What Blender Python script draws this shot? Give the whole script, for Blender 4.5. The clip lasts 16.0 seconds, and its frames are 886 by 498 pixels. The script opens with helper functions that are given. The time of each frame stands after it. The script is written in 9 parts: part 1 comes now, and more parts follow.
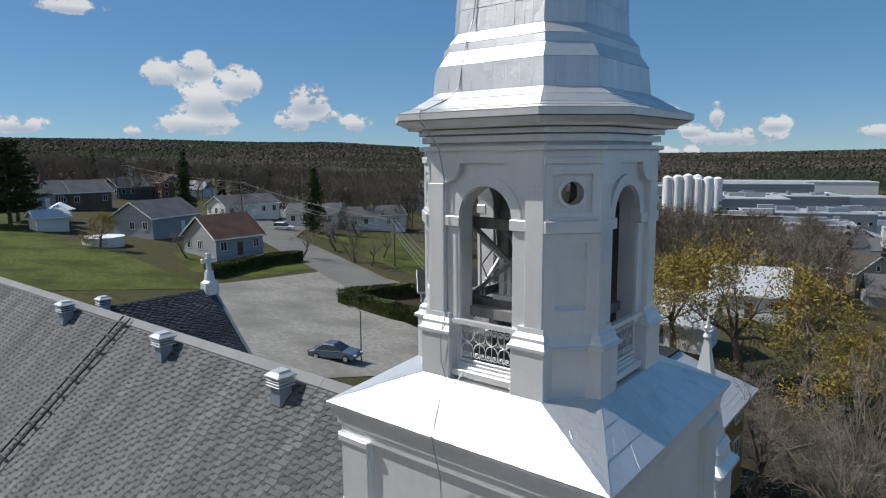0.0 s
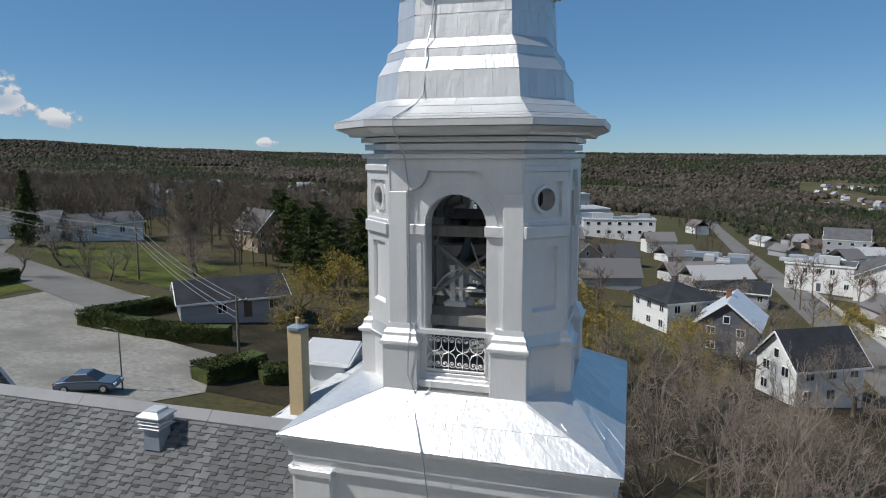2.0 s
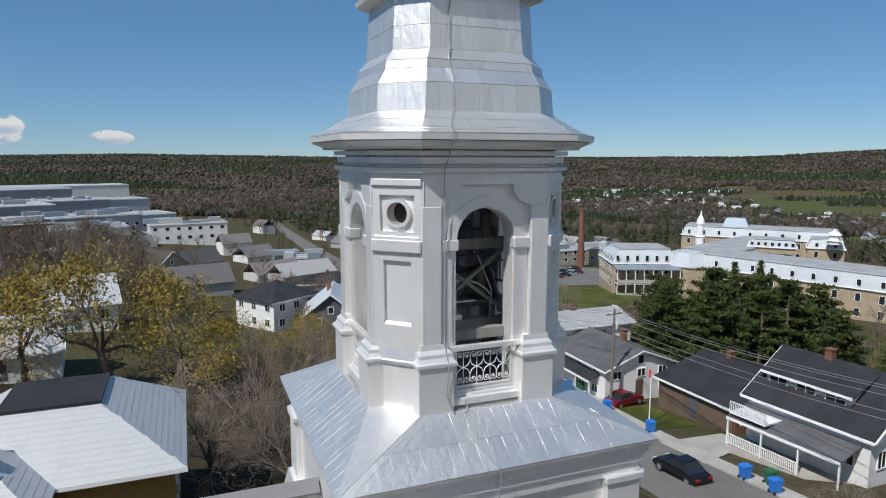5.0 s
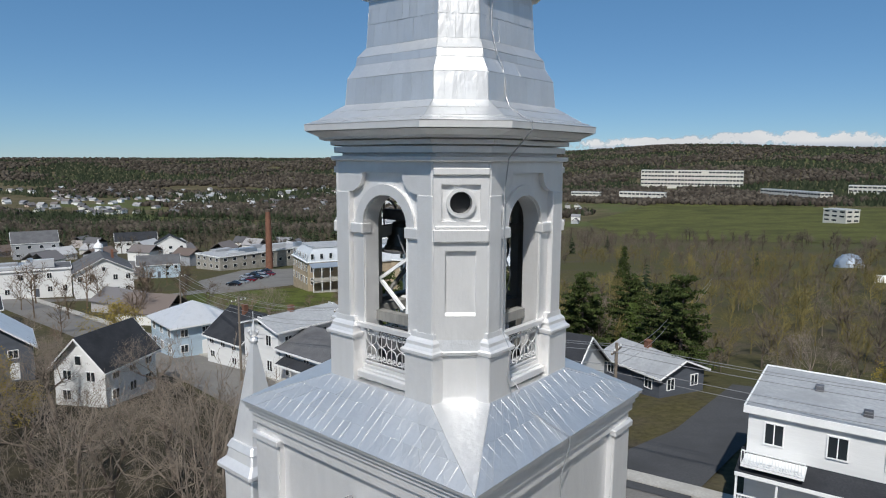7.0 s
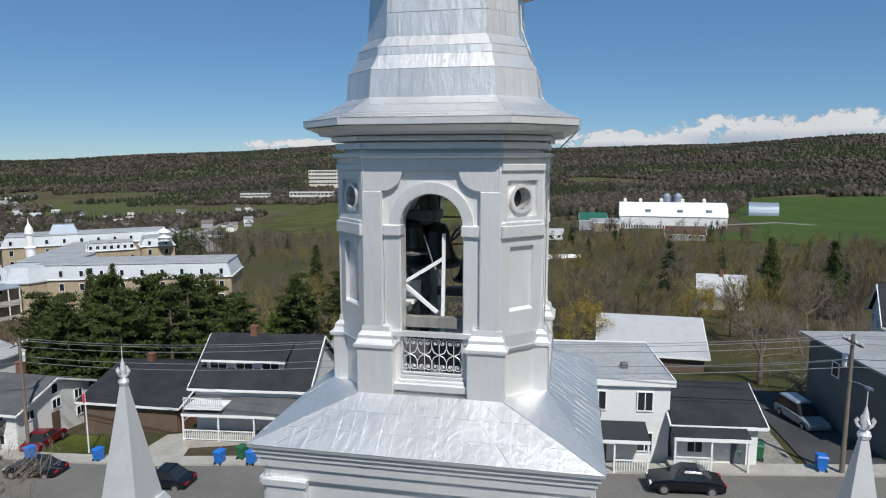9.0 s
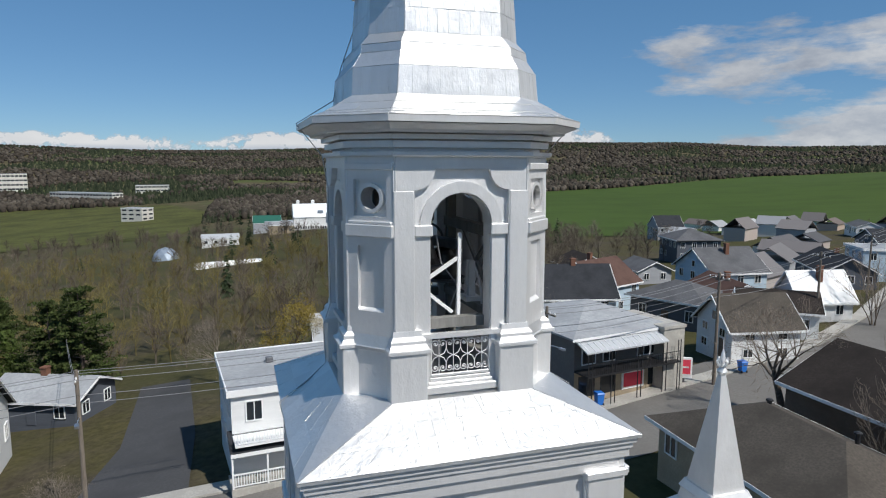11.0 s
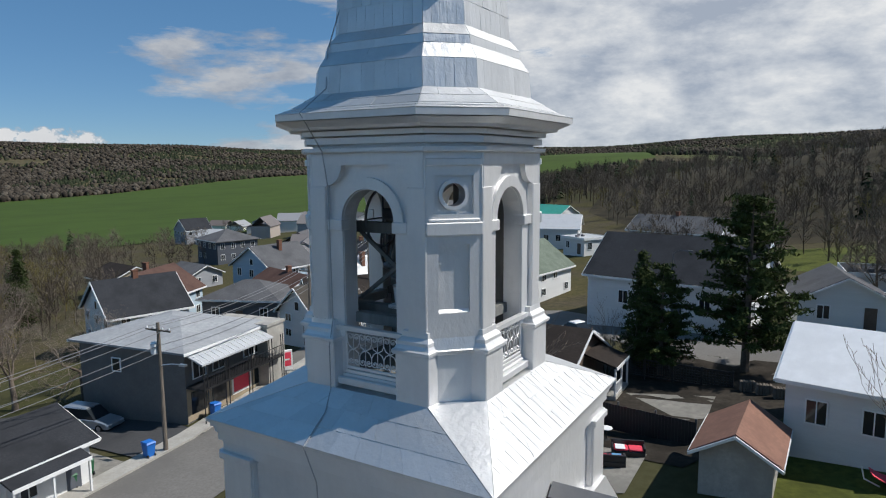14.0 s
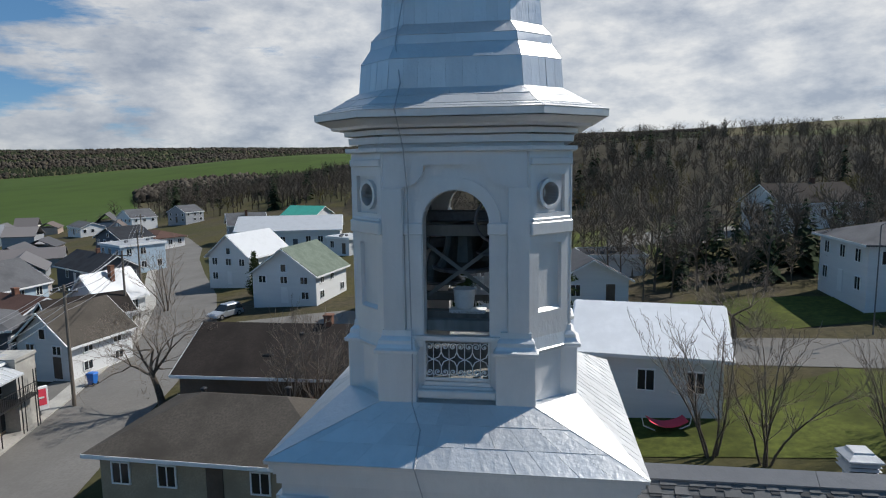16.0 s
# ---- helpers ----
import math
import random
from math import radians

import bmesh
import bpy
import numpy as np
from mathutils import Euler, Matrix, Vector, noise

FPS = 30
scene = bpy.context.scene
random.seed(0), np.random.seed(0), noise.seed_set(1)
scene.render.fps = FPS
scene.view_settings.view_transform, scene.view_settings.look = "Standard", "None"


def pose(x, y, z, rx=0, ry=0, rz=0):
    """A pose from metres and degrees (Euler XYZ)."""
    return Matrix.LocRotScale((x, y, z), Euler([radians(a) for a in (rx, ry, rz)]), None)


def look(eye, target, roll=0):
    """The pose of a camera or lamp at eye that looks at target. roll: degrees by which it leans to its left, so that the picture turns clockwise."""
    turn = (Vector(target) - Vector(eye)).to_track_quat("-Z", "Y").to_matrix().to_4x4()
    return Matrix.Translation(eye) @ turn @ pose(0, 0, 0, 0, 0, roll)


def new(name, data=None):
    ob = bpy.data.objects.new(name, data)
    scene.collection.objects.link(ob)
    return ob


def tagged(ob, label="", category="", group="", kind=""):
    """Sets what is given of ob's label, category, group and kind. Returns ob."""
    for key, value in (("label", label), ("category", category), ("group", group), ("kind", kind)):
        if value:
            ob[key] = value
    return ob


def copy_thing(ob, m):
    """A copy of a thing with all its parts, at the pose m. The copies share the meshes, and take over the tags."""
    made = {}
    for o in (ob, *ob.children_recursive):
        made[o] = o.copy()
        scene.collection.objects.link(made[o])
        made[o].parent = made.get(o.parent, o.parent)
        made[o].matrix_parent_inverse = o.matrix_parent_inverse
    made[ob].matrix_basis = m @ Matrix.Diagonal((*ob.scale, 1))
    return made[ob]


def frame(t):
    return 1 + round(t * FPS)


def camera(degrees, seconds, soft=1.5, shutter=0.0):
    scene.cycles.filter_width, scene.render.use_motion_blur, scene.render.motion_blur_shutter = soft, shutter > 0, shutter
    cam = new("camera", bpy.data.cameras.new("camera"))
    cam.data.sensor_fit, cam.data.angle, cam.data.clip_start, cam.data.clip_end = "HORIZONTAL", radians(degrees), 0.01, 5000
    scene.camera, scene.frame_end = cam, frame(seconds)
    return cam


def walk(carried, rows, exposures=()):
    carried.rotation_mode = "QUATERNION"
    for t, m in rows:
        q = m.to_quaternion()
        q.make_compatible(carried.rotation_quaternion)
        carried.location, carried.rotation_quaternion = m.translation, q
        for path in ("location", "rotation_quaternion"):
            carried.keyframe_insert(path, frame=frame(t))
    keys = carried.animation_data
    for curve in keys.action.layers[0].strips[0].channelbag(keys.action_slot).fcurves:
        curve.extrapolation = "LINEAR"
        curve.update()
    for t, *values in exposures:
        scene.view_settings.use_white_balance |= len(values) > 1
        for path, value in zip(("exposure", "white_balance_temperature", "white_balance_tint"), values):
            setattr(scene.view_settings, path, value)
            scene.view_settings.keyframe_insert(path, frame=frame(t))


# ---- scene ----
cam = camera(68.6, 16.0, soft=1.1)
PATH = [
    (0, (4.908, -8.366, 21.616), (3.668, -6.823, 21.328), -0.40),
    (0.5, (4.232, -8.763, 21.633), (3.148, -7.107, 21.345), -0.33),
    (1, (3.549, -9.113, 21.643), (2.641, -7.355, 21.354), -0.21),
    (1.5, (2.877, -9.375, 21.668), (2.145, -7.536, 21.379), -0.17),
    (2, (2.209, -9.594, 21.712), (1.659, -7.693, 21.424), -0.06),
    (2.5, (1.492, -9.761, 21.755), (1.119, -7.817, 21.468), -0.01),
    (3, (0.653, -9.881, 21.813), (0.480, -7.909, 21.526), 0.06),
    (3.5, (-0.335, -9.906, 21.863), (-0.284, -7.928, 21.576), 0.04),
    (4, (-1.405, -9.747, 21.876), (-1.127, -7.787, 21.590), 0.03),
    (4.2, (-1.854, -9.610, 21.873), (-1.486, -7.665, 21.588), 0.01),
    (4.7, (-2.993, -9.334, 21.868), (-2.395, -7.447, 21.585), 0.10),
    (5.2, (-4.144, -8.893, 21.851), (-3.323, -7.092, 21.570), 0.17),
    (5.7, (-5.256, -8.314, 21.823), (-4.220, -6.626, 21.543), 0.24),
    (6.1, (-6.082, -7.754, 21.790), (-4.884, -6.177, 21.512), 0.27),
    (6.5, (-6.824, -7.121, 21.749), (-5.476, -5.670, 21.472), 0.28),
    (7, (-7.625, -6.278, 21.690), (-6.106, -5.006, 21.415), 0.32),
    (7.5, (-8.288, -5.261, 21.635), (-6.623, -4.187, 21.362), 0.16),
    (8, (-8.853, -4.140, 21.616), (-7.068, -3.278, 21.344), 0.07),
    (8.5, (-9.291, -2.961, 21.614), (-7.410, -2.339, 21.341), 0.01),
    (9, (-9.588, -1.798, 21.623), (-7.644, -1.410, 21.353), -0.06),
    (9.5, (-9.731, -0.637, 21.622), (-7.754, -0.492, 21.353), -0.07),
    (10, (-9.726, 0.519, 21.610), (-7.747, 0.414, 21.343), -0.03),
    (10.5, (-9.587, 1.659, 21.592), (-7.637, 1.303, 21.328), 0.03),
    (11, (-9.325, 2.778, 21.575), (-7.435, 2.178, 21.313), 0.07),
    (11.5, (-8.947, 3.875, 21.564), (-7.148, 3.042, 21.304), 0.07),
    (12, (-8.484, 4.942, 21.559), (-6.798, 3.898, 21.300), -0.01),
    (12.5, (-7.793, 5.928, 21.555), (-6.249, 4.682, 21.297), -0.13),
    (13, (-6.953, 6.758, 21.537), (-5.570, 5.337, 21.280), -0.27),
    (13.5, (-6.050, 7.459, 21.519), (-4.847, 5.882, 21.261), -0.37),
    (14, (-5.110, 8.051, 21.506), (-4.094, 6.347, 21.247), -0.41),
    (14.5, (-4.102, 8.497, 21.507), (-3.278, 6.694, 21.247), -0.62),
    (15, (-3.095, 8.863, 21.510), (-2.451, 6.988, 21.249), -0.62),
    (15.5, (-2.034, 9.123, 21.520), (-1.567, 7.197, 21.256), -0.74),
    (16, (-0.978, 9.293, 21.534), (-0.697, 7.330, 21.269), -0.76),
]
walk(cam, [(t, look(eye, target, roll)) for t, eye, target, roll in PATH], exposures=[(0.0, 0.0, 6420, 9.0), (16.0, 0.0, 6480, 9.0)])

# ---- light ----
SUN_AZ, SUN_EL = radians(209), radians(50)  # direction towards the sun, counter-clockwise from +x
sun_dir = Vector((math.cos(SUN_AZ) * math.cos(SUN_EL), math.sin(SUN_AZ) * math.cos(SUN_EL), math.sin(SUN_EL)))
sun = new("sun", bpy.data.lights.new("sun", "SUN"))
sun.data.energy, sun.data.angle, sun.data.color = 4.6, radians(0.53), (1.0, 0.965, 0.92)
sun.matrix_world = look(sun_dir * 100, (0, 0, 0))
world = bpy.data.worlds.new("sky")
scene.world = world
world.use_nodes = True
wn = world.node_tree
sky = wn.nodes.new("ShaderNodeTexSky")
sky.sky_type, sky.sun_disc = "NISHITA", False
sky.sun_elevation, sky.sun_rotation = SUN_EL, math.pi / 2 - SUN_AZ
sky.altitude = 2600
sky.air_density, sky.dust_density, sky.ozone_density = 1.0, 0.0, 1.6
tint = wn.nodes.new("ShaderNodeMix")
tint.data_type, tint.blend_type = "RGBA", "MULTIPLY"
tint.inputs[0].default_value = 1.0
tint.inputs[7].default_value = (0.76, 0.90, 1.0, 1)
wn.links.new(sky.outputs[0], tint.inputs[6])
deepen = wn.nodes.new("ShaderNodeMix")
deepen.data_type = "RGBA"
deepen.inputs[0].default_value = 0.36
deepen.inputs[7].default_value = (1.2, 3.75, 7.3, 1)
wn.links.new(tint.outputs[2], deepen.inputs[6])
wn.links.new(deepen.outputs[2], wn.nodes["Background"].inputs[0])
wn.nodes["Background"].inputs[1].default_value = 0.08

# ---- materials ----


def nodes_of(name):
    m = bpy.data.materials.new(name)
    m.use_nodes = True
    nt = m.node_tree
    return m, nt, nt.nodes["Principled BSDF"]


def coords(nt, scale, stretch=(1, 1, 1)):
    tc = nt.nodes.new("ShaderNodeTexCoord")
    mp = nt.nodes.new("ShaderNodeMapping")
    mp.inputs["Scale"].default_value = [scale * s for s in stretch]
    nt.links.new(tc.outputs["Object"], mp.inputs["Vector"])
    return mp.outputs[0]


def noise_at(nt, vec, scale=1.0, detail=4.0, rough=0.55):
    n = nt.nodes.new("ShaderNodeTexNoise")
    n.inputs["Scale"].default_value, n.inputs["Detail"].default_value, n.inputs["Roughness"].default_value = scale, detail, rough
    nt.links.new(vec, n.inputs["Vector"])
    return n.outputs["Fac"]


def ramp(nt, fac, stops):
    r = nt.nodes.new("ShaderNodeValToRGB")
    els = r.color_ramp.elements
    while len(els) < len(stops):
        els.new(0.5)
    for e, (p, c) in zip(els, stops):
        e.position, e.color = p, (*c, 1) if len(c) == 3 else c
    nt.links.new(fac, r.inputs[0])
    return r.outputs[0]


def mix(nt, fac, a, b, mode="MIX"):
    m = nt.nodes.new("ShaderNodeMix")
    m.data_type, m.blend_type = "RGBA", mode
    for sock, v in ((m.inputs[0], fac), (m.inputs[6], a), (m.inputs[7], b)):
        if isinstance(v, (int, float)):
            sock.default_value = v
        elif isinstance(v, tuple):
            sock.default_value = (*v, 1)
        else:
            nt.links.new(v, sock)
    return m.outputs[2]


def maths(nt, op, a, b=0.0, c=0.0, clamp=False):
    m = nt.nodes.new("ShaderNodeMath")
    m.operation, m.use_clamp = op, clamp
    for sock, v in zip(m.inputs, (a, b, c)):
        if isinstance(v, (int, float)):
            sock.default_value = v
        else:
            nt.links.new(v, sock)
    return m.outputs[0]


def bump(nt, bsdf, height, strength=0.3, dist=0.02):
    b = nt.nodes.new("ShaderNodeBump")
    b.inputs["Strength"].default_value, b.inputs["Distance"].default_value = strength, dist
    nt.links.new(height, b.inputs["Height"])
    nt.links.new(b.outputs[0], bsdf.inputs["Normal"])


def surface(name, color, rough=0.7, metal=0.0, vary=0.18, grain=6.0, stain=0.7, relief=0.15, dist=0.01, per_piece=0.0, stretch=(1, 1, 1)):
    """Base colour varied at two scales, with fine relief; per_piece varies it from object to object."""
    m, nt, p = nodes_of(name)
    v = coords(nt, 1.0, stretch)
    fine, broad = noise_at(nt, v, grain, 5, 0.6), noise_at(nt, v, stain, 4, 0.6)
    dark, light = tuple(c * (1 - vary) for c in color), tuple(min(1, c * (1 + vary)) for c in color)
    col = ramp(nt, fine, [(0.3, dark), (0.7, light)])
    col = mix(nt, ramp(nt, broad, [(0.42, (0, 0, 0)), (0.68, (1, 1, 1))]), col, tuple(c * (1 - 1.3 * vary) for c in color))
    if per_piece:
        oi = nt.nodes.new("ShaderNodeObjectInfo")
        col = mix(nt, 1.0, col, ramp(nt, oi.outputs["Random"], [(0, (1 - per_piece,) * 3), (1, (1 + per_piece * 0.3,) * 3)]), "MULTIPLY")
    nt.links.new(col, p.inputs["Base Color"])
    p.inputs["Metallic"].default_value = metal
    nt.links.new(maths(nt, "MULTIPLY_ADD", fine, 0.25, rough - 0.12, True), p.inputs["Roughness"])
    if rough >= 0.8:
        p.inputs["Specular IOR Level"].default_value = 0.15
    if relief:
        bump(nt, p, fine, relief, dist)
    return m


def silver_paint(name, color, rough, metal, wave):
    """Aluminium paint on old sheet metal: soft dents, streaks and worn patches."""
    m, nt, p = nodes_of(name)
    v = coords(nt, 1.0)
    streak = noise_at(nt, coords(nt, 1.0, (7, 7, 1.1)), 1.0, 4, 0.6)
    dent = mix(nt, 0.55, noise_at(nt, v, 3.6, 4, 0.6), noise_at(nt, coords(nt, 1.0, (11, 11, 5)), 1.0, 3, 0.55))
    grit = noise_at(nt, v, 38, 3, 0.6)
    worn = noise_at(nt, v, 0.9, 5, 0.65)
    oi = nt.nodes.new("ShaderNodeObjectInfo")
    col = ramp(nt, streak, [(0.3, tuple(c * 0.95 for c in color)), (0.65, color)])
    col = mix(nt, ramp(nt, worn, [(0.5, (0, 0, 0)), (0.75, (0.6, 0.6, 0.6))]), col, tuple(c * 0.8 for c in color))
    col = mix(nt, 1.0, col, ramp(nt, oi.outputs["Random"], [(0, (0.93, 0.93, 0.93)), (1, (1.04, 1.04, 1.04))]), "MULTIPLY")
    nt.links.new(col, p.inputs["Base Color"])
    p.inputs["Metallic"].default_value = metal
    nt.links.new(maths(nt, "MULTIPLY_ADD", worn, 0.3, rough - 0.15, True), p.inputs["Roughness"])
    bump(nt, p, mix(nt, 0.08, dent, grit), wave, 0.05)
    return m


def plain(name, color, rough=0.5, metal=0.0, trans=0.0):
    m, nt, p = nodes_of(name)
    p.inputs["Base Color"].default_value = (*color, 1)
    p.inputs["Roughness"].default_value, p.inputs["Metallic"].default_value = rough, metal
    p.inputs["Transmission Weight"].default_value = trans
    return m


SILVER = silver_paint("aluminium_paint", (0.79, 0.78, 0.77), 0.5, 0.55, 0.26)
SILVER_SHEET = silver_paint("aluminium_painted_sheet", (0.73, 0.73, 0.725), 0.47, 0.8, 0.38)
WHITE_METAL = silver_paint("white_painted_sheet", (0.50, 0.51, 0.52), 0.5, 0.15, 0.3)
SLATE_METAL = silver_paint("grey_blue_sheet", (0.30, 0.35, 0.41), 0.45, 0.4, 0.2)
SHINGLE = surface("grey_shingle", (0.125, 0.125, 0.125), 0.85, vary=0.2, grain=60, stain=0.5, relief=0.35, dist=0.004, per_piece=0.2)
def shingle_tabs(name, dark, light):
    m, nt, p = nodes_of(name)
    g = nt.nodes.new("ShaderNodeNewGeometry")
    tone = ramp(nt, g.outputs["Random Per Island"], [(0, dark), (1, light)])
    v = coords(nt, 1.0)
    stain = ramp(nt, noise_at(nt, coords(nt, 1.0, (1.3, 0.16, 0.16)), 0.9, 4, 0.6), [(0.32, (0.68, 0.68, 0.68)), (0.68, (1.24, 1.24, 1.24))])
    grit = ramp(nt, noise_at(nt, v, 70, 3, 0.6), [(0.3, (0.85, 0.85, 0.85)), (0.7, (1.1, 1.1, 1.1))])
    nt.links.new(mix(nt, 1.0, mix(nt, 1.0, tone, stain, "MULTIPLY"), grit, "MULTIPLY"), p.inputs["Base Color"])
    p.inputs["Roughness"].default_value = 0.85
    return m


def lerp(a, b, t):
    return tuple(p + (q - p) * t for p, q in zip(a, b))


TABS = shingle_tabs("grey_shingle_tabs", (0.105, 0.105, 0.105), (0.14, 0.14, 0.139))
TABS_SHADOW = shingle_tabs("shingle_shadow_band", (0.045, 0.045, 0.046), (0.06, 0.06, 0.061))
TABS_DARK = shingle_tabs("dark_shingle_tabs", (0.035, 0.037, 0.042), (0.075, 0.078, 0.085))
ASPHALT_SHINGLE_DARK = surface("charcoal_shingle", (0.036, 0.038, 0.043), 0.85, vary=0.25, grain=9, stain=0.5, relief=0.3)
BROWN_SHINGLE = surface("brown_shingle", (0.036, 0.029, 0.025), 0.88, vary=0.28, grain=7, stain=0.4, relief=0.3)
TAN_SHINGLE = surface("tan_shingle", (0.082, 0.071, 0.059), 0.88, vary=0.25, grain=8, stain=0.4, relief=0.3)
RED_SHINGLE = surface("red_brown_shingle", (0.105, 0.062, 0.05), 0.88, vary=0.22, grain=8, stain=0.4, relief=0.3)
GREY_SHINGLE = surface("mid_grey_shingle", (0.115, 0.115, 0.12), 0.88, vary=0.22, grain=8, stain=0.4, relief=0.3)
GREEN_ROOF = surface("green_sheet", (0.05, 0.33, 0.25), 0.5, vary=0.1)
DARK_GREEN_ROOF = surface("dark_green_sheet", (0.02, 0.11, 0.075), 0.5, vary=0.1)
GREEN_SHINGLE = surface("mossy_shingle", (0.16, 0.19, 0.15), 0.88, vary=0.2, grain=7)
GREY_FLAT = surface("membrane_roof", (0.34, 0.35, 0.36), 0.8, vary=0.16, grain=3, stain=0.25, relief=0.1)
WHITE_WALL = surface("white_siding", (0.70, 0.70, 0.69), 0.6, vary=0.05, grain=9, stain=0.5, relief=0.06, stretch=(0.3, 0.3, 4))
GREY_WALL = surface("grey_siding", (0.33, 0.34, 0.36), 0.65, vary=0.1, grain=8, stain=0.5, stretch=(0.3, 0.3, 4))
DARK_WALL = surface("dark_blue_grey_siding", (0.085, 0.095, 0.115), 0.65, vary=0.12, grain=8, stretch=(0.3, 0.3, 4))
BLUE_WALL = surface("pale_blue_siding", (0.42, 0.52, 0.60), 0.65, vary=0.08, grain=8, stretch=(0.3, 0.3, 4))
TAN_WALL = surface("beige_brick_wall", (0.38, 0.31, 0.22), 0.8, vary=0.16, grain=9)
OCHRE_WALL = surface("ochre_brick_wall", (0.36, 0.22, 0.075), 0.8, vary=0.2, grain=10)
BROWN_WALL = surface("brown_siding", (0.13, 0.09, 0.065), 0.75, vary=0.2, grain=9)
SCHOOL_WALL = surface("cream_panel_wall", (0.58, 0.56, 0.50), 0.7, vary=0.1, grain=0.6, stain=0.1, relief=0)
STONE_WALL = surface("grey_stone_wall", (0.34, 0.32, 0.28), 0.85, vary=0.22, grain=4, relief=0.3)
BRICK_RED = surface("red_brick", (0.20, 0.10, 0.068), 0.85, vary=0.25, grain=12)
CREAM = surface("cream_plaster", (0.60, 0.46, 0.27), 0.8, vary=0.08, grain=6, stain=0.6)
SHED_ROOF = surface("red_brown_shed_roof", (0.24, 0.13, 0.095), 0.8, vary=0.15, grain=5, stain=0.8)
PALE_WALL = surface("pale_blue_white_sheet", (0.46, 0.49, 0.52), 0.6, vary=0.1, grain=2, stain=0.2)
LITTER = surface("brown_leaf_litter", (0.048, 0.04, 0.024), 0.95, vary=0.4, grain=2.5, stain=0.2, relief=0.5, dist=0.04)
TRIM_WHITE = surface("white_trim", (0.8, 0.8, 0.79), 0.5, vary=0.05, grain=12, relief=0.05)
GLASS_DARK = plain("window_glass", (0.02, 0.025, 0.03), 0.06)
BLACK = surface("black_metal", (0.02, 0.02, 0.022), 0.5, vary=0.3)
IRON = surface("grey_iron", (0.16, 0.16, 0.17), 0.5, metal=0.5, vary=0.3, grain=14)
BRONZE = surface("dark_bell_bronze", (0.075, 0.07, 0.06), 0.42, metal=0.75, vary=0.3, grain=5)
TIMBER = surface("grey_timber", (0.22, 0.215, 0.2), 0.8, vary=0.25, grain=7, stretch=(1, 1, 0.2))
WOOD_POLE = surface("weathered_pole", (0.19, 0.16, 0.13), 0.85, vary=0.25, grain=9, stretch=(1, 1, 0.1))
CONCRETE = surface("concrete", (0.42, 0.40, 0.36), 0.85, vary=0.14, grain=5, stain=0.6)
ASPHALT = surface("worn_asphalt", (0.18, 0.17, 0.156), 0.9, vary=0.16, grain=5, stain=0.16, relief=0.2)
ASPHALT_NEW = surface("dark_asphalt", (0.07, 0.07, 0.072), 0.88, vary=0.16, grain=5, stain=0.2, relief=0.2)
GRAVEL = surface("pale_gravel", (0.265, 0.25, 0.22), 0.92, vary=0.26, grain=2.2, stain=0.16, relief=0.3)
LAWN = surface("lawn", (0.085, 0.098, 0.02), 0.9, vary=0.42, grain=2.2, stain=0.2, relief=0.4, dist=0.03)
PASTURE = surface("dry_pasture", (0.085, 0.088, 0.024), 0.95, vary=0.35, grain=0.3, stain=0.03, relief=0.2, dist=0.05)
SHOP_WALL = surface("taupe_shop_wall", (0.17, 0.16, 0.15), 0.8, vary=0.1, grain=6)
HALL_ROOF = surface("white_ribbed_sheet", (0.74, 0.745, 0.75), 0.5, vary=0.07, grain=1.5, stain=0.5, relief=0.05)
FIELD = surface("spring_field", (0.052, 0.084, 0.014), 0.9, vary=0.16, grain=0.5, stain=0.02, relief=0.2, dist=0.05)
BARK = surface("bark", (0.15, 0.12, 0.095), 0.9, vary=0.3, grain=6)
TWIG = surface("twigs", (0.25, 0.205, 0.165), 0.9, vary=0.25, grain=2)
BUD = surface("yellow_green_buds", (0.31, 0.235, 0.05), 0.8, vary=0.3, grain=0.8)
SOIL = surface("bare_yard_soil", (0.045, 0.038, 0.03), 0.95, vary=0.4, grain=3, stain=0.5, relief=0.4, dist=0.03)
NEEDLE = surface("conifer_needles", (0.058, 0.078, 0.022), 0.8, vary=0.4, grain=1.2)
CEDAR = surface("cedar_leaves", (0.075, 0.105, 0.025), 0.8, vary=0.35, grain=1.0)
HEDGE = surface("hedge_leaves", (0.065, 0.08, 0.025), 0.85, vary=0.35, grain=2.5)
BLUE_BIN = plain("blue_plastic", (0.02, 0.16, 0.55), 0.45)
GREEN_BIN = plain("green_plastic", (0.02, 0.12, 0.05), 0.5)
RED_CLOTH = plain("red_cloth", (0.75, 0.06, 0.1), 0.7)
RUBBER = plain("tyre_rubber", (0.015, 0.015, 0.016), 0.8)
CHROME = plain("alloy", (0.6, 0.6, 0.62), 0.3, 0.9)
LAMP_RED = plain("red_lens", (0.35, 0.01, 0.01), 0.2)
LAMP_CLEAR = plain("clear_lens", (0.75, 0.75, 0.78), 0.1)
WIRE = plain("cable", (0.22, 0.22, 0.225), 0.6)
WIRE_PALE = plain("pale_cable", (0.45, 0.45, 0.46), 0.45, 0.6)

# ---- building helpers ----


def mesh_of(name, bm, material):
    me = bpy.data.meshes.new(name)
    bm.to_mesh(me)
    bm.free()
    if material:
        me.materials.append(material)
    return me


def part(name, bm, material, parent=None, label="", kind=""):
    ob = new(name, mesh_of(name, bm, material))
    ob.parent = parent
    return tagged(ob, label, kind=kind)


def thing(name, at=(0, 0, 0), turn=0.0, label="", category="", group="", kind=""):
    ob = new(name)
    ob.empty_display_size = 0.2
    ob.matrix_basis = pose(*at, 0, 0, turn)
    return tagged(ob, label, category, group, kind)


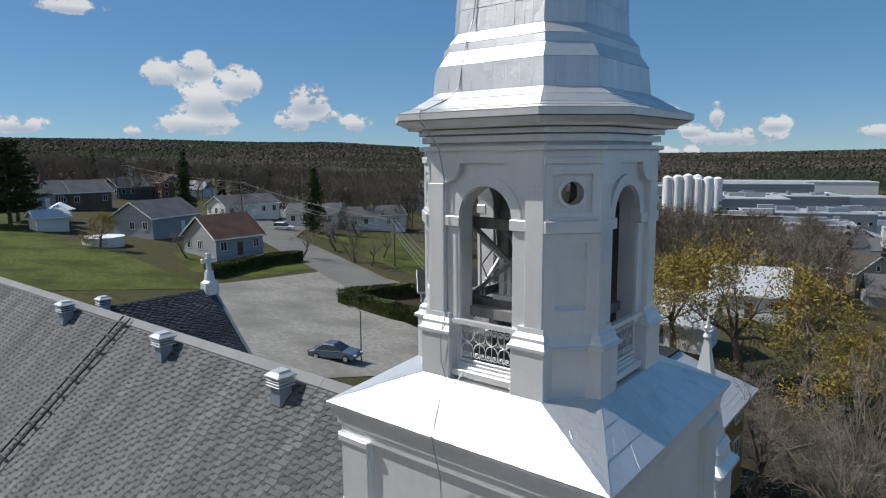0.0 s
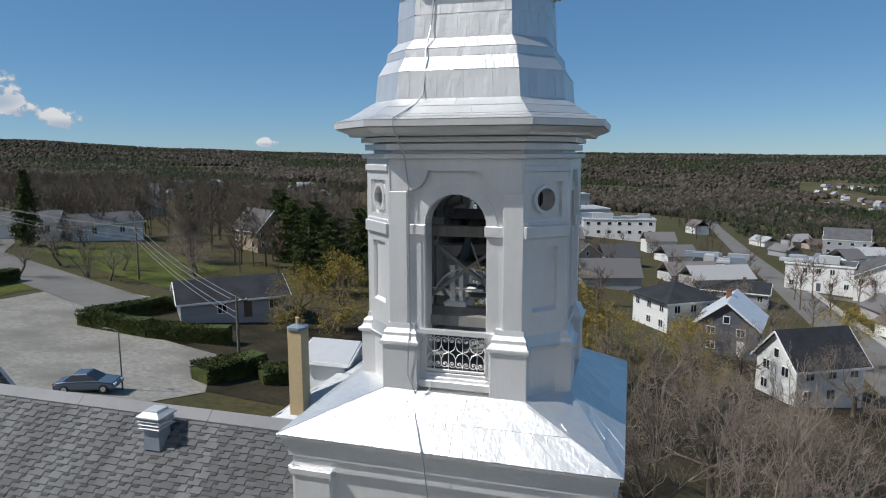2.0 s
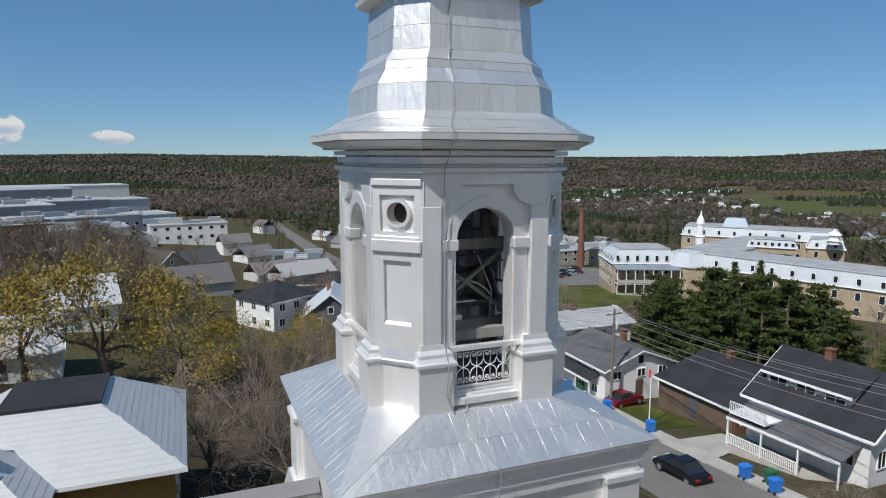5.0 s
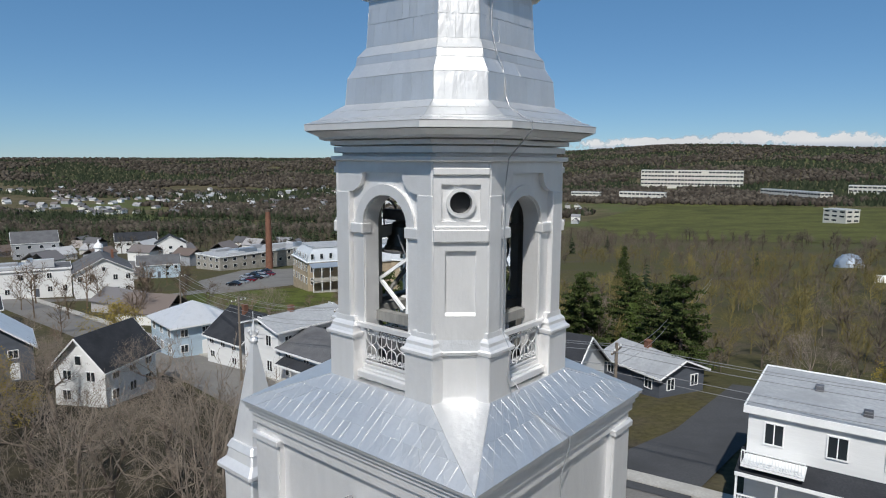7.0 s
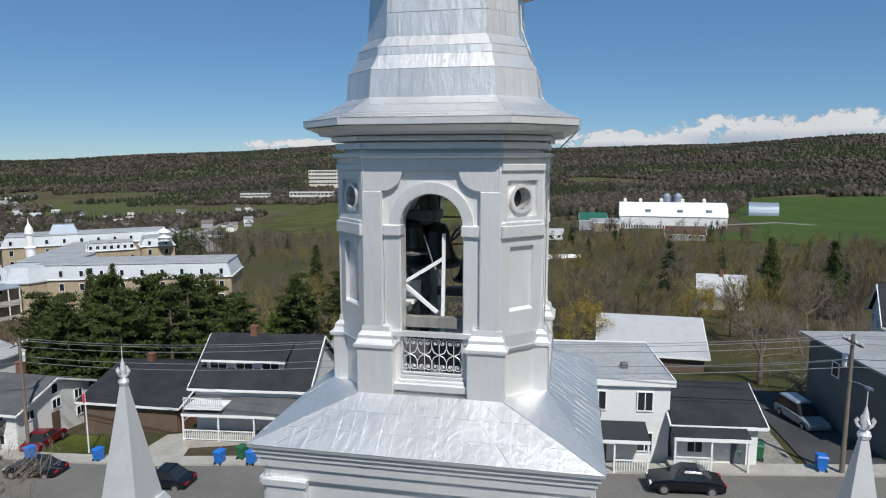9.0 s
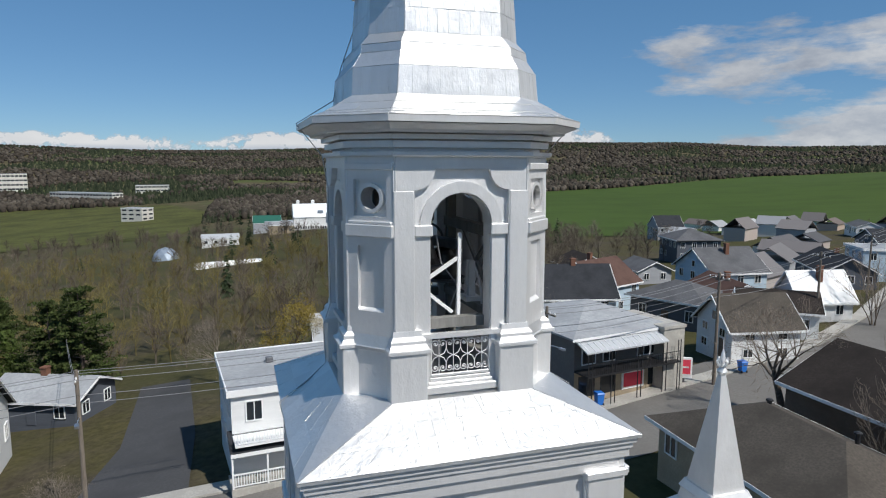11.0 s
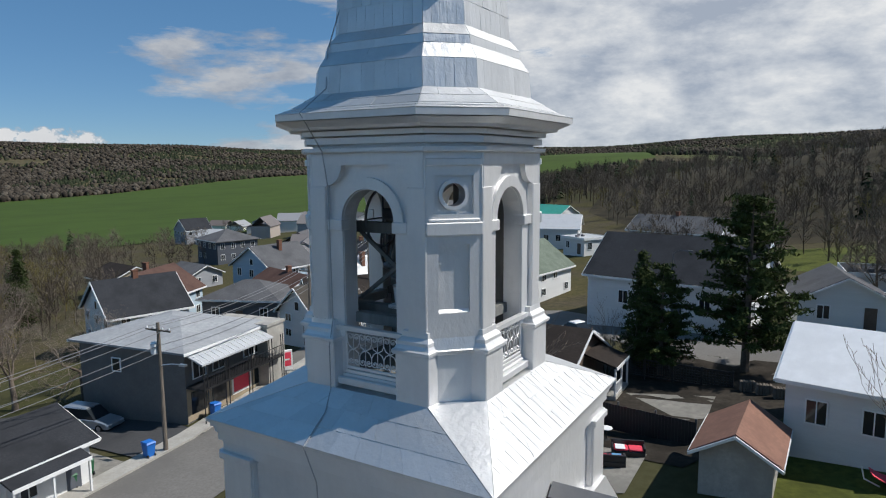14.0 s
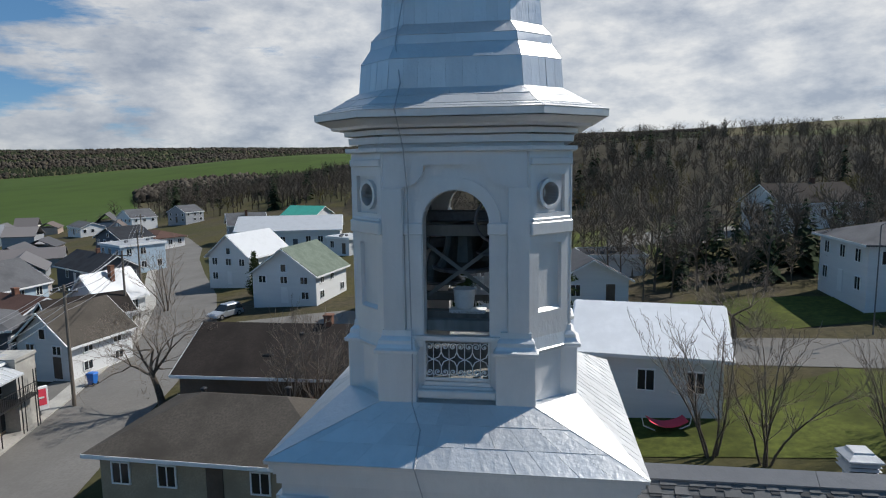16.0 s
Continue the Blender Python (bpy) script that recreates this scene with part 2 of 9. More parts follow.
def add_box(bm, x0, x1, y0, y1, z0, z1, m=None, bevel=0.0):
    r = bmesh.ops.create_cube(bm, size=1)
    t = Matrix.Translation(((x0 + x1) / 2, (y0 + y1) / 2, (z0 + z1) / 2)) @ Matrix.Diagonal((x1 - x0, y1 - y0, z1 - z0, 1))
    bmesh.ops.transform(bm, matrix=(m @ t) if m else t, verts=r["verts"])
    if bevel:
        es = list({e for v in r["verts"] for e in v.link_edges})
        bmesh.ops.bevel(bm, geom=es, offset=bevel, segments=1, affect="EDGES")
    return r["verts"]


def boxes(*specs, m=None, bevel=0.0):
    bm = bmesh.new()
    for s in specs:
        add_box(bm, *s, m=m, bevel=bevel)
    return bm


def tube(bm, points, radius, sides=6, radius_end=None):
    """A round bar along points; radius may taper to radius_end."""
    pts = [Vector(p) for p in points]
    rings, n = [], len(pts)
    for i, p in enumerate(pts):
        d = (pts[min(i + 1, n - 1)] - pts[max(i - 1, 0)]).normalized()
        a = d.orthogonal().normalized()
        if i and rings:
            a = (rings_axis - d * rings_axis.dot(d)).normalized() if (rings_axis - d * rings_axis.dot(d)).length > 1e-4 else a
        rings_axis = a
        b = d.cross(a)
        r = radius if radius_end is None else radius + (radius_end - radius) * i / max(1, n - 1)
        rings.append([bm.verts.new(p + (a * math.cos(k * 2 * math.pi / sides) + b * math.sin(k * 2 * math.pi / sides)) * r) for k in range(sides)])
    for u, v in zip(rings, rings[1:]):
        for k in range(sides):
            bm.faces.new((u[k], u[(k + 1) % sides], v[(k + 1) % sides], v[k]))
    bm.faces.new(rings[0][::-1])
    bm.faces.new(rings[-1])


def lathe(bm, profile, sides=20, at=(0, 0, 0)):
    """A body of revolution about z; profile: radius, height from bottom to top."""
    rings = [[bm.verts.new((at[0] + r * math.cos(k * 2 * math.pi / sides), at[1] + r * math.sin(k * 2 * math.pi / sides), at[2] + z)) for k in range(sides)] for r, z in profile]
    for u, v in zip(rings, rings[1:]):
        for k in range(sides):
            bm.faces.new((u[k], u[(k + 1) % sides], v[(k + 1) % sides], v[k]))
    bm.faces.new(rings[0][::-1])
    bm.faces.new(rings[-1])


def outline_slab(outer, holes, m, depth):
    """A slab with openings: outlines in (u, z), front at y = 0 of m, depth behind it (towards +y)."""
    bm = bmesh.new()
    for ring in (outer, *holes):
        vs = [bm.verts.new((u, 0, z)) for u, z in ring]
        for a, b in zip(vs, vs[1:] + vs[:1]):
            bm.edges.new((a, b))
    bmesh.ops.triangle_fill(bm, use_beauty=True, use_dissolve=False, edges=bm.edges[:], normal=(0, -1, 0))
    ex = bmesh.ops.extrude_face_region(bm, geom=bm.faces[:])
    bmesh.ops.translate(bm, verts=[v for v in ex["geom"] if isinstance(v, bmesh.types.BMVert)], vec=(0, depth, 0))
    bmesh.ops.recalc_face_normals(bm, faces=bm.faces[:])
    bmesh.ops.transform(bm, matrix=m, verts=bm.verts[:])
    return bm


def octagon(a, b, z):
    """Corners of a square with cut corners: half face a, face distance b."""
    return [(-a, -b, z), (a, -b, z), (b, -a, z), (b, a, z), (a, b, z), (-a, b, z), (-b, a, z), (-b, -a, z)]


def loft(rings, caps=True):
    bm = bmesh.new()
    vs = [[bm.verts.new(p) for p in r] for r in rings]
    for u, v in zip(vs, vs[1:]):
        n = len(u)
        for k in range(n):
            bm.faces.new((u[k], u[(k + 1) % n], v[(k + 1) % n], v[k]))
    if caps:
        bm.faces.new(vs[0][::-1])
        bm.faces.new(vs[-1])
    return bm


def sheets(parent, corners, columns, rows, material, rng, stagger=True, gap=0.012, thick=0.012, lift=0.004):
    """Lapped metal sheets over the four-sided patch p00, p10, p11, p01 (bottom left, bottom right, top right, top left)."""
    p00, p10, p11, p01 = [Vector(p) for p in corners]
    normal = (p10 - p00).cross(p01 - p00)
    if normal.length < 1e-6:
        normal = (p10 - p00).cross(p11 - p00)
    normal.normalize()

    def at(s, t):
        return (p00.lerp(p10, s)).lerp(p01.lerp(p11, s), t)
    for j in range(rows):
        t0, t1 = j / rows, min(1, (j + 1) / rows + 0.02)
        wide = (at(1, t0) - at(0, t0)).length
        n = max(1, round(columns * max(0.35, wide / max(0.01, (p10 - p00).length))))
        cuts = [0.0] + [min(0.97, max(0.03, (i + (0.5 if stagger and j % 2 else 0.0) + rng.uniform(-0.1, 0.1)) / n)) for i in range(1 - (1 if stagger and j % 2 else 0), n)] + [1.0]
        cuts = sorted(set(cuts))
        for s0, s1 in zip(cuts, cuts[1:]):
            g = gap / max(0.05, wide) / 2
            q = [at(s0 + g, t0), at(s1 - g, t0), at(s1 - g, t1), at(s0 + g, t1)]
            bm = bmesh.new()
            up = [lift + thick + rng.uniform(0, 0.006) for _ in range(2)] + [lift + 0.3 * thick + rng.uniform(0, 0.004) for _ in range(2)]
            low = [bm.verts.new(c - normal * 0.01) for c in q]
            high = [bm.verts.new(c + normal * u) for c, u in zip(q, up)]
            bm.faces.new(high)
            for k in range(4):
                bm.faces.new((low[k], low[(k + 1) % 4], high[(k + 1) % 4], high[k]))
            part("metal_sheet", bm, material, parent)


# ---- ground ----
SKYLINE = [(-180, 40), (-116, 55), (-98, 44), (-85, 40), (-72, 26), (-60, 26), (-47, 23), (-36, 32), (-23, 36), (-10, 24), (4, 18), (20, 24), (30, 12), (45, -1), (75, -4), (95, 0), (110, -3), (118, 0), (128, 9), (140, 20), (160, 26), (180, 40)]


def smooth(a, b, v):
    t = min(1.0, max(0.0, (v - a) / (b - a)))
    return t * t * (3 - 2 * t)


def ground_z(x, y):
    """Height of the land: a slope that falls to the east and north, a wooded rise to the south, hills far off."""
    e = -45 * (1 - math.exp(-x / 560)) if x > 0 else 25 * (1 - math.exp(x / 250))
    n = -60 * (1 - math.exp(-y / 850)) if y > 0 else 3 * (1 - math.exp(y / 42))
    z = 2 + e + n + 52 * math.exp(-(((x - 380) / 420) ** 2 + ((y + 1080) / 420) ** 2)) + 20 * math.exp(-(((x + 40) / 200) ** 2 + ((y + 330) / 130) ** 2))
    r, th = math.hypot(x, y), math.degrees(math.atan2(y, x))
    z += 1.2 * (1 - smooth(5, 45, y)) * math.exp(-((r / 220) ** 2))
    w = smooth(450, 3200, r)
    if w > 0:
        for (a, p), (b, q) in zip(SKYLINE, SKYLINE[1:]):
            if a <= th <= b:
                s = smooth(a, b, th)
                h = 21.7 + r * (p + (q - p) * s) / 1148
                break
        h += w * 5 * noise.noise((x / 420, y / 420, 0))
        z = z * (1 - w) + h * w
    return z


def build_ground():
    m, nt, p = nodes_of("land")
    v = coords(nt, 1.0)
    fine, mid, broad, far = noise_at(nt, v, 1.3, 6, 0.65), noise_at(nt, v, 0.09, 5, 0.6), noise_at(nt, v, 0.022, 4, 0.55), noise_at(nt, v, 0.004, 6, 0.6)
    grass = ramp(nt, fine, [(0.3, (0.048, 0.043, 0.018)), (0.7, (0.096, 0.083, 0.036))])
    dry = ramp(nt, fine, [(0.3, (0.045, 0.038, 0.026)), (0.7, (0.098, 0.081, 0.054))])
    near = mix(nt, ramp(nt, mid, [(0.42, (0, 0, 0)), (0.6, (1, 1, 1))]), grass, dry)
    near = mix(nt, ramp(nt, broad, [(0.46, (0, 0, 0)), (0.6, (0.6, 0.6, 0.6))]), near, (0.055, 0.059, 0.02))
    wood = ramp(nt, noise_at(nt, v, 0.03, 6, 0.7), [(0.3, (0.05, 0.052, 0.024)), (0.5, (0.085, 0.072, 0.038)), (0.7, (0.14, 0.108, 0.068))])
    wood = mix(nt, ramp(nt, far, [(0.52, (0, 0, 0)), (0.58, (0.85, 0.85, 0.85))]), wood, (0.075, 0.09, 0.03))
    geo = nt.nodes.new("ShaderNodeVectorMath")
    geo.operation = "LENGTH"
    nt.links.new(v, geo.inputs[0])
    d = ramp(nt, maths(nt, "DIVIDE", geo.outputs["Value"], 1600.0), [(0.2, (0, 0, 0)), (0.42, (1, 1, 1))])
    nt.links.new(mix(nt, d, near, wood), p.inputs["Base Color"])
    p.inputs["Roughness"].default_value = 0.95
    p.inputs["Specular IOR Level"].default_value = 0.1
    bump(nt, p, fine, 0.5, 0.08)
    bm = bmesh.new()
    radii = [0.0] + [4.0 * k for k in range(1, 40)]
    while radii[-1] < 4700:
        radii.append(radii[-1] * 1.055)
    count, prev = 180, None
    for r in radii:
        ring = [bm.verts.new((r * math.cos(k * 2 * math.pi / count), r * math.sin(k * 2 * math.pi / count), ground_z(r * math.cos(k * 2 * math.pi / count), r * math.sin(k * 2 * math.pi / count)))) for k in range(count)] if r else [bm.verts.new((0, 0, ground_z(0, 0)))]
        if prev and len(prev) == 1:
            for k in range(count):
                bm.faces.new((prev[0], ring[k], ring[(k + 1) % count]))
        elif prev:
            for k in range(count):
                bm.faces.new((prev[k], ring[k], ring[(k + 1) % count], prev[(k + 1) % count]))
        prev = ring
    ob = part("ground", bm, m)
    for f in ob.data.polygons:
        f.use_smooth = True
    tagged(ob, "rolling spring grassland with bare woods on distant hills", "ground", kind="structure")


build_ground()


def area(name, outline, material, label, category, lift=0.06, cell=5.0, kind="structure"):
    """A sheet on the land inside an outline (x, y); cut so finely that it follows the slope."""
    bm = bmesh.new()
    vs = [bm.verts.new((x, y, 0)) for x, y in outline]
    bm.faces.new(vs)
    bmesh.ops.triangulate(bm, faces=bm.faces[:])
    for axis in (0, 1):
        lo, hi = min(p[axis] for p in outline), max(p[axis] for p in outline)
        step = max(cell, (hi - lo) / 60)
        c = lo + step
        while c < hi:
            no = (1, 0, 0) if axis == 0 else (0, 1, 0)
            co = (c, 0, 0) if axis == 0 else (0, c, 0)
            bmesh.ops.bisect_plane(bm, geom=bm.verts[:] + bm.edges[:] + bm.faces[:], plane_co=co, plane_no=no)
            c += step
    for v in bm.verts:
        v.co.z = ground_z(v.co.x, v.co.y) + lift
    bmesh.ops.recalc_face_normals(bm, faces=bm.faces[:])
    for f in bm.faces:
        if f.normal.z < 0:
            f.normal_flip()
    return tagged(part(name, bm, material), label, category, kind=kind)


def ribbon(name, line, width, material, label, category, lift=0.07, offset=0.0, height=0.0):
    """A road or kerb along a line of (x, y); height gives it a raised body."""
    pts = [Vector((*p, 0)) for p in line]
    fine = []
    for a, b in zip(pts, pts[1:]):
        n = max(1, int((b - a).length / 3.0))
        fine += [a.lerp(b, i / n) for i in range(n)]
    fine.append(pts[-1])
    bm, rows = bmesh.new(), []
    for i, p in enumerate(fine):
        d = (fine[min(i + 1, len(fine) - 1)] - fine[max(i - 1, 0)]).normalized()
        s = Vector((-d.y, d.x, 0))
        row = []
        for k in (-1, -0.5, 0, 0.5, 1):
            q = p + s * (offset + k * width / 2)
            row.append(bm.verts.new((q.x, q.y, ground_z(q.x, q.y) + lift + height)))
        if height:
            for k, j in ((-1, 0), (1, len(row))):
                q = p + s * (offset + k * width / 2)
                row.insert(j if j == 0 else len(row), bm.verts.new((q.x, q.y, ground_z(q.x, q.y) - 0.05)))
        rows.append(row)
    for u, v in zip(rows, rows[1:]):
        for k in range(len(u) - 1):
            bm.faces.new((u[k], v[k], v[k + 1], u[k + 1]))
    bmesh.ops.recalc_face_normals(bm, faces=bm.faces[:])
    if sum(f.normal.z for f in bm.faces) < 0:
        bmesh.ops.reverse_faces(bm, faces=bm.faces[:])
    return tagged(part(name, bm, material), label, category, kind="structure")


# ---- church tower ----
def face_pose(k):
    """Frame of tower face k (0 south, 1 west, 2 north, 3 east; .5 the cut corners): x along it, y into the tower."""
    return pose(0, 0, 0, 0, 0, -90 * k)


def arch_line(half, z0, spring, n=18, grow=0.0):
    h = half + grow
    return [(-h, z0), (h, z0)] + [(h * math.cos(math.pi * i / n), spring + h * math.sin(math.pi * i / n)) for i in range(n + 1)]


def build_tower():
    rng = random.Random(4)
    tower = thing("bell_tower", label="silver-painted sheet-metal church bell tower with open arches", category="bell tower")
    # square shaft with corner strips and sunk panels
    for k in range(4):
        m = face_pose(k)
        part("shaft_wall", boxes((-2.02, 2.02, -2.02, -1.75, 0.0, 17.78), m=m), SILVER, tower)
        q = 2.1 if k % 2 == 0 else 2.006
        slab = outline_slab([(-q, 1), (q, 1), (q, 17.76), (-q, 17.76)], [[(-1.52, 6), (1.52, 6), (1.52, 17.48), (-1.52, 17.48)]], m @ Matrix.Translation((0, -2.1, 0)), 0.09)
        part("panel_frame", slab, SILVER, tower)
        for u in (-1.81, 1.81):
            part("corner_strip", boxes((u - 0.27, u + 0.27, -2.135, -2.0, 2, 17.4), (u - 0.31, u + 0.31, -2.175, -2.0, 17.4, 17.5), m=m, bevel=0.01), SILVER, tower)
        for u in (-1.8, 1.8):
            part("corbel", boxes((u - 0.33, u + 0.33, -2.2, -2.0, 15.7, 15.9), m=m, bevel=0.03), SILVER, tower)
    def square(q, z):
        return [(-q, -q, z), (q, -q, z), (q, q, z), (-q, q, z)]
    part("eaves_moulding", loft([square(2.05, 17.64), square(2.145, 17.66), square(2.145, 17.78), square(2.175, 17.79), square(2.175, 17.86), square(2.215, 17.875), square(2.215, 17.94), square(2.1, 17.945)]), SILVER, tower)
    # sloping skirt roof: eight planes from the square eave to the belfry foot
    h = 2.255
    foot = octagon(0.97, 1.52, 18.515)
    sq = [(-h, -h), (h, -h), (h, h), (-h, h)]
    bm = bmesh.new()
    lo = [bm.verts.new((x, y, 17.95)) for x, y in sq]
    ev = [bm.verts.new((x, y, 17.985)) for x, y in sq]
    ft = [bm.verts.new(p) for p in foot]
    bm.faces.new(lo[::-1])
    for i in range(4):
        bm.faces.new((lo[i], lo[(i + 1) % 4], ev[(i + 1) % 4], ev[i]))
    order = [(0, 1, 0, 1), (1, 2, 2, 3), (2, 3, 4, 5), (3, 0, 6, 7)]
    for a, b, c, d in order:
        bm.faces.new((ev[a], ev[b], ft[d], ft[c]))
    for i, (c, d) in enumerate(((7, 0), (1, 2), (3, 4), (5, 6))):
        bm.faces.new((ev[i], ft[d], ft[c]))
    bm.faces.new(ft)
    skirt = part("skirt_roof", bm, SILVER_SHEET, tower, "dented aluminium-painted skirt roof with lapped seams")
    for a, b, c, d in order:
        sheets(skirt, ((*sq[a], 17.985), (*sq[b], 17.985), foot[d], foot[c]), 26 if a == 0 else 12, 2 if a == 0 else 3, SILVER_SHEET, rng, gap=0.003, thick=0.009 if a == 0 else 0.007, lift=0.003)
    # thin raised seams running down the south and west planes
    for a, b, c, d in (order[0], order[3]):
        e0, e1, f1, f0 = Vector((*sq[a], 17.985)), Vector((*sq[b], 17.985)), Vector(foot[d]), Vector(foot[c])
        n = (e1 - e0).cross(f0 - e0).normalized()
        half, inner, along = (e1 - e0).length / 2, (f1 - f0).length / 2, (e1 - e0).normalized()
        for i in range(1, 24):
            off = half * ((i + rng.uniform(-0.2, 0.2)) / 12 - 1)
            end = 0.97 * min(1.0, (half - abs(off)) / (half - inner))
            bm = bmesh.new()
            tube(bm, [((e0 + e1) / 2).lerp((f0 + f1) / 2, k * end) + along * off + n * (0.0105 + rng.uniform(-0.002, 0.002)) for k in (0.03, 0.35, 0.7, 1.0)], 0.0048, 4)
            part("raised_seam", bm, SILVER_SHEET, skirt)
    # a patch of heavier seams near the south-east hip
    for i in range(5):
        a0, a1 = Vector((1.08 + 0.1 * i, -1.72, 18.36)), Vector((1.42 + 0.09 * i, -2.02, 18.15))
        bm = bmesh.new()
        tube(bm, [a0, a1], 0.009, 4)
        part("raised_seam", bm, SILVER_SHEET, skirt)
    for i, (c, d) in enumerate(((7, 0), (1, 2), (3, 4), (5, 6))):
        e = (*sq[i], 17.985)
        n = (Vector(foot[d]) - Vector(e)).cross(Vector(foot[c]) - Vector(e)).normalized()
        fb = bmesh.new()
        fv = [fb.verts.new(Vector(q) + n * 0.016) for q in (e, foot[d], foot[c])]
        fl = [fb.verts.new(Vector(q) - n * 0.01) for q in (e, foot[d], foot[c])]
        fb.faces.new(fv)
        for k in range(3):
            fb.faces.new((fl[k], fl[(k + 1) % 3], fv[(k + 1) % 3], fv[k]))
        part("hip_sheet", fb, SILVER_SHEET, skirt)
    # belfry: four arched faces
    for k in range(4):
        m = face_pose(k)
        wall = outline_slab([(-0.905, 18.4), (0.905, 18.4), (0.905, 21.68), (-0.905, 21.68)], [arch_line(0.415, 18.64, 20.775)], m @ Matrix.Translation((0, -1.345, 0)), 0.26)
        face = part("arched_wall", wall, SILVER, tower)
        ear = [(0.645 - 0.27 * math.cos(a), 21.5 - 0.265 * math.sin(a)) for a in [math.pi / 2 * i / 8 for i in range(9)]]
        hole = [(-0.645, 19.36), (0.645, 19.36)] + ear[::-1] + [(-u, z) for u, z in ear]
        frame_slab = outline_slab([(-0.92, 19.3), (0.92, 19.3), (0.92, 21.66), (-0.92, 21.66)], [hole], m @ Matrix.Translation((0, -1.425, 0)), 0.09)
        part("pilaster_frame", frame_slab, SILVER, tower)
        # second, lower strip of each pilaster, a sheet's thickness proud
        for s in (-1, 1):
            u0, u1 = sorted((s * 0.655, s * 0.915))
            part("pilaster_strip", boxes((u0, u1, -1.437, -1.405, 19.42, 21.225), m=m, bevel=0.006), SILVER, tower)
            u0, u1 = sorted((s * 0.40, s * 0.645))
            part("impost", boxes((u0, u1, -1.42, -1.235, 20.645, 20.79), m=m, bevel=0.012), SILVER, face)
            u0, u1 = sorted((s * 0.425, s * 0.64))
            part("jamb_strip", boxes((u0, u1, -1.37, -1.315, 19.2, 20.65), m=m, bevel=0.006), SILVER, face)
            # pier foot and its stepped mouldings
            u0, u1 = sorted((s * 0.50, s * 1.0))
            part("pier_base", boxes((u0, u1, -1.525, -1.2, 18.25, 19.17), m=m, bevel=0.012), SILVER, tower)
            prof = [(0.022, 19.15), (0.03, 19.17), (0.03, 19.2), (0.004, 19.22), (-0.016, 19.265), (-0.018, 19.31), (-0.034, 19.335), (-0.055, 19.36), (-0.06, 19.43)]
            sb = loft([[m @ Vector(q) for q in ((u0 - g, -1.525 - g * 1.4, z), (u1 + g, -1.525 - g * 1.4, z), (u1 + g, -1.2, z), (u0 - g, -1.2, z))] for g, z in prof])
            part("pier_moulding", sb, SILVER, tower)
        ring = [(0.56 * math.cos(math.pi * i / 20), 20.785 + 0.56 * math.sin(math.pi * i / 20)) for i in range(21)]
        ring += [(0.418 * math.cos(math.pi * i / 20), 20.785 + 0.418 * math.sin(math.pi * i / 20)) for i in range(20, -1, -1)]
        part("archivolt", outline_slab(ring, [], m @ Matrix.Translation((0, -1.39, 0)), 0.08), SILVER, face)
        part("sill", boxes((-0.50, 0.50, -1.46, -1.12, 18.56, 18.66), (-0.46, 0.46, -1.40, -1.12, 18.66, 18.70), m=m, bevel=0.01), SILVER, face)
        build_rail(tower, m)
        part("inner_beam", boxes((-0.42, 0.42, -1.14, -1.0, 19.36, 19.50), m=m), TIMBER, tower)
    # cut corners with round openings
    for k in range(4):
        m = face_pose(k + 0.5)
        d = 1.648
        circle = lambda r, n=24: [(r * math.cos(2 * math.pi * i / n), 21.135 + r * math.sin(2 * math.pi * i / n)) for i in range(n)]
        core = outline_slab([(-0.40, 18.4), (0.40, 18.4), (0.40, 21.68), (-0.40, 21.68)], [circle(0.145)], m @ Matrix.Translation((0, -d + 0.055, 0)), 0.2)
        face = part("corner_wall", core, SILVER, tower)
        frame_slab = outline_slab([(-0.385, 19.2), (0.385, 19.2), (0.385, 21.66), (-0.385, 21.66)],
                                  [[(-0.25, 20.9), (0.25, 20.9), (0.25, 21.37), (-0.25, 21.37)], [(-0.2, 19.66), (0.2, 19.66), (0.2, 20.52), (-0.2, 20.52)]], m @ Matrix.Translation((0, -d, 0)), 0.065)
        part("panel_frame", frame_slab, SILVER, face)
        # no real shutter: black board added so the round opening reads dark inside
        if k == 0:
            part("shutter", boxes((-0.2, 0.2, -d + 0.2, -d + 0.23, 20.9, 21.4), m=m), BLACK, face)
        ob = circle(0.19)
        rim = outline_slab(ob, [circle(0.145)], m @ Matrix.Translation((0, -d + 0.0, 0)), 0.1)
        part("round_window_rim", rim, SILVER, face)
        part("ledge", boxes((-0.36, 0.36, -d - 0.055, -d + 0.05, 20.64, 20.80), (-0.33, 0.33, -d - 0.03, -d + 0.05, 20.80, 20.845), m=m, bevel=0.012), SILVER, face)
        part("top_moulding", boxes((-0.36, 0.36, -d - 0.04, -d + 0.05, 21.49, 21.58), m=m, bevel=0.01), SILVER, face)
        sl = bmesh.new()
        vs = [sl.verts.new(m @ Vector(q)) for q in ((-0.2, -d + 0.05, 19.705), (0.2, -d + 0.05, 19.705), (0.2, -d + 0.006, 19.665), (-0.2, -d + 0.006, 19.665), (-0.2, -d + 0.05, 19.64), (0.2, -d + 0.05, 19.64))]
        for f in ((0, 3, 2, 1), (3, 4, 5, 2), (0, 4, 3), (1, 2, 5)):
            sl.faces.new([vs[i] for i in f])
        part("panel_sill", sl, SILVER, face)
        part("corner_base", boxes((-0.375, 0.375, -d + 0.012, -d + 0.2, 18.3, 19.15), m=m), SILVER, face)
        cap = [(d - 0.012, 19.13), (d + 0.035, 19.15), (d + 0.045, 19.19), (d + 0.03, 19.205), (d - 0.004, 19.37), (d - 0.05, 19.40)]
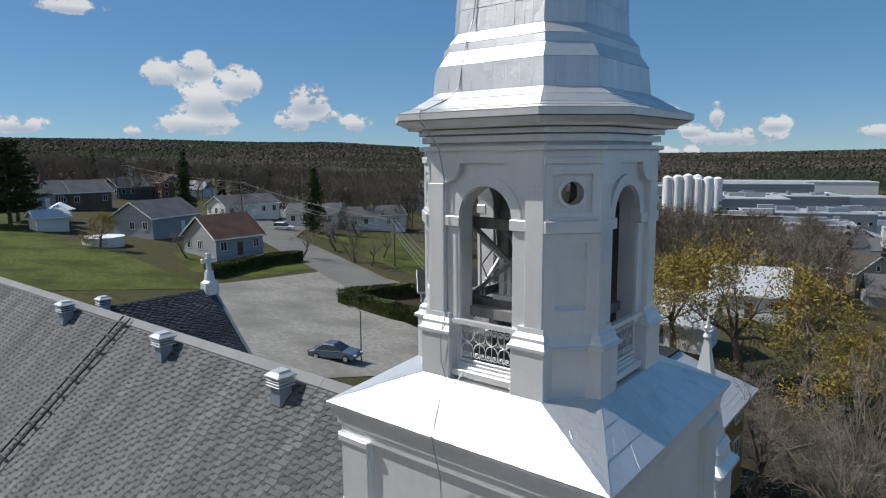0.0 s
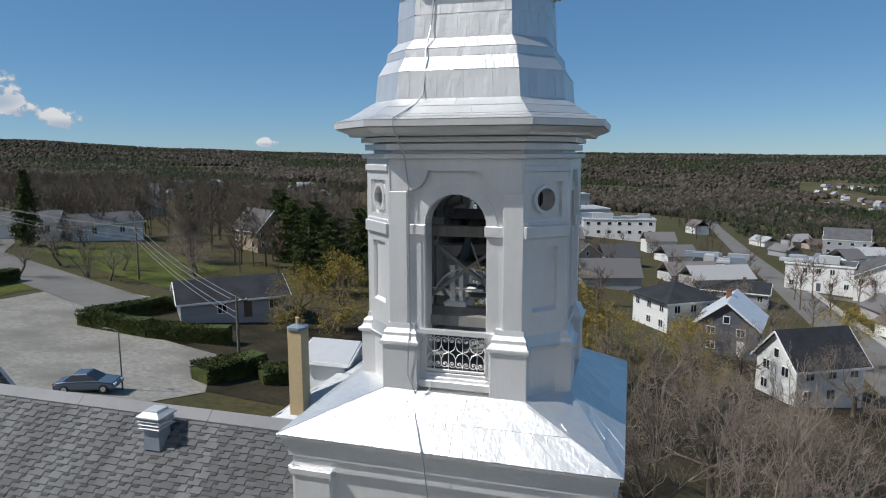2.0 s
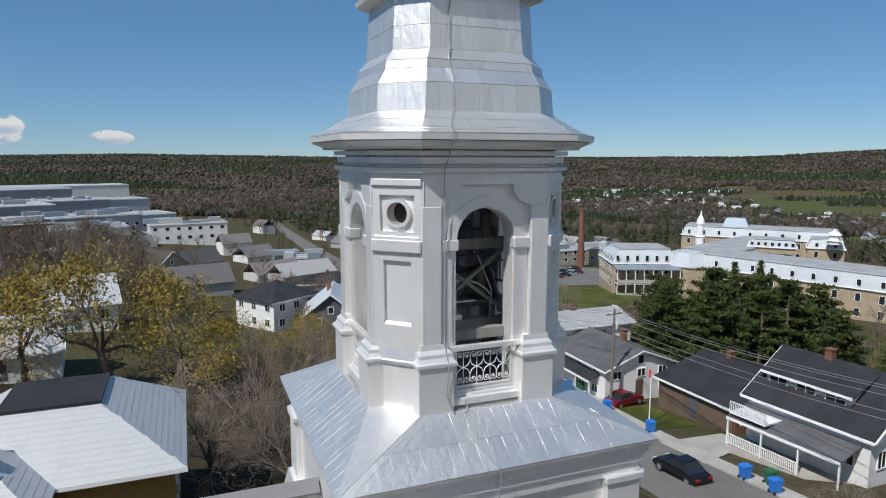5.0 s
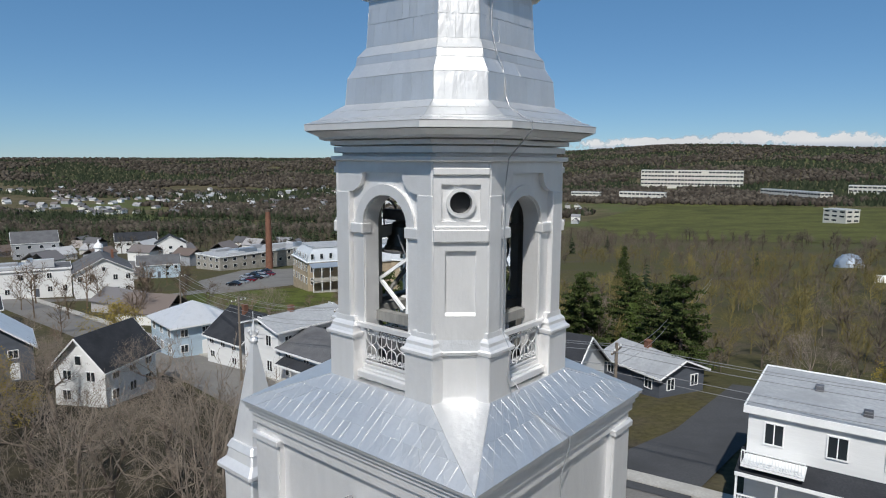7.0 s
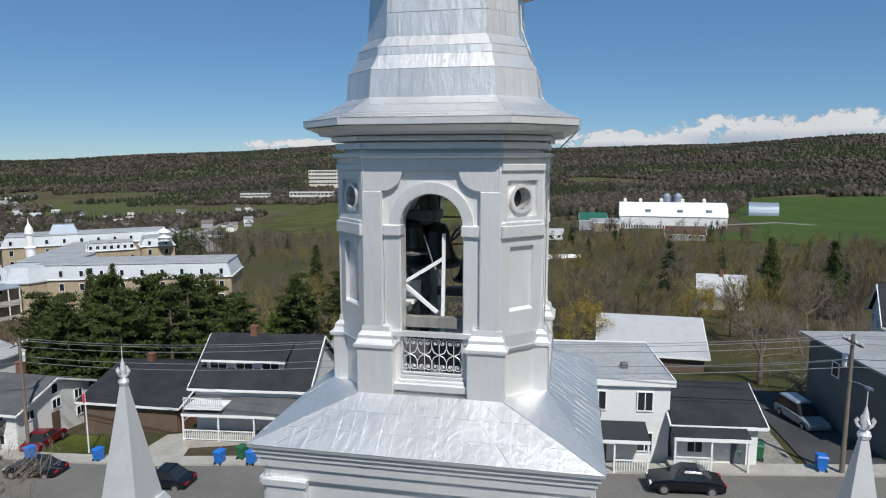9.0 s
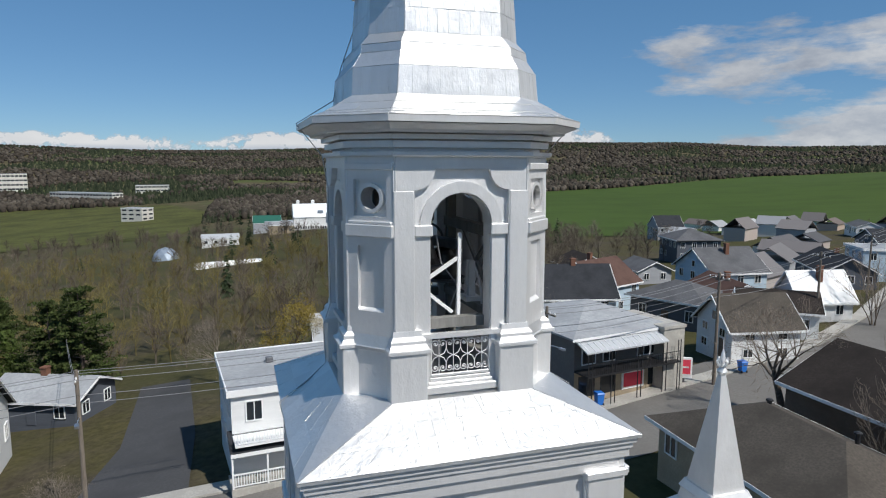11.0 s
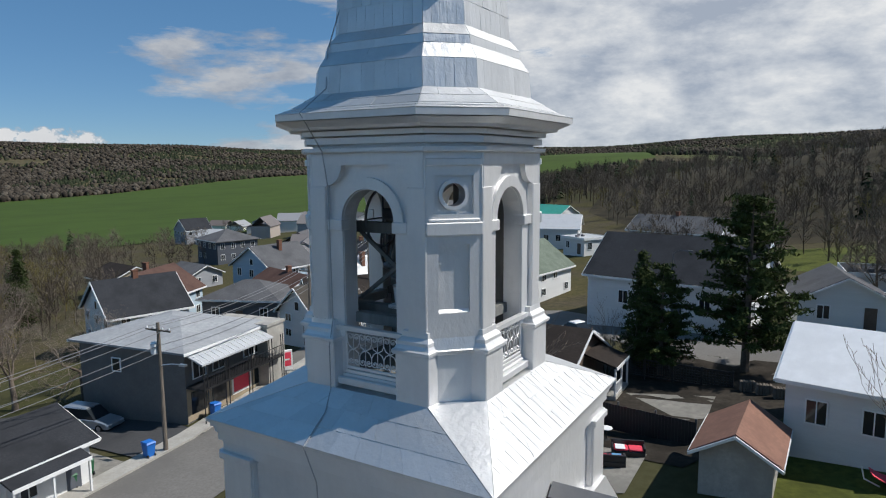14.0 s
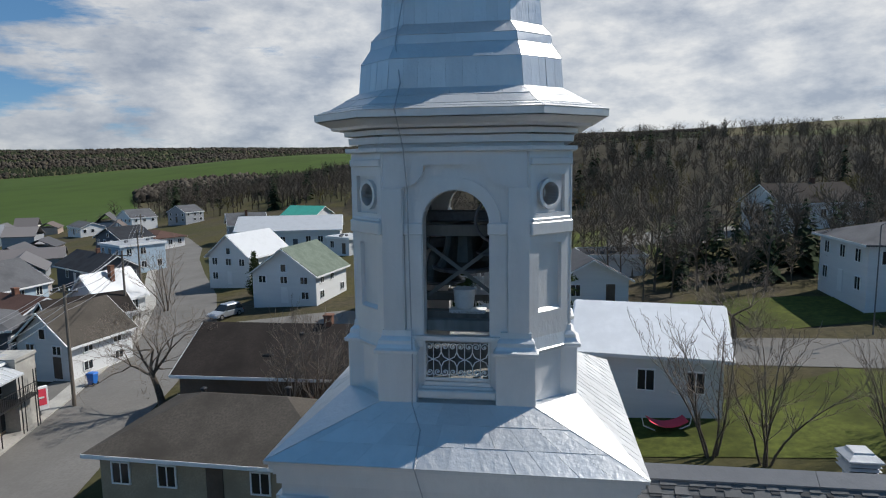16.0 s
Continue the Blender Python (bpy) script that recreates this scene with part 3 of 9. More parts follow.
        part("corner_flashing", loft([[m @ Vector(q) for q in ((-0.37, -r, z), (0.37, -r, z), (0.37, -d + 0.12, z), (-0.37, -d + 0.12, z))] for r, z in cap]), SILVER_SHEET, face)
    # cornice
    def oc(b, z):
        return octagon(0.94 + (b - 1.49) * 0.36, b, z)
    part("frieze", loft([oc(1.412, 21.6), oc(1.412, 21.66), oc(1.335, 21.665), oc(1.335, 21.99)]), SILVER, tower)
    part("architrave_moulding", loft([oc(1.33, 21.652), oc(1.475, 21.656), oc(1.498, 21.672), oc(1.498, 21.718), oc(1.33, 21.726)]), SILVER, tower)
    part("cornice_step", loft([oc(1.33, 21.768), oc(1.45, 21.77), oc(1.453, 21.852), oc(1.33, 21.856)]), SILVER, tower)
    part("cornice_step", loft([oc(1.33, 21.872), oc(1.50, 21.874), oc(1.505, 21.936), oc(1.33, 21.94)]), SILVER, tower)
    part("crown_moulding", loft([oc(1.33, 21.95), oc(1.655, 21.952), oc(1.668, 21.985), oc(1.70, 22.0), oc(1.775, 22.03), oc(1.835, 22.052), oc(1.79, 22.056)]), SILVER, tower)
    part("cornice_lip", loft([oc(1.77, 22.06), oc(1.853, 22.064), oc(1.859, 22.14), oc(1.80, 22.15)]), SILVER, tower)
    # steeple: flared roof, two stepped drums, tapering shaft
    flare = [octagon(1.072, 1.859, 22.14), octagon(0.985, 1.66, 22.215), octagon(0.89, 1.46, 22.31), octagon(0.825, 1.315, 22.43)]
    roof = part("flared_roof", loft(flare), SILVER_SHEET, tower)
    drum = [octagon(0.825, 1.31, 22.42), octagon(0.80, 1.285, 22.79), octagon(0.785, 1.25, 22.85), octagon(0.75, 1.165, 22.985), octagon(0.74, 1.155, 23.09), octagon(0.66, 1.04, 23.24), octagon(0.64, 1.0, 23.86), octagon(0.62, 0.97, 24.05)]
    steeple = part("steeple_drum", loft(drum), SILVER_SHEET, tower)
    for i in range(8):
        j = (i + 1) % 8
        wide = 7 if i % 2 == 0 else 3
        for lo_r, hi_r, rows in ((flare[0], flare[1], 1), (flare[1], flare[3], 1)):
            sheets(roof, (lo_r[i], lo_r[j], hi_r[j], hi_r[i]), max(2, wide // 2), 2, SILVER_SHEET, rng, gap=0.003, thick=0.007, lift=0.002)
        for a, b in ((0, 1), (1, 3), (3, 4), (4, 5), (5, 6), (6, 7)):
            cols = wide + 2 if (a, b) in ((0, 1), (5, 6)) else max(1, wide // 3)
            sheets(steeple, (drum[a][i], drum[a][j], drum[b][j], drum[b][i]), cols, 2 if (a, b) == (5, 6) else 1, SILVER_SHEET, rng, stagger=True, gap=0.002, thick=0.005, lift=0.002)
    part("upper_cornice", loft([octagon(0.62, 0.97, 24.0), octagon(0.74, 1.17, 24.03), octagon(0.75, 1.19, 24.10), octagon(0.6, 0.93, 24.3)]), SILVER, tower)
    part("spire", loft([octagon(0.58, 0.9, 24.25), octagon(0.5, 0.78, 25.2), octagon(0.05, 0.08, 31.0)]), SILVER_SHEET, tower)
    return tower


def build_rail(tower, m):
    frame_bm = boxes((-0.425, 0.425, -1.375, -1.325, 19.285, 19.345), (-0.425, 0.425, -1.365, -1.335, 18.76, 18.80), (-0.425, 0.425, -1.375, -1.325, 18.70, 18.75),
                     (-0.425, -0.40, -1.365, -1.335, 18.7, 19.3), (0.40, 0.425, -1.365, -1.335, 18.7, 19.3), m=m, bevel=0.006)
    rail = part("railing", frame_bm, SILVER, tower, "wrought-iron scrollwork railing")
    y = -1.35

    def bar(pts, r=0.009):
        bm = bmesh.new()
        tube(bm, [m @ Vector((u, y, z)) for u, z in pts], r, 5)
        part("scroll", bm, SILVER, rail)
    def curl(cu, cz, r, start, way, turns=1.35):
        """A flat spiral that opens out to radius r at the angle start."""
        n = 15
        return [(cu + r * (0.18 + 0.82 * i / n) * math.cos(start - way * turns * 6.283 * (1 - i / n)), cz + r * (0.18 + 0.82 * i / n) * math.sin(start - way * turns * 6.283 * (1 - i / n))) for i in range(n + 1)]
    for col in range(4):
        c = -0.3 + 0.2 * col
        bar([(c, 18.80), (c, 19.285)], 0.006)
        for w in (-1, 1):
            for z, tip in ((19.21, 1), (18.875, -1)):
                # each curl runs out into the bar of the next column
                up = curl(c + w * 0.052, z, 0.05, math.pi / 2 * (1 - w) , -w * tip, 1.3)
                bar(up + [(c + w * 0.1, z - tip * 0.07), (c + w * 0.07, z - tip * 0.135), (c, z - tip * 0.17)], 0.0075)
        for u, z in ((c, 19.245), (c, 19.043), (c, 18.845), (c + 0.052, 19.21), (c - 0.052, 19.21), (c + 0.052, 18.875), (c - 0.052, 18.875)):
            bm = bmesh.new()
            bmesh.ops.create_icosphere(bm, subdivisions=1, radius=0.016, matrix=m @ Matrix.Translation((u, y - 0.006, z)))
            part("rosette", bm, SILVER, rail)


def bell(at, radius, turn=0.0):
    t = thing("bell", at, turn, "dark bronze church bell hung on an iron yoke", "bell")
    bm = bmesh.new()
    r = radius
    lathe(bm, [(r, 0), (0.97 * r, 0.08 * r), (0.80 * r, 0.3 * r), (0.66 * r, 0.75 * r), (0.58 * r, 1.2 * r), (0.45 * r, 1.42 * r), (0.12 * r, 1.5 * r)], 28)
    part("bell_body", bm, BRONZE, t)
    bm = bmesh.new()
    lathe(bm, [(0.96 * r, -0.03 * r), (1.04 * r, 0.0), (1.05 * r, 0.08 * r), (0.98 * r, 0.12 * r)], 28)
    part("sound_bow", bm, IRON, t, "worn pale grey lip of the bell")
    part("yoke", boxes((-r * 1.2, r * 1.2, -0.07, 0.07, 1.5 * r, 1.5 * r + 0.16), bevel=0.02), IRON, t)
    bm = bmesh.new()
    tube(bm, [(0, 0, 1.2 * r), (0, 0, 0.1 * r)], 0.02)
    bmesh.ops.create_icosphere(bm, subdivisions=2, radius=0.1 * r + 0.02, matrix=Matrix.Translation((0, 0, 0.05 * r)))
    part("clapper", bm, IRON, t)
    bm = bmesh.new()
    tube(bm, [(r * 1.25, 0.95 * r * math.cos(a), 1.55 * r + 0.95 * r * math.sin(a)) for a in [2 * math.pi * i / 32 for i in range(33)]], 0.02, 6)
    for a in (0, math.pi / 2, math.pi, 1.5 * math.pi):
        tube(bm, [(r * 1.25, 0, 1.55 * r), (r * 1.25, 0.95 * r * math.cos(a), 1.55 * r + 0.95 * r * math.sin(a))], 0.014, 5)
    part("wheel", bm, IRON, t)
    return t


def build_belfry_inside(tower):
    part("belfry_floor", loft([octagon(0.8, 1.28, 18.44), octagon(0.8, 1.28, 18.56)]), TIMBER, tower)
    part("belfry_ceiling", loft([octagon(0.8, 1.28, 21.62), octagon(0.8, 1.28, 21.70)]), TIMBER, tower)
    fr = thing("timber_trestle", label="grey timber bell trestle with crossed braces", category="trestle")
    for x, y in ((-0.95, -0.62), (-0.95, 0.62), (0.95, -0.62), (0.95, 0.62)):
        part("post", boxes((x - 0.07, x + 0.07, y - 0.07, y + 0.07, 18.56, 21.4)), TIMBER, fr)
    for y in (-0.62, 0.62):
        part("top_beam", boxes((-1.15, 1.15, y - 0.08, y + 0.08, 20.55, 20.70)), TIMBER, fr)
        part("low_beam", boxes((-1.15, 1.15, y - 0.08, y + 0.08, 19.40, 19.52)), TIMBER, fr)
    for y in (-0.72, 0.72):
        for s in (-1, 1):
            bm = bmesh.new()
            tube(bm, [(-0.62 * s, y, 19.62), (0.62 * s, y, 20.56)], 0.035, 4)
            part("brace", bm, TIMBER, fr)
    for a, b in (((-1.0, -0.08, 19.28), (-1.0, -0.1, 20.64)), ((-0.99, 0.5, 19.93), (-0.99, -0.09, 20.3)), ((-0.99, 0.5, 19.95), (-0.99, 0.0, 19.54))):
        bm = bmesh.new()
        tube(bm, [a, b], 0.032, 4)
        part("white_strut", bm, TRIM_WHITE, fr, "white-painted strut")
    bell((0.0, 0.28, 20.05), 0.44)
    bell((-0.5, 0.5, 20.3), 0.31, 90)
    bell((0.42, -0.32, 19.75), 0.34, 20)
    mo = thing("bell_motor", (-0.02, 0.6, 19.52), label="white electric bell-ringing motor on a bracket", category="motor")
    bm = bmesh.new()
    lathe(bm, [(0.09, 0), (0.13, 0.05), (0.15, 0.28), (0.16, 0.30), (0.02, 0.33)], 16)
    part("housing", bm, TRIM_WHITE, mo)
    part("bracket", boxes((-0.3, 0.2, -0.1, 0.1, -0.03, 0.02)), TRIM_WHITE, mo)
    mo = thing("bell_motor", (-0.15, -0.55, 19.52), label="grey bell-ringing motor on a pale stand", category="motor")
    part("stand", boxes((-0.2, 0.12, -0.12, 0.12, 0, 0.07), (-0.14, -0.06, -0.05, 0.05, 0.07, 0.6), (0.0, 0.06, -0.05, 0.05, 0.07, 0.6)), TRIM_WHITE, mo)
    bm = bmesh.new()
    tube(bm, [(0.15 + 0.56 * math.cos(a), -0.05, 0.56 * math.sin(a)) for a in [math.pi * i / 20 for i in range(21)]], 0.014, 6)
    tube(bm, [(-0.4, -0.05, 0.25), (0.7, -0.05, 0.25)], 0.012, 5)
    part("hoop", bm, TRIM_WHITE, mo)
    bx = thing("control_box", (-0.85, 0.35, 18.56), label="pale steel control box on the belfry floor", category="control box")
    part("case", boxes((-0.15, 0.15, -0.2, 0.2, 0, 0.6), bevel=0.02), IRON, bx)
    for pts in (((-0.9, 0.2, 20.6), (-0.8, 0.1, 20.2), (-0.95, -0.1, 19.9), (-0.85, 0.0, 19.55)), ((0.1, -0.9, 20.5), (0.3, -0.95, 20.0), (0.35, -0.8, 19.55))):
        c = thing("cable", label="slack dark cable inside the belfry", category="cable")
        bm = bmesh.new()
        tube(bm, pts, 0.012, 5)
        part("cable_run", bm, WIRE, c)


def build_conductors():
    """Lightning-conductor cables down the south and north sides."""
    runs = [[(-0.36, -1.02, 24.0), (-0.42, -1.06, 23.4), (-0.46, -1.19, 23.05), (-0.43, -1.27, 22.86), (-0.45, -1.335, 22.5), (-0.52, -1.44, 22.36), (-0.62, -1.68, 22.24), (-0.67, -1.88, 22.16), (-0.67, -1.88, 22.05), (-0.65, -1.53, 21.7), (-0.62, -1.455, 21.3), (-0.61, -1.455, 19.4), (-0.6, -1.58, 19.15), (-0.62, -1.55, 18.75), (-0.48, -1.57, 18.42), (-0.42, -1.85, 18.3), (-0.2, -2.28, 18.02), (-0.17, -2.28, 17.9), (-0.16, -2.15, 17.4), (-0.1, -2.16, 16.0)],
            [(-0.45, -1.57, 18.45), (-0.33, -1.57, 18.52), (-0.3, -1.40, 18.68)],
            [(0.62, 0.85, 24.0), (0.74, 1.2, 23.0), (0.66, 1.34, 22.5), (0.62, 1.9, 22.15), (0.60, 1.53, 21.68), (0.58, 1.455, 21.2), (0.56, 1.455, 19.45), (0.53, 1.58, 19.1), (0.55, 1.55, 18.5), (0.4, 1.85, 18.3), (0.4, 2.28, 18.0), (0.3, 2.17, 17.5), (0.2, 2.17, 16.0)]]
    for k, pts in enumerate(runs):
        t = thing("lightning_conductor", label="thin grey lightning conductor cable pinned to the tower", category="cable", group="lightning conductors")
        bm = bmesh.new()
        tube(bm, pts, 0.009, 5)
        part("cable_run", bm, WIRE_PALE, t)


tower = build_tower()
build_belfry_inside(tower)
build_conductors()


# ---- nave, transept, pinnacles ----
RIDGE, PITCH = 17.12, 0.863
RIDGE_METAL = silver_paint("grey_ridge_flashing", (0.2, 0.2, 0.205), 0.7, 0.0, 0.2)


def roof_vent(at, label="grey louvred metal ridge vent"):
    t = thing("roof_vent", at, 0, label, "roof vent", "ridge vents")
    t.scale = (0.84, 0.84, 0.84)
    part("throat", loft([[(-q, -q, z), (q, -q, z), (q, q, z), (-q, q, z)] for q, z in ((0.2, -0.35), (0.17, 0.16))]), SLATE_METAL, t)
    part("core", boxes((-0.2, 0.2, -0.2, 0.2, 0.15, 0.36)), BLACK, t)
    for i in range(3):
        z = 0.12 + 0.075 * i
        part("louvre", loft([[(-q, -q, zz), (q, -q, zz), (q, q, zz), (-q, q, zz)] for q, zz in ((0.255, z), (0.265, z + 0.012), (0.22, z + 0.04))]), WHITE_METAL, t)
    part("cap", loft([[(-q, -q, zz), (q, -q, zz), (q, q, zz), (-q, q, zz)] for q, zz in ((0.275, 0.345), (0.285, 0.36), (0.285, 0.385), (0.17, 0.47), (0.16, 0.50), (0.13, 0.505))]), WHITE_METAL, t)


def build_nave():
    t = thing("church_nave", label="long church nave with grey shingled gable roof", category="church nave")
    half, x0, x1 = 8.2, -34.0, -2.0
    ez = RIDGE - PITCH * half
    part("nave_wall", boxes((x0 + 0.3, -0.3, -half + 0.5, half - 0.5, 0, ez + 0.1)), STONE_WALL, t)
    bm = bmesh.new()
    vs = [bm.verts.new(q) for q in ((x0, -half, ez), (x1, -half, ez), (x1, 0, RIDGE - 0.03), (x0, 0, RIDGE - 0.03), (x0, half, ez), (x1, half, ez), (x0, -half, ez - 0.2), (x1, -half, ez - 0.2), (x0, half, ez - 0.2), (x1, half, ez - 0.2))]
    for f in ((0, 1, 2, 3), (3, 2, 5, 4), (6, 7, 1, 0), (4, 5, 9, 8), (6, 0, 3, 4, 8), (7, 9, 5, 2, 1), (6, 8, 9, 7)):
        bm.faces.new([vs[i] for i in f])
    nave_roof = part("nave_roof", bm, SHINGLE, t, "weathered grey asphalt shingle roof")
    return t, nave_roof


def build_facade():
    t = nave
    bm = bmesh.new()
    vs = [bm.verts.new(q) for q in ((-2.2, -8.4, 0), (-2.2, 8.4, 0), (-2.2, 8.4, 10.4), (-2.2, 2.0, 16.4), (-2.2, -2.0, 16.4), (-2.2, -8.4, 10.4))]
    bm.faces.new(vs)
    ex = bmesh.ops.extrude_face_region(bm, geom=bm.faces[:])
    bmesh.ops.translate(bm, verts=[v for v in ex["geom"] if isinstance(v, bmesh.types.BMVert)], vec=(1.6, 0, 0))
    bmesh.ops.recalc_face_normals(bm, faces=bm.faces[:])
    part("front_wall", bm, SILVER, t)


def pinnacle(at):
    t = thing("pinnacle", at, 0, "slender grey sheet-metal pinnacle with fleur finial on the church front", "pinnacle", "front pinnacles")
    part("buttress", boxes((-1.4, 0.62, -0.62, 0.62, -15.8, -4.7), (-1.4, 0.7, -0.7, 0.7, -4.9, -4.7), bevel=0.03), SILVER, t)
    part("pedestal", boxes((-0.55, 0.55, -0.55, 0.55, -4.72, -2.95), bevel=0.03), SILVER, t)
    part("pedestal_cap", loft([octagon(0.55, 0.6, -3.0), octagon(0.63, 0.68, -2.93), octagon(0.63, 0.68, -2.85), octagon(0.48, 0.52, -2.7), octagon(0.44, 0.48, -2.5), octagon(0.47, 0.51, -2.45), octagon(0.40, 0.44, -2.3)]), SILVER, t)
    bm = loft([[(-0.4, -0.4, -2.4), (0.4, -0.4, -2.4), (0.4, 0.4, -2.4), (-0.4, 0.4, -2.4)], [(-0.05, -0.05, 0), (0.05, -0.05, 0), (0.05, 0.05, 0), (-0.05, 0.05, 0)]])
    part("needle", bm, SILVER, t)
    bm = bmesh.new()
    lathe(bm, [(0.03, -0.05), (0.085, 0.0), (0.1, 0.05), (0.08, 0.1), (0.03, 0.13), (0.04, 0.18), (0.055, 0.28), (0.04, 0.38), (0.01, 0.5)], 12)
    for a in range(4):
        c, q = math.cos(a * math.pi / 2), math.sin(a * math.pi / 2)
        tube(bm, [(0.03 * c, 0.03 * q, 0.14), (0.1 * c, 0.1 * q, 0.19), (0.135 * c, 0.135 * q, 0.27), (0.11 * c, 0.11 * q, 0.31), (0.09 * c, 0.09 * q, 0.26)], 0.026, 6, 0.015)
    tube(bm, [(0, 0, 0.48), (0, 0, 0.72)], 0.008, 5)
    part("finial", bm, SILVER, t)


def build_transept():
    t = thing("church_transept", label="dark shingled church transept with cross on its gable", category="transept")
    x, rz, y1 = -19.9, 16.05, 6.7
    half = 6.2
    ez = rz - 0.98 * half
    bm = bmesh.new()
    vs = [bm.verts.new(q) for q in ((x - half, -2, ez), (x, -2, rz), (x + half, -2, ez), (x - half, y1, ez), (x, y1, rz), (x + half, y1, ez))]
    for f in ((0, 1, 4, 3), (1, 2, 5, 4), (0, 2, 1), (3, 4, 5), (0, 3, 5, 2)):
        bm.faces.new([vs[i] for i in f])
    tr = part("transept_roof", bm, ASPHALT_SHINGLE_DARK, t, "dark shingled transept roof")
    shingles(tr, (x, -1.5, rz + 0.005), (0, 1, 0), (1, 0, -0.98), y1 + 1.5, 74, 5, TABS_DARK, 0.11)
    part("transept_wall", boxes((x - half + 0.4, x + half - 0.4, 0, y1 - 0.2, 0, ez + 0.1)), STONE_WALL, t)
    bm = bmesh.new()
    for s in (-1, 1):
        tube(bm, [(x, y1, rz + 0.05), (x + s * half, y1, ez + 0.05)], 0.07, 4)
    part("rake_trim", bm, SLATE_METAL, t)
    c = thing("gable_cross", (x, y1 - 0.1, rz), 90, "pale grey stone-like cross on a stepped gable pedestal", "cross")
    part("pedestal", loft([octagon(0.2, 0.34, -0.25), octagon(0.2, 0.30, 0.25), octagon(0.1, 0.2, 0.35), octagon(0.08, 0.15, 0.75)]), SILVER, c)
    part("upright", boxes((-0.1, 0.1, -0.07, 0.07, 0.7, 1.5), bevel=0.015), SILVER, c)
    part("crossbar", boxes((-0.33, 0.33, -0.065, 0.065, 1.1, 1.28), bevel=0.015), SILVER, c)


def build_roof_ladder():
    t = thing("roof_ladder", label="dark metal ladder lying on the shingled nave roof", category="ladder")
    x = -13.1
    up = lambda y, lift: RIDGE + PITCH * y + lift
    for dx in (-0.2, 0.2):
        bm = bmesh.new()
        tube(bm, [(x + dx, -0.1, up(-0.1, 0.14)), (x + dx, -7.6, up(-7.6, 0.14))], 0.028, 4)
        part("rail", bm, BLACK, t)
    for i in range(21):
        y = -0.25 - i * 0.35
        part("rung", boxes((x - 0.2, x + 0.2, y - 0.025, y + 0.025, up(y, 0.11), up(y, 0.17))), IRON, t)


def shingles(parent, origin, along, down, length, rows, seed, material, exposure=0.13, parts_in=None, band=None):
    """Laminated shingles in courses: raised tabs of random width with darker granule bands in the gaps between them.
    Those inside parts_in (x from, x to, courses) are separate pieces."""
    rng = random.Random(seed)
    o, a, d = Vector(origin), Vector(along).normalized(), Vector(down).normalized()
    n = a.cross(d)
    if n.z < 0:
        n = -n
    verts, faces, slots, count = [], [], [], 0
    for j in range(rows):
        s, tab = -rng.uniform(0, 0.3), True
        while s < length:
            w = rng.uniform(0.12, 0.27) if tab else rng.uniform(0.08, 0.18)
            s0, e = max(0.0, s), min(length, s + w)
            s, tab = s + w, not tab
            if e - s0 < 0.04:
                continue
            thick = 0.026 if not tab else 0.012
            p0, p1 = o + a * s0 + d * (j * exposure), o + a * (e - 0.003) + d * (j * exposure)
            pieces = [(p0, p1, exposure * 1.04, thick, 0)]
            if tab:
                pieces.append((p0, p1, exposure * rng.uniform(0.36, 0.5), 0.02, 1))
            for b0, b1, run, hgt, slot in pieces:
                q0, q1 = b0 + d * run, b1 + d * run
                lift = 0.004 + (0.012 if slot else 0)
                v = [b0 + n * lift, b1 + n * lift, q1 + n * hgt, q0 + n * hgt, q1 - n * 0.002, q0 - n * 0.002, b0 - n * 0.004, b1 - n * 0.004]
                f = [(0, 1, 2, 3), (3, 2, 4, 5), (0, 3, 5, 6), (1, 7, 4, 2)]
                if parts_in and parts_in[0] < b0.x < parts_in[1] and j < parts_in[2] and count < 300 and not slot:
                    bm = bmesh.new()
                    vs = [bm.verts.new(q) for q in v]
                    for g in f:
                        bm.faces.new([vs[k] for k in g])
                    bmesh.ops.recalc_face_normals(bm, faces=bm.faces[:])
                    part("shingle", bm, SHINGLE, parent)
                    count += 1
                    continue
                b = len(verts)
                verts += [tuple(q) for q in v]
                faces += [tuple(b + k for k in g) for g in f]
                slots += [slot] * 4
    me = bpy.data.meshes.new("shingle_cover")
    me.from_pydata(verts, [], faces)
    me.materials.append(material)
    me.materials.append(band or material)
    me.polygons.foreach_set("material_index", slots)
    ob = new("shingle_cover", me)
    ob.parent = parent
    tagged(ob, kind="stuff")


nave, nave_roof = build_nave()
slope = Vector((0, -1, -PITCH)).normalized()
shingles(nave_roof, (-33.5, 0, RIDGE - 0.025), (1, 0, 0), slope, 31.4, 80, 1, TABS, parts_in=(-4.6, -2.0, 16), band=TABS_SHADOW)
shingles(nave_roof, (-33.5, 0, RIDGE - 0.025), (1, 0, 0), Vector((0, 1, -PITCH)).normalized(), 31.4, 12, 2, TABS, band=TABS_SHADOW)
for i in range(11):
    x = -33.5 + 2.86 * i
    hip = [[(q, -0.17, RIDGE - 0.115), (q, 0, RIDGE + 0.035), (q, 0.17, RIDGE - 0.115), (q, 0.165, RIDGE - 0.145), (q, 0, RIDGE + 0.0), (q, -0.165, RIDGE - 0.145)] for q in (x, x + 2.852)]
    part("ridge_flashing", loft(hip), RIDGE_METAL, nave_roof)
build_facade()
build_transept()
build_roof_ladder()
for x, y, z in ((0.68, 6.32, 17.5), (0.78, -6.19, 17.48)):
    pinnacle((x, y, z))
for x in (-5.7, -10.4, -16.2, -23.2):
    roof_vent((x, -0.5, RIDGE - 0.25))
roof_vent((-19.9, 2.2, 16.05))


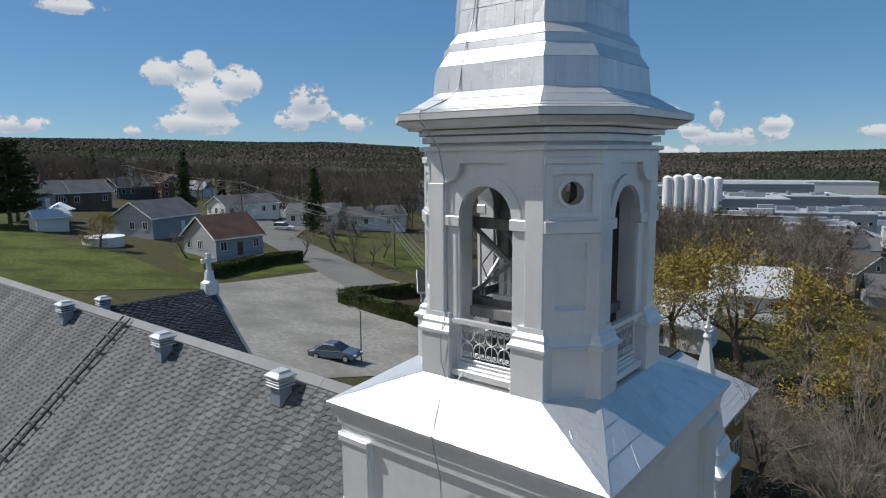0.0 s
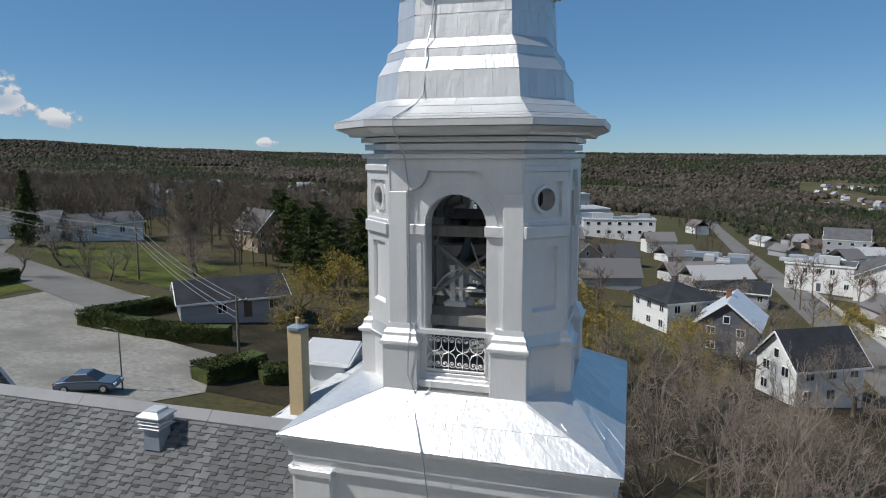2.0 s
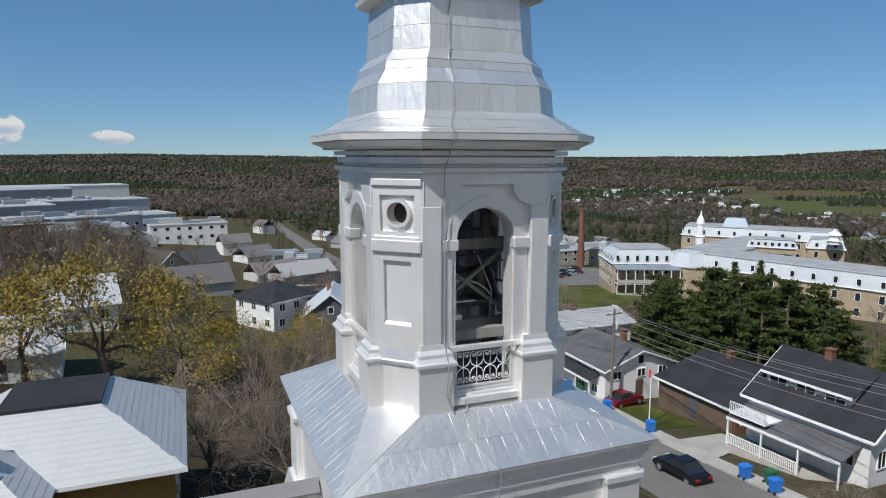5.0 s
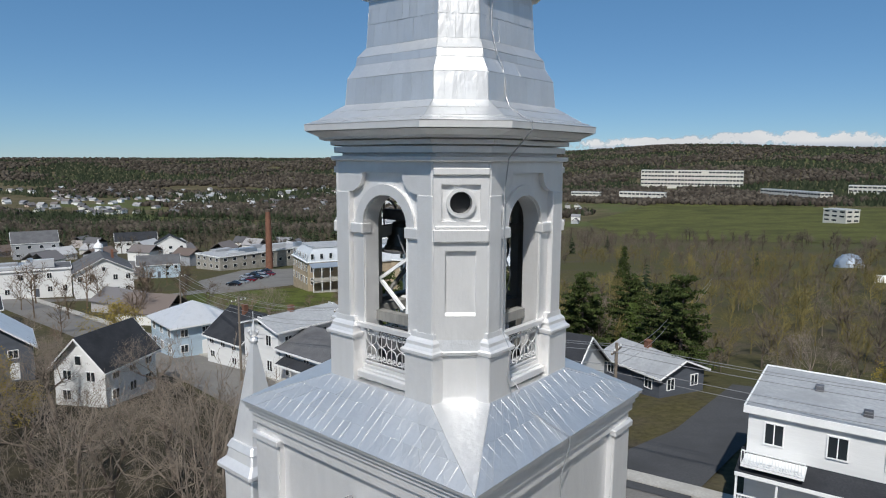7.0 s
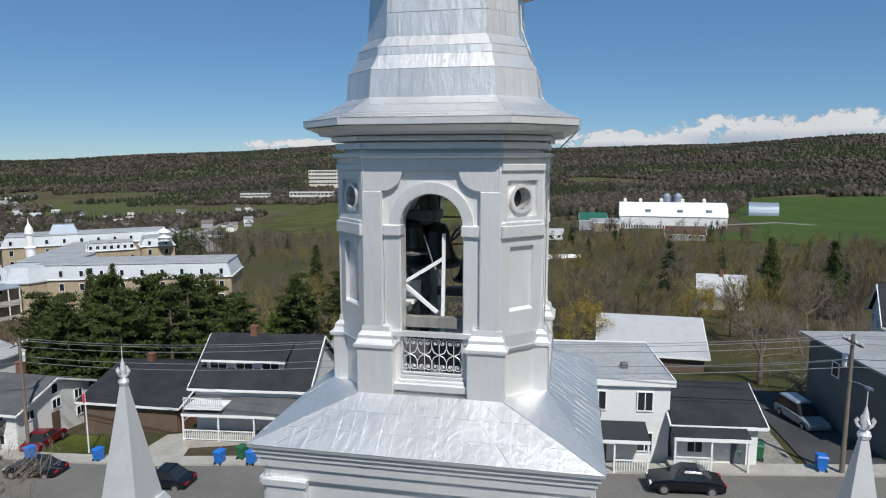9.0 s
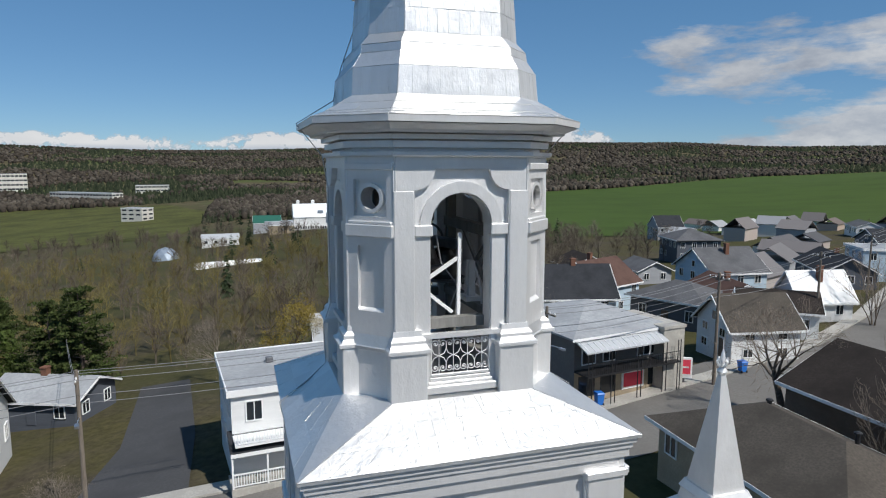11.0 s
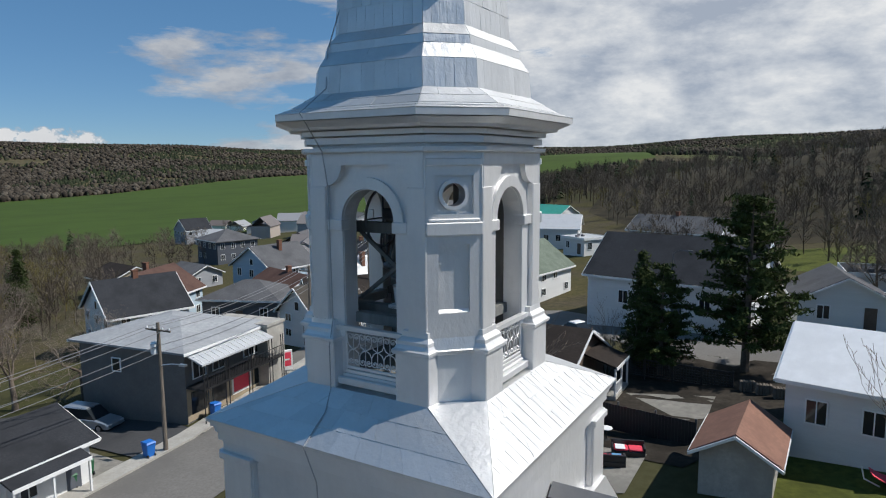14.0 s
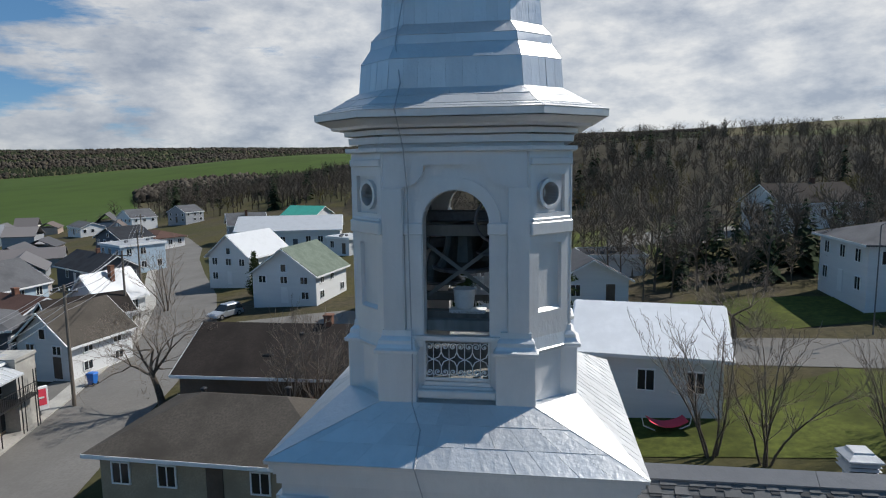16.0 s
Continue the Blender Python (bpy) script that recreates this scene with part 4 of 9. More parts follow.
# ---- roads and open ground ----
FIELD_OUTLINE = [(262, -95), (300, -60), (400, -110), (560, -130), (860, -220), (900, -560), (1050, -1000), (980, -1500), (560, -1560), (300, -1200), (200, -900), (240, -700), (380, -640), (370, -554), (239, -359), (191, -245), (215, -170)]
STREET = [(75, 700), (58, 462), (46.5, 262), (41.8, 173), (36.5, 100), (33.4, 63), (30.6, 45), (29.4, 30), (28.6, 10), (28.2, -8), (29.4, -22), (33.6, -40), (39, -57.5), (49, -77), (61.5, -97), (74, -118), (83, -136), (100, -160), (125, -185)]
ribbon("road", STREET, 8.2, ASPHALT, "worn grey asphalt street with patches", "road")
ribbon("pavement", STREET[3:], 1.7, CONCRETE, "pale concrete pavement with kerb along the street", "pavement", offset=5.0, height=0.13)
ribbon("road", [(-80, -24), (-26, -39.5), (-16, -42), (4, -52), (22, -61), (40, -57)], 6.5, ASPHALT, "grey asphalt side street", "road", lift=0.05)
ribbon("road", [(-56, 54), (-75, 61), (-105, 72), (-150, 96), (-210, 130)], 8.5, ASPHALT, "pale asphalt residential road", "road", lift=0.09)
ribbon("road", [(-100, 71), (-112, 84), (-150, 112)], 5, ASPHALT, "pale asphalt drive", "road", lift=0.12)
ribbon("road", [(41, 165), (70, 150), (100, 158), (130, 182)], 6, ASPHALT, "grey road past a parish hall", "road", lift=0.1)
ribbon("road", [(330, 200), (520, 330), (760, 420)], 9, GRAVEL, "pale country road over the slope", "road", lift=0.4)
ribbon("road", [(380, -25), (420, -95), (455, -135), (430, -150)], 8, GRAVEL, "pale gravel farm track", "road", lift=0.4)
area("parking_lot", [(-68, 36), (-54, 20), (-36, 18), (-30, 33), (-36, 43), (-52, 46), (-55, 53), (-50, 60), (-70, 61)], GRAVEL, "pale gravelled church car park", "parking lot", 0.05)
area("road", [(31.5, 14.5), (31.5, 6.5), (46, 6.8), (66, 8.5), (66, 13.5), (46, 12.5)], ASPHALT_NEW, "dark asphalt drive", "road", 0.11, 3)
area("road", [(33.5, -22.2), (49, -24.5), (56, -17), (52, -15.5), (44, -17.5), (34, -17.5)], ASPHALT_NEW, "dark asphalt drive beside the shop", "road", 0.09, 3)
area("drive", [(33.5, 33.5), (41, 34), (41.5, 31), (33.3, 28)], CONCRETE, "pale concrete drive", "drive", 0.10, 3)
area("drive", [(33.8, -12.8), (44, -14.5), (44, -17), (34, -16.8)], GRAVEL, "gravel drive beside a lawn", "drive", 0.08, 3)
area("parking_lot", [(35.5, -33.5), (41, -35), (43, -43), (39, -44.5), (37.2, -40)], ASPHALT, "asphalt shop forecourt", "parking lot", 0.1, 3)
area("parking_lot", [(80, 145), (118, 150), (160, 190), (128, 205), (96, 180)], ASPHALT, "grey asphalt car park", "parking lot", 0.1)
for outline, label in (([(-66, 34), (-70, 16), (-60, -10), (-110, -30), (-170, -10), (-150, 40), (-122, 33), (-90, 36)], "green grassy slope above the car park"),
                       ([(-72, 58), (-88, 58), (-92, 44), (-76, 38), (-70, 44)], "lawn round a bungalow"),
                       ([(-100, 66), (-118, 62), (-150, 66), (-150, 90), (-108, 72)], "lawn beside a residential road"),
                       ([(-60, 66), (-72, 70), (-104, 82), (-96, 100), (-66, 88)], "lawn with scattered bare trees"),
                       ([(36.2, 44.5), (36, 37), (41, 36.5), (41, 44)], "bright lawn with dandelions"),
                       ([(35, 63), (36, 58), (38, 58), (38, 66)], "strip of lawn along the pavement"),
                       ([(60, 110), (95, 105), (110, 140), (80, 150), (62, 140)], "park lawn in the lower town"),
                       ([(-24, -24), (-3, -26), (-2, -31), (-14, -33), (-22, -37), (-30, -33)], "garden lawn beside a white building"),
                       ([(-22, -46.5), (-8, -52), (-12, -58), (-26, -57), (-44, -50)], "green roadside lawn"),
                       ([(-20, -82), (-2, -92), (10, -110), (-30, -120), (-40, -95)], "rough lawn on a wooded slope")):
    area("lawn", outline, LAWN, label, "lawn", 0.045)
area("field", FIELD_OUTLINE, FIELD, "broad bright-green spring field", "field", 0.35, 30)
area("field", [(430, 40), (700, 20), (930, 90), (1000, 400), (640, 330), (430, 190)], PASTURE, "dull green pasture on a slope", "field", 0.35, 30)
area("yard", [(1, -28), (13, -29.5), (13.5, -41), (7, -50), (-5, -48), (-4, -38)], SOIL, "dark trodden soil of a back yard", "yard", 0.05, 3)
for outline in ([(-6, 16), (24, 13), (25.2, 40), (28, 62), (24, 80), (-4, 76), (-12, 50), (-6, 34)], [(-56, 48), (-40, 46), (-34, 33), (-18, 34), (-16, 44), (-12, 50), (-8, 62), (-30, 72), (-50, 66)]):
    area("yard", outline, LITTER, "leaf litter and scrub under bare trees", "yard", 0.04, 4)
area("yard", [(-30, -122), (14, -118), (60, -190), (90, -330), (20, -420), (-120, -400), (-190, -250), (-110, -110), (-60, -92), (-44, -110)], LITTER, "dark leaf litter under the woods of the rise", "yard", 0.04, 8)
area("drive", [(-12, -96), (-26, -92), (-40, -100), (-30, -112), (-14, -106)], GRAVEL, "gravel turning place on the slope", "drive", 0.1, 4)

# ---- houses ----
WINDOW_MESHES = {}


def window(parent, m, w=0.9, h=1.2, split=True):
    key = (round(w, 2), round(h, 2), split)
    if key not in WINDOW_MESHES:
        b = 0.08
        specs = [(-w / 2 - b, w / 2 + b, -0.06, 0.03, -b, 0), (-w / 2 - b, w / 2 + b, -0.06, 0.03, h, h + b), (-w / 2 - b, -w / 2, -0.06, 0.03, 0, h), (w / 2, w / 2 + b, -0.06, 0.03, 0, h)]
        if split:
            specs.append((-0.03, 0.03, -0.05, 0.03, 0, h))
        fr = mesh_of("window_frame", boxes(*specs), TRIM_WHITE)
        WINDOW_MESHES[key] = (fr, mesh_of("pane", boxes((-w / 2, w / 2, -0.015, 0.02, 0, h)), GLASS_DARK))
    fr, pn = WINDOW_MESHES[key]
    o = new("window", fr)
    o.parent, o.matrix_basis = parent, m
    p = new("pane", pn)
    p.parent = o
    return o


def gable_roof(w, d, h, rise, ridge, over, thick=0.16):
    """Two sloping slabs; the ridge runs along the width or the depth."""
    bm = bmesh.new()
    a, b = (w / 2 + over, d / 2) if ridge == "w" else (d / 2 + over, w / 2)
    k = rise / b
    prof = [(-b - over, -k * over), (0, rise), (b + over, -k * over), (b + over, -k * over + thick), (0, rise + thick * 1.2), (-b - over, -k * over + thick)]
    rings = []
    for s in (-a, a):
        rings.append([bm.verts.new((s, q, h + z) if ridge == "w" else (q, s, h + z)) for q, z in prof])
    for i in range(6):
        bm.faces.new((rings[0][i], rings[0][(i + 1) % 6], rings[1][(i + 1) % 6], rings[1][i]))
    bm.faces.new(rings[0][::-1])
    bm.faces.new(rings[1])
    bmesh.ops.recalc_face_normals(bm, faces=bm.faces[:])
    return bm


def hip_roof(w, d, h, rise, over, flat=0.0):
    bm = bmesh.new()
    a, b = w / 2 + over, d / 2 + over
    ra, rb = (max(0.05, a - b), 0.05) if a > b else (0.05, max(0.05, b - a))
    ra, rb = max(ra, flat), max(rb, flat)
    rings = [[(-a, -b, h - 0.06), (a, -b, h - 0.06), (a, b, h - 0.06), (-a, b, h - 0.06)], [(-a, -b, h + 0.1), (a, -b, h + 0.1), (a, b, h + 0.1), (-a, b, h + 0.1)], [(-ra, -rb, h + rise), (ra, -rb, h + rise), (ra, rb, h + rise), (-ra, rb, h + rise)]]
    bm.free()
    return loft(rings)


def house(name, x, y, yaw, w, d, h, roof, rise, ridge, wall, roofmat, storeys, label, top=None, chimney=None, flat=0.0, door=True):
    rng = random.Random(int(abs(x) * 13 + abs(y) * 7))
    c, s = math.cos(radians(yaw)), math.sin(radians(yaw))
    zs = [ground_z(x + c * u - s * v, y + s * u + c * v) for u in (-w / 2, w / 2) for v in (-d / 2, d / 2)]
    base = max(zs) - 0.1
    if top is not None:
        h = top - base
    low = min(zs) - base - 0.3
    t = thing(name, (x, y, base), yaw, label, name if name not in ("works", "hall") else "building", "town buildings")
    bm = bmesh.new()
    add_box(bm, -w / 2, w / 2, -d / 2, d / 2, low, h)
    if roof == "gable":
        if ridge == "w":
            ends = [[(u, -d / 2, h), (u, d / 2, h), (u, 0, h + rise)] for u in (-w / 2, w / 2)]
        else:
            ends = [[(-w / 2, v, h), (w / 2, v, h), (0, v, h + rise)] for v in (-d / 2, d / 2)]
        va, vb = [[bm.verts.new(p) for p in e] for e in ends]
        bm.faces.new(va)
        bm.faces.new(vb[::-1])
        for i in range(3):
            bm.faces.new((va[i], va[(i + 1) % 3], vb[(i + 1) % 3], vb[i]))
        bmesh.ops.recalc_face_normals(bm, faces=bm.faces[:])
    part("wall", bm, wall, t)
    far = math.hypot(x, y)
    over = 0.45 if far < 220 else 0.2
    if roof == "gable":
        part("roof", gable_roof(w, d, h, rise, ridge, over), roofmat, t)
        k = rise / ((d if ridge == "w" else w) / 2)
        a = (w if ridge == "w" else d) / 2 + over
        b = (d if ridge == "w" else w) / 2 + over
        for sgn in (-1, 1):
            z = h - k * over
            if ridge == "w":
                part("fascia", boxes((-a, a, sgn * b - 0.04, sgn * b + 0.04, z - 0.08, z + 0.15)), TRIM_WHITE, t)
            else:
                part("fascia", boxes((sgn * b - 0.04, sgn * b + 0.04, -a, a, z - 0.08, z + 0.15)), TRIM_WHITE, t)
            bm = bmesh.new()
            for q in (-1, 1):
                e0, e1 = (b, h - k * over + 0.02), (0, h + rise + 0.02)
                pts = [(sgn * (a + 0.03), q * e0[0], e0[1]), (sgn * (a + 0.03), 0, e1[1])] if ridge == "w" else [(q * e0[0], sgn * (a + 0.03), e0[1]), (0, sgn * (a + 0.03), e1[1])]
                tube(bm, pts, 0.1, 4)
            part("rake_board", bm, TRIM_WHITE, t)
    elif roof == "hip":
        part("roof", hip_roof(w, d, h, rise, over + 0.15, flat), roofmat, t)
        for sgn in (-1, 1):
            v = sgn * (d / 2 + over + 0.14)
            part("fascia", boxes((-w / 2 - over - 0.18, w / 2 + over + 0.18, v - 0.04, v + 0.04, h - 0.12, h + 0.1)), TRIM_WHITE, t)
    else:
        part("roof", boxes((-w / 2 - 0.25, w / 2 + 0.25, -d / 2 - 0.25, d / 2 + 0.25, h, h + 0.22)), roofmat, t)
        part("parapet", boxes((-w / 2 - 0.28, w / 2 + 0.28, -d / 2 - 0.29, -d / 2 - 0.2, h - 0.15, h + 0.3), (-w / 2 - 0.28, w / 2 + 0.28, d / 2 + 0.2, d / 2 + 0.29, h - 0.15, h + 0.3), (-w / 2 - 0.29, -w / 2 - 0.2, -d / 2 - 0.2, d / 2 + 0.2, h - 0.15, h + 0.3), (w / 2 + 0.2, w / 2 + 0.29, -d / 2 - 0.2, d / 2 + 0.2, h - 0.15, h + 0.3)), TRIM_WHITE, t)
    if storeys:
        tall = h / storeys
        big = 1.0 if far < 260 else 1.5 if far < 600 else 3.0
        for side in range(4):
            length = w if side % 2 == 0 else d
            dist = d / 2 if side % 2 == 0 else w / 2
            step = 6.2 if name == "school" else 2.6 * big
            n = max(1, int(length / step))
            ax, ay = math.cos(radians(yaw + 90 * side - 90)), math.sin(radians(yaw + 90 * side - 90))
            if far > 200 and ax * x + ay * y > 0:
                continue
            for fl in range(storeys):
                for i in range(n):
                    u = (i + 0.5) * length / n - length / 2 + rng.uniform(-0.15, 0.15)
                    if fl == 0 and side == 0 and door and i == n // 2 and far < 260:
                        door_ob = part("door", boxes((u - 0.48, u + 0.48, -dist - 0.05, -dist + 0.02, 0, 2.05), bevel=0.02), rng.choice((TRIM_WHITE, BROWN_WALL, DARK_WALL)), t)
                        continue
                    if rng.random() < (0.03 if name == "school" else 0.14):
                        continue
                    wd, hg = (0.95 * big, min(1.25, tall * 0.45) * (1 if big < 3 else big * 0.9))
                    if name == "school":
                        wd, hg = 5.2, tall * 0.4
                    zz = fl * tall + tall * 0.34
                    m = Matrix.Rotation(radians(90 * side), 4, "Z") @ Matrix.Translation((u, -dist - 0.03, zz))
                    window(t, m, wd, hg, far < 200)
        if roof == "gable" and storeys == 2 and far < 220:
            for sgn in (0, 2) if ridge == "d" else (1, 3):
                dist = d / 2 if ridge == "d" else w / 2
                window(t, Matrix.Rotation(radians(90 * sgn), 4, "Z") @ Matrix.Translation((0, -dist - 0.03, h + 0.25)), 0.7, 0.9, False)
    if (chimney is None and far < 220 and roof == "gable" and rng.random() < 0.5 and storeys) or chimney:
        u = rng.uniform(-0.2, 0.2) * w
        bm = boxes((u - 0.3, u + 0.3, -0.3, 0.3, h + rise * 0.4, h + rise + 0.8), (u - 0.36, u + 0.36, -0.36, 0.36, h + rise + 0.8, h + rise + 0.92))
        part("chimney", bm, BRICK_RED, t)
    if roof == "flat" and far < 400:
        for _ in range(3 if far < 150 else 9):
            u, v = rng.uniform(-0.42, 0.42) * w, rng.uniform(-0.4, 0.4) * d
            k = 0.25 if far < 150 else 1.0
            a, b, c = (k, k, 1.6 * k) if far < 150 else (k * rng.uniform(0.6, 4.5), k * rng.uniform(0.6, 1.8), rng.uniform(0.6, 2.2))
            part("roof_unit", boxes((u - a, u + a, v - b, v + b, h + 0.2, h + 0.2 + c), bevel=0.04), IRON if far < 150 else rng.choice((SLATE_METAL, WHITE_METAL, GREY_WALL)), t)
    return t


def porch(x, y, yaw, w, d, h, roofmat, label, posts=4, base=None, balcony=False, ground_rail=True):
    """An open porch or gallery: roof on posts with balustrades."""
    z = ground_z(x, y) + 0.1 if base is None else base
    t = thing("porch", (x, y, z), yaw, label, "porch", "porches")
    bm = bmesh.new()
    vs = [bm.verts.new(p) for p in ((-w / 2, -d / 2, h), (w / 2, -d / 2, h), (w / 2, d / 2, h + 0.7), (-w / 2, d / 2, h + 0.7), (-w / 2, -d / 2, h + 0.14), (w / 2, -d / 2, h + 0.14), (w / 2, d / 2, h + 0.84), (-w / 2, d / 2, h + 0.84))]
    for f in ((3, 2, 1, 0), (4, 5, 6, 7), (0, 1, 5, 4), (1, 2, 6, 5), (2, 3, 7, 6), (3, 0, 4, 7)):
        bm.faces.new([vs[i] for i in f])
    part("roof", bm, roofmat, t)
    part("fascia", boxes((-w / 2, w / 2, -d / 2 - 0.05, -d / 2 + 0.02, h - 0.1, h + 0.13)), TRIM_WHITE, t)
    part("deck", boxes((-w / 2, w / 2, -d / 2, d / 2, -0.6, 0.25)), CONCRETE, t)
    for i in range(posts):
        u = -w / 2 + 0.1 + i * (w - 0.2) / (posts - 1)
        part("post", boxes((u - 0.06, u + 0.06, -d / 2 + 0.04, -d / 2 + 0.16, 0.2, h)), TRIM_WHITE, t)
    if ground_rail:
        for i in range(posts - 1):
            if i == posts // 2:
                continue
            u0 = -w / 2 + 0.1 + i * (w - 0.2) / (posts - 1)
            u1 = u0 + (w - 0.2) / (posts - 1)
            baluster(t, u0, u1, -d / 2 + 0.1, 0.3)
    if balcony:
        part("balcony_floor", boxes((-w / 2 + 0.3, -w / 2 + 3.6, -d / 2 - 0.1, d / 2, h + 0.55, h + 0.68)), TRIM_WHITE, t)
        baluster(t, -w / 2 + 0.3, -w / 2 + 3.6, -d / 2 - 0.05, h + 0.68)
    return t


def baluster(t, u0, u1, v, z):
    r = part("balustrade", boxes((u0, u1, v - 0.03, v + 0.03, z + 0.82, z + 0.9), (u0, u1, v - 0.03, v + 0.03, z + 0.05, z + 0.11)), TRIM_WHITE, t)
    n = max(2, int((u1 - u0) / 0.16))
    for i in range(n + 1):
        u = u0 + (u1 - u0) * i / n
        part("baluster", boxes((u - 0.022, u + 0.022, v - 0.022, v + 0.022, z + 0.1, z + 0.83)), TRIM_WHITE, r)


shop = house("shop", 42.6, -27.1, -81, 10.1, 11, 5.6, "hip", 1.3, "w", SHOP_WALL, GREY_FLAT, 0, "grey two-storey shop building with shallow pale roof")
house("house", 43.2, -46.6, 170, 6.5, 7.2, 3.4, "gable", 2.7, "d", WHITE_WALL, TAN_SHINGLE, 2, "white gabled house with tan shingle roof", chimney=False)
house("house", 61.0, -59.5, 165, 10.0, 8, 3.0, "gable", 2.0, "w", GREY_WALL, RED_SHINGLE, 1, "low house with red-brown shingle roof")
house("house", 55.0, -68.0, 167, 5.6, 7, 2.8, "gable", 3.2, "d", WHITE_WALL, WHITE_METAL, 1, "small house with steep white metal roof")
house("house", 77.5, -97.0, 150, 15.0, 8, 2.8, "gable", 2.3, "w", DARK_WALL, ASPHALT_SHINGLE_DARK, 1, "long blue-grey house with black shingle roof")
house("house", 78.0, -108.5, 151, 8.0, 9, 5.4, "flat", 0, "w", BLUE_WALL, GREY_FLAT, 2, "pale blue flat-roofed apartment house")
house("house", 96.0, -146.0, 151, 12.0, 8, 2.6, "hip", 1.6, "w", WHITE_WALL, RED_SHINGLE, 1, "low white bungalow with red roof")
house("house", 137.0, -200.0, 149, 11.0, 9, 4.0, "gable", 2.6, "d", WHITE_WALL, GREY_SHINGLE, 2, "white gabled two-storey house with grey roof")
house("house", 97.5, -134.5, 155, 11.0, 8, 4.4, "gable", 2.4, "d", DARK_WALL, ASPHALT_SHINGLE_DARK, 2, "dark blue two-storey house with black roof")
house("house", 122.0, -206.0, 160, 9.0, 8, 3.6, "gable", 2.2, "d", GREY_WALL, GREY_SHINGLE, 2, "pale grey gabled house at the field's edge")
house("house", 156.0, -199.0, 145, 13.0, 8, 2.6, "gable", 1.6, "w", WHITE_WALL, GREY_SHINGLE, 1, "white bungalow with grey roof at the field's edge")
house("house", 72.0, -147.0, 120, 10.0, 9, 4.0, "gable", 2.6, "d", GREY_WALL, GREY_SHINGLE, 2, "grey-roofed house at the bend of the street")
house("house", 107.0, -27.0, 175, 7.0, 7, 2.6, "gable", 2.6, "d", WHITE_WALL, WHITE_METAL, 2, "small weathered white gabled house among shrubs")
house("house", -43.0, -101.5, 22, 15.0, 9, 3.6, "gable", 2.6, "w", WHITE_WALL, BROWN_SHINGLE, 1, "white house with brown roof among bare trees")
house("house", 44.6, -89.0, 166, 7.8, 10, 4.5, "gable", 3.1, "d", WHITE_WALL, WHITE_METAL, 2, "big white gabled house with pale metal roof", chimney=False)
house("house", 30.0, -72.8, 172, 9.0, 9.0, 3.8, "gable", 3.1, "d", WHITE_WALL, GREEN_SHINGLE, 2, "white gabled house with mossy green-grey roof", chimney=False)
house("hall", 51.0, -124.0, 195, 21.0, 12, 3.9, "gable", 2.4, "w", WHITE_WALL, WHITE_METAL, 1, "long white hall with pale metal roof")
house("hall", 63.5, -169.0, 165, 11.0, 9, 2.4, "gable", 2.2, "w", WHITE_WALL, GREEN_ROOF, 1, "hall with bright green metal roof")
house("house", 35.0, -113.0, 150, 6.0, 6, 2.9, "flat", 0, "d", WHITE_WALL, WHITE_METAL, 1, "small white outbuilding beside a hall")
house("house", -34.0, -54.5, 90, 9.5, 10.0, 4.9, "hip", 1.8, "w", WHITE_WALL, GREY_SHINGLE, 2, "white two-storey house with balconies and grey hip roof")
porch(-35.5, -48.7, 180, 6.2, 1.9, 2.35, TRIM_WHITE, "lower white-railed gallery of a two-storey house", 4)
porch(-35.5, -48.7, 180, 6.2, 1.9, 2.1, GREY_SHINGLE, "upper white-railed gallery of a two-storey house", 4, base=ground_z(-35.5, -48.7) + 2.75)
house("garage", -10.5, -75.6, -174, 7.2, 7, 2.3, "flat", 0, "w", WHITE_WALL, ASPHALT_SHINGLE_DARK, 0, "low flat-roofed garage with white parapet")
house("house", 7.8, -62.5, 172, 16.0, 11, 4.2, "gable", 3.7, "w", WHITE_WALL, ASPHALT_SHINGLE_DARK, 1, "long white building with steep black shingle roof")
house("house", 17.7, -115.2, 167, 16.5, 9, 3, "gable", 2.4, "w", GREY_WALL, GREY_SHINGLE, 1, "long grey bungalow below the woods")
house("house", -6.2, -62.5, -170, 7.6, 8, 2.6, "gable", 2.0, "d", WHITE_WALL, GREY_SHINGLE, 1, "pale bungalow with grey roof")
house("shed", -1.9, -27.8, 179, 3.4, 4.6, 2.1, "gable", 1, "d", CONCRETE, SHED_ROOF, 0, "small garden shed with brown shingle roof")
house("house", 75.5, -48.3, -158, 9.0, 9, 4.4, "gable", 3, "d", BLUE_WALL, RED_SHINGLE, 2, "pale house with brown gable roof")
house("house", 66.5, -39.3, 166, 9.0, 9, 4.4, "gable", 3.4, "d", WHITE_WALL, ASPHALT_SHINGLE_DARK, 2, "white gabled house with black roof")
house("house", 72.6, -68.3, 174, 10.0, 9, 5, "gable", 3, "d", BLUE_WALL, GREY_SHINGLE, 2, "pale blue two-storey gabled house")
house("house", 60.3, -51.9, -156, 10.0, 8, 3.4, "hip", 2, "w", DARK_WALL, GREY_SHINGLE, 1, "dark house with grey hip roof")
house("house", 128.3, -106.8, 166, 11.0, 11, 5.4, "hip", 2.6, "w", DARK_WALL, GREY_SHINGLE, 2, "dark blue two-storey house with hip roof and white windows")
house("house", 201.3, -153.7, 165, 11.0, 10, 4.6, "gable", 4, "d", GREY_WALL, ASPHALT_SHINGLE_DARK, 2, "grey gabled house with white trim")
house("house", 99.4, -73.5, 174, 8.0, 7, 2.6, "gable", 1.6, "w", GREY_WALL, GREY_SHINGLE, 1, "small grey outbuilding among houses")
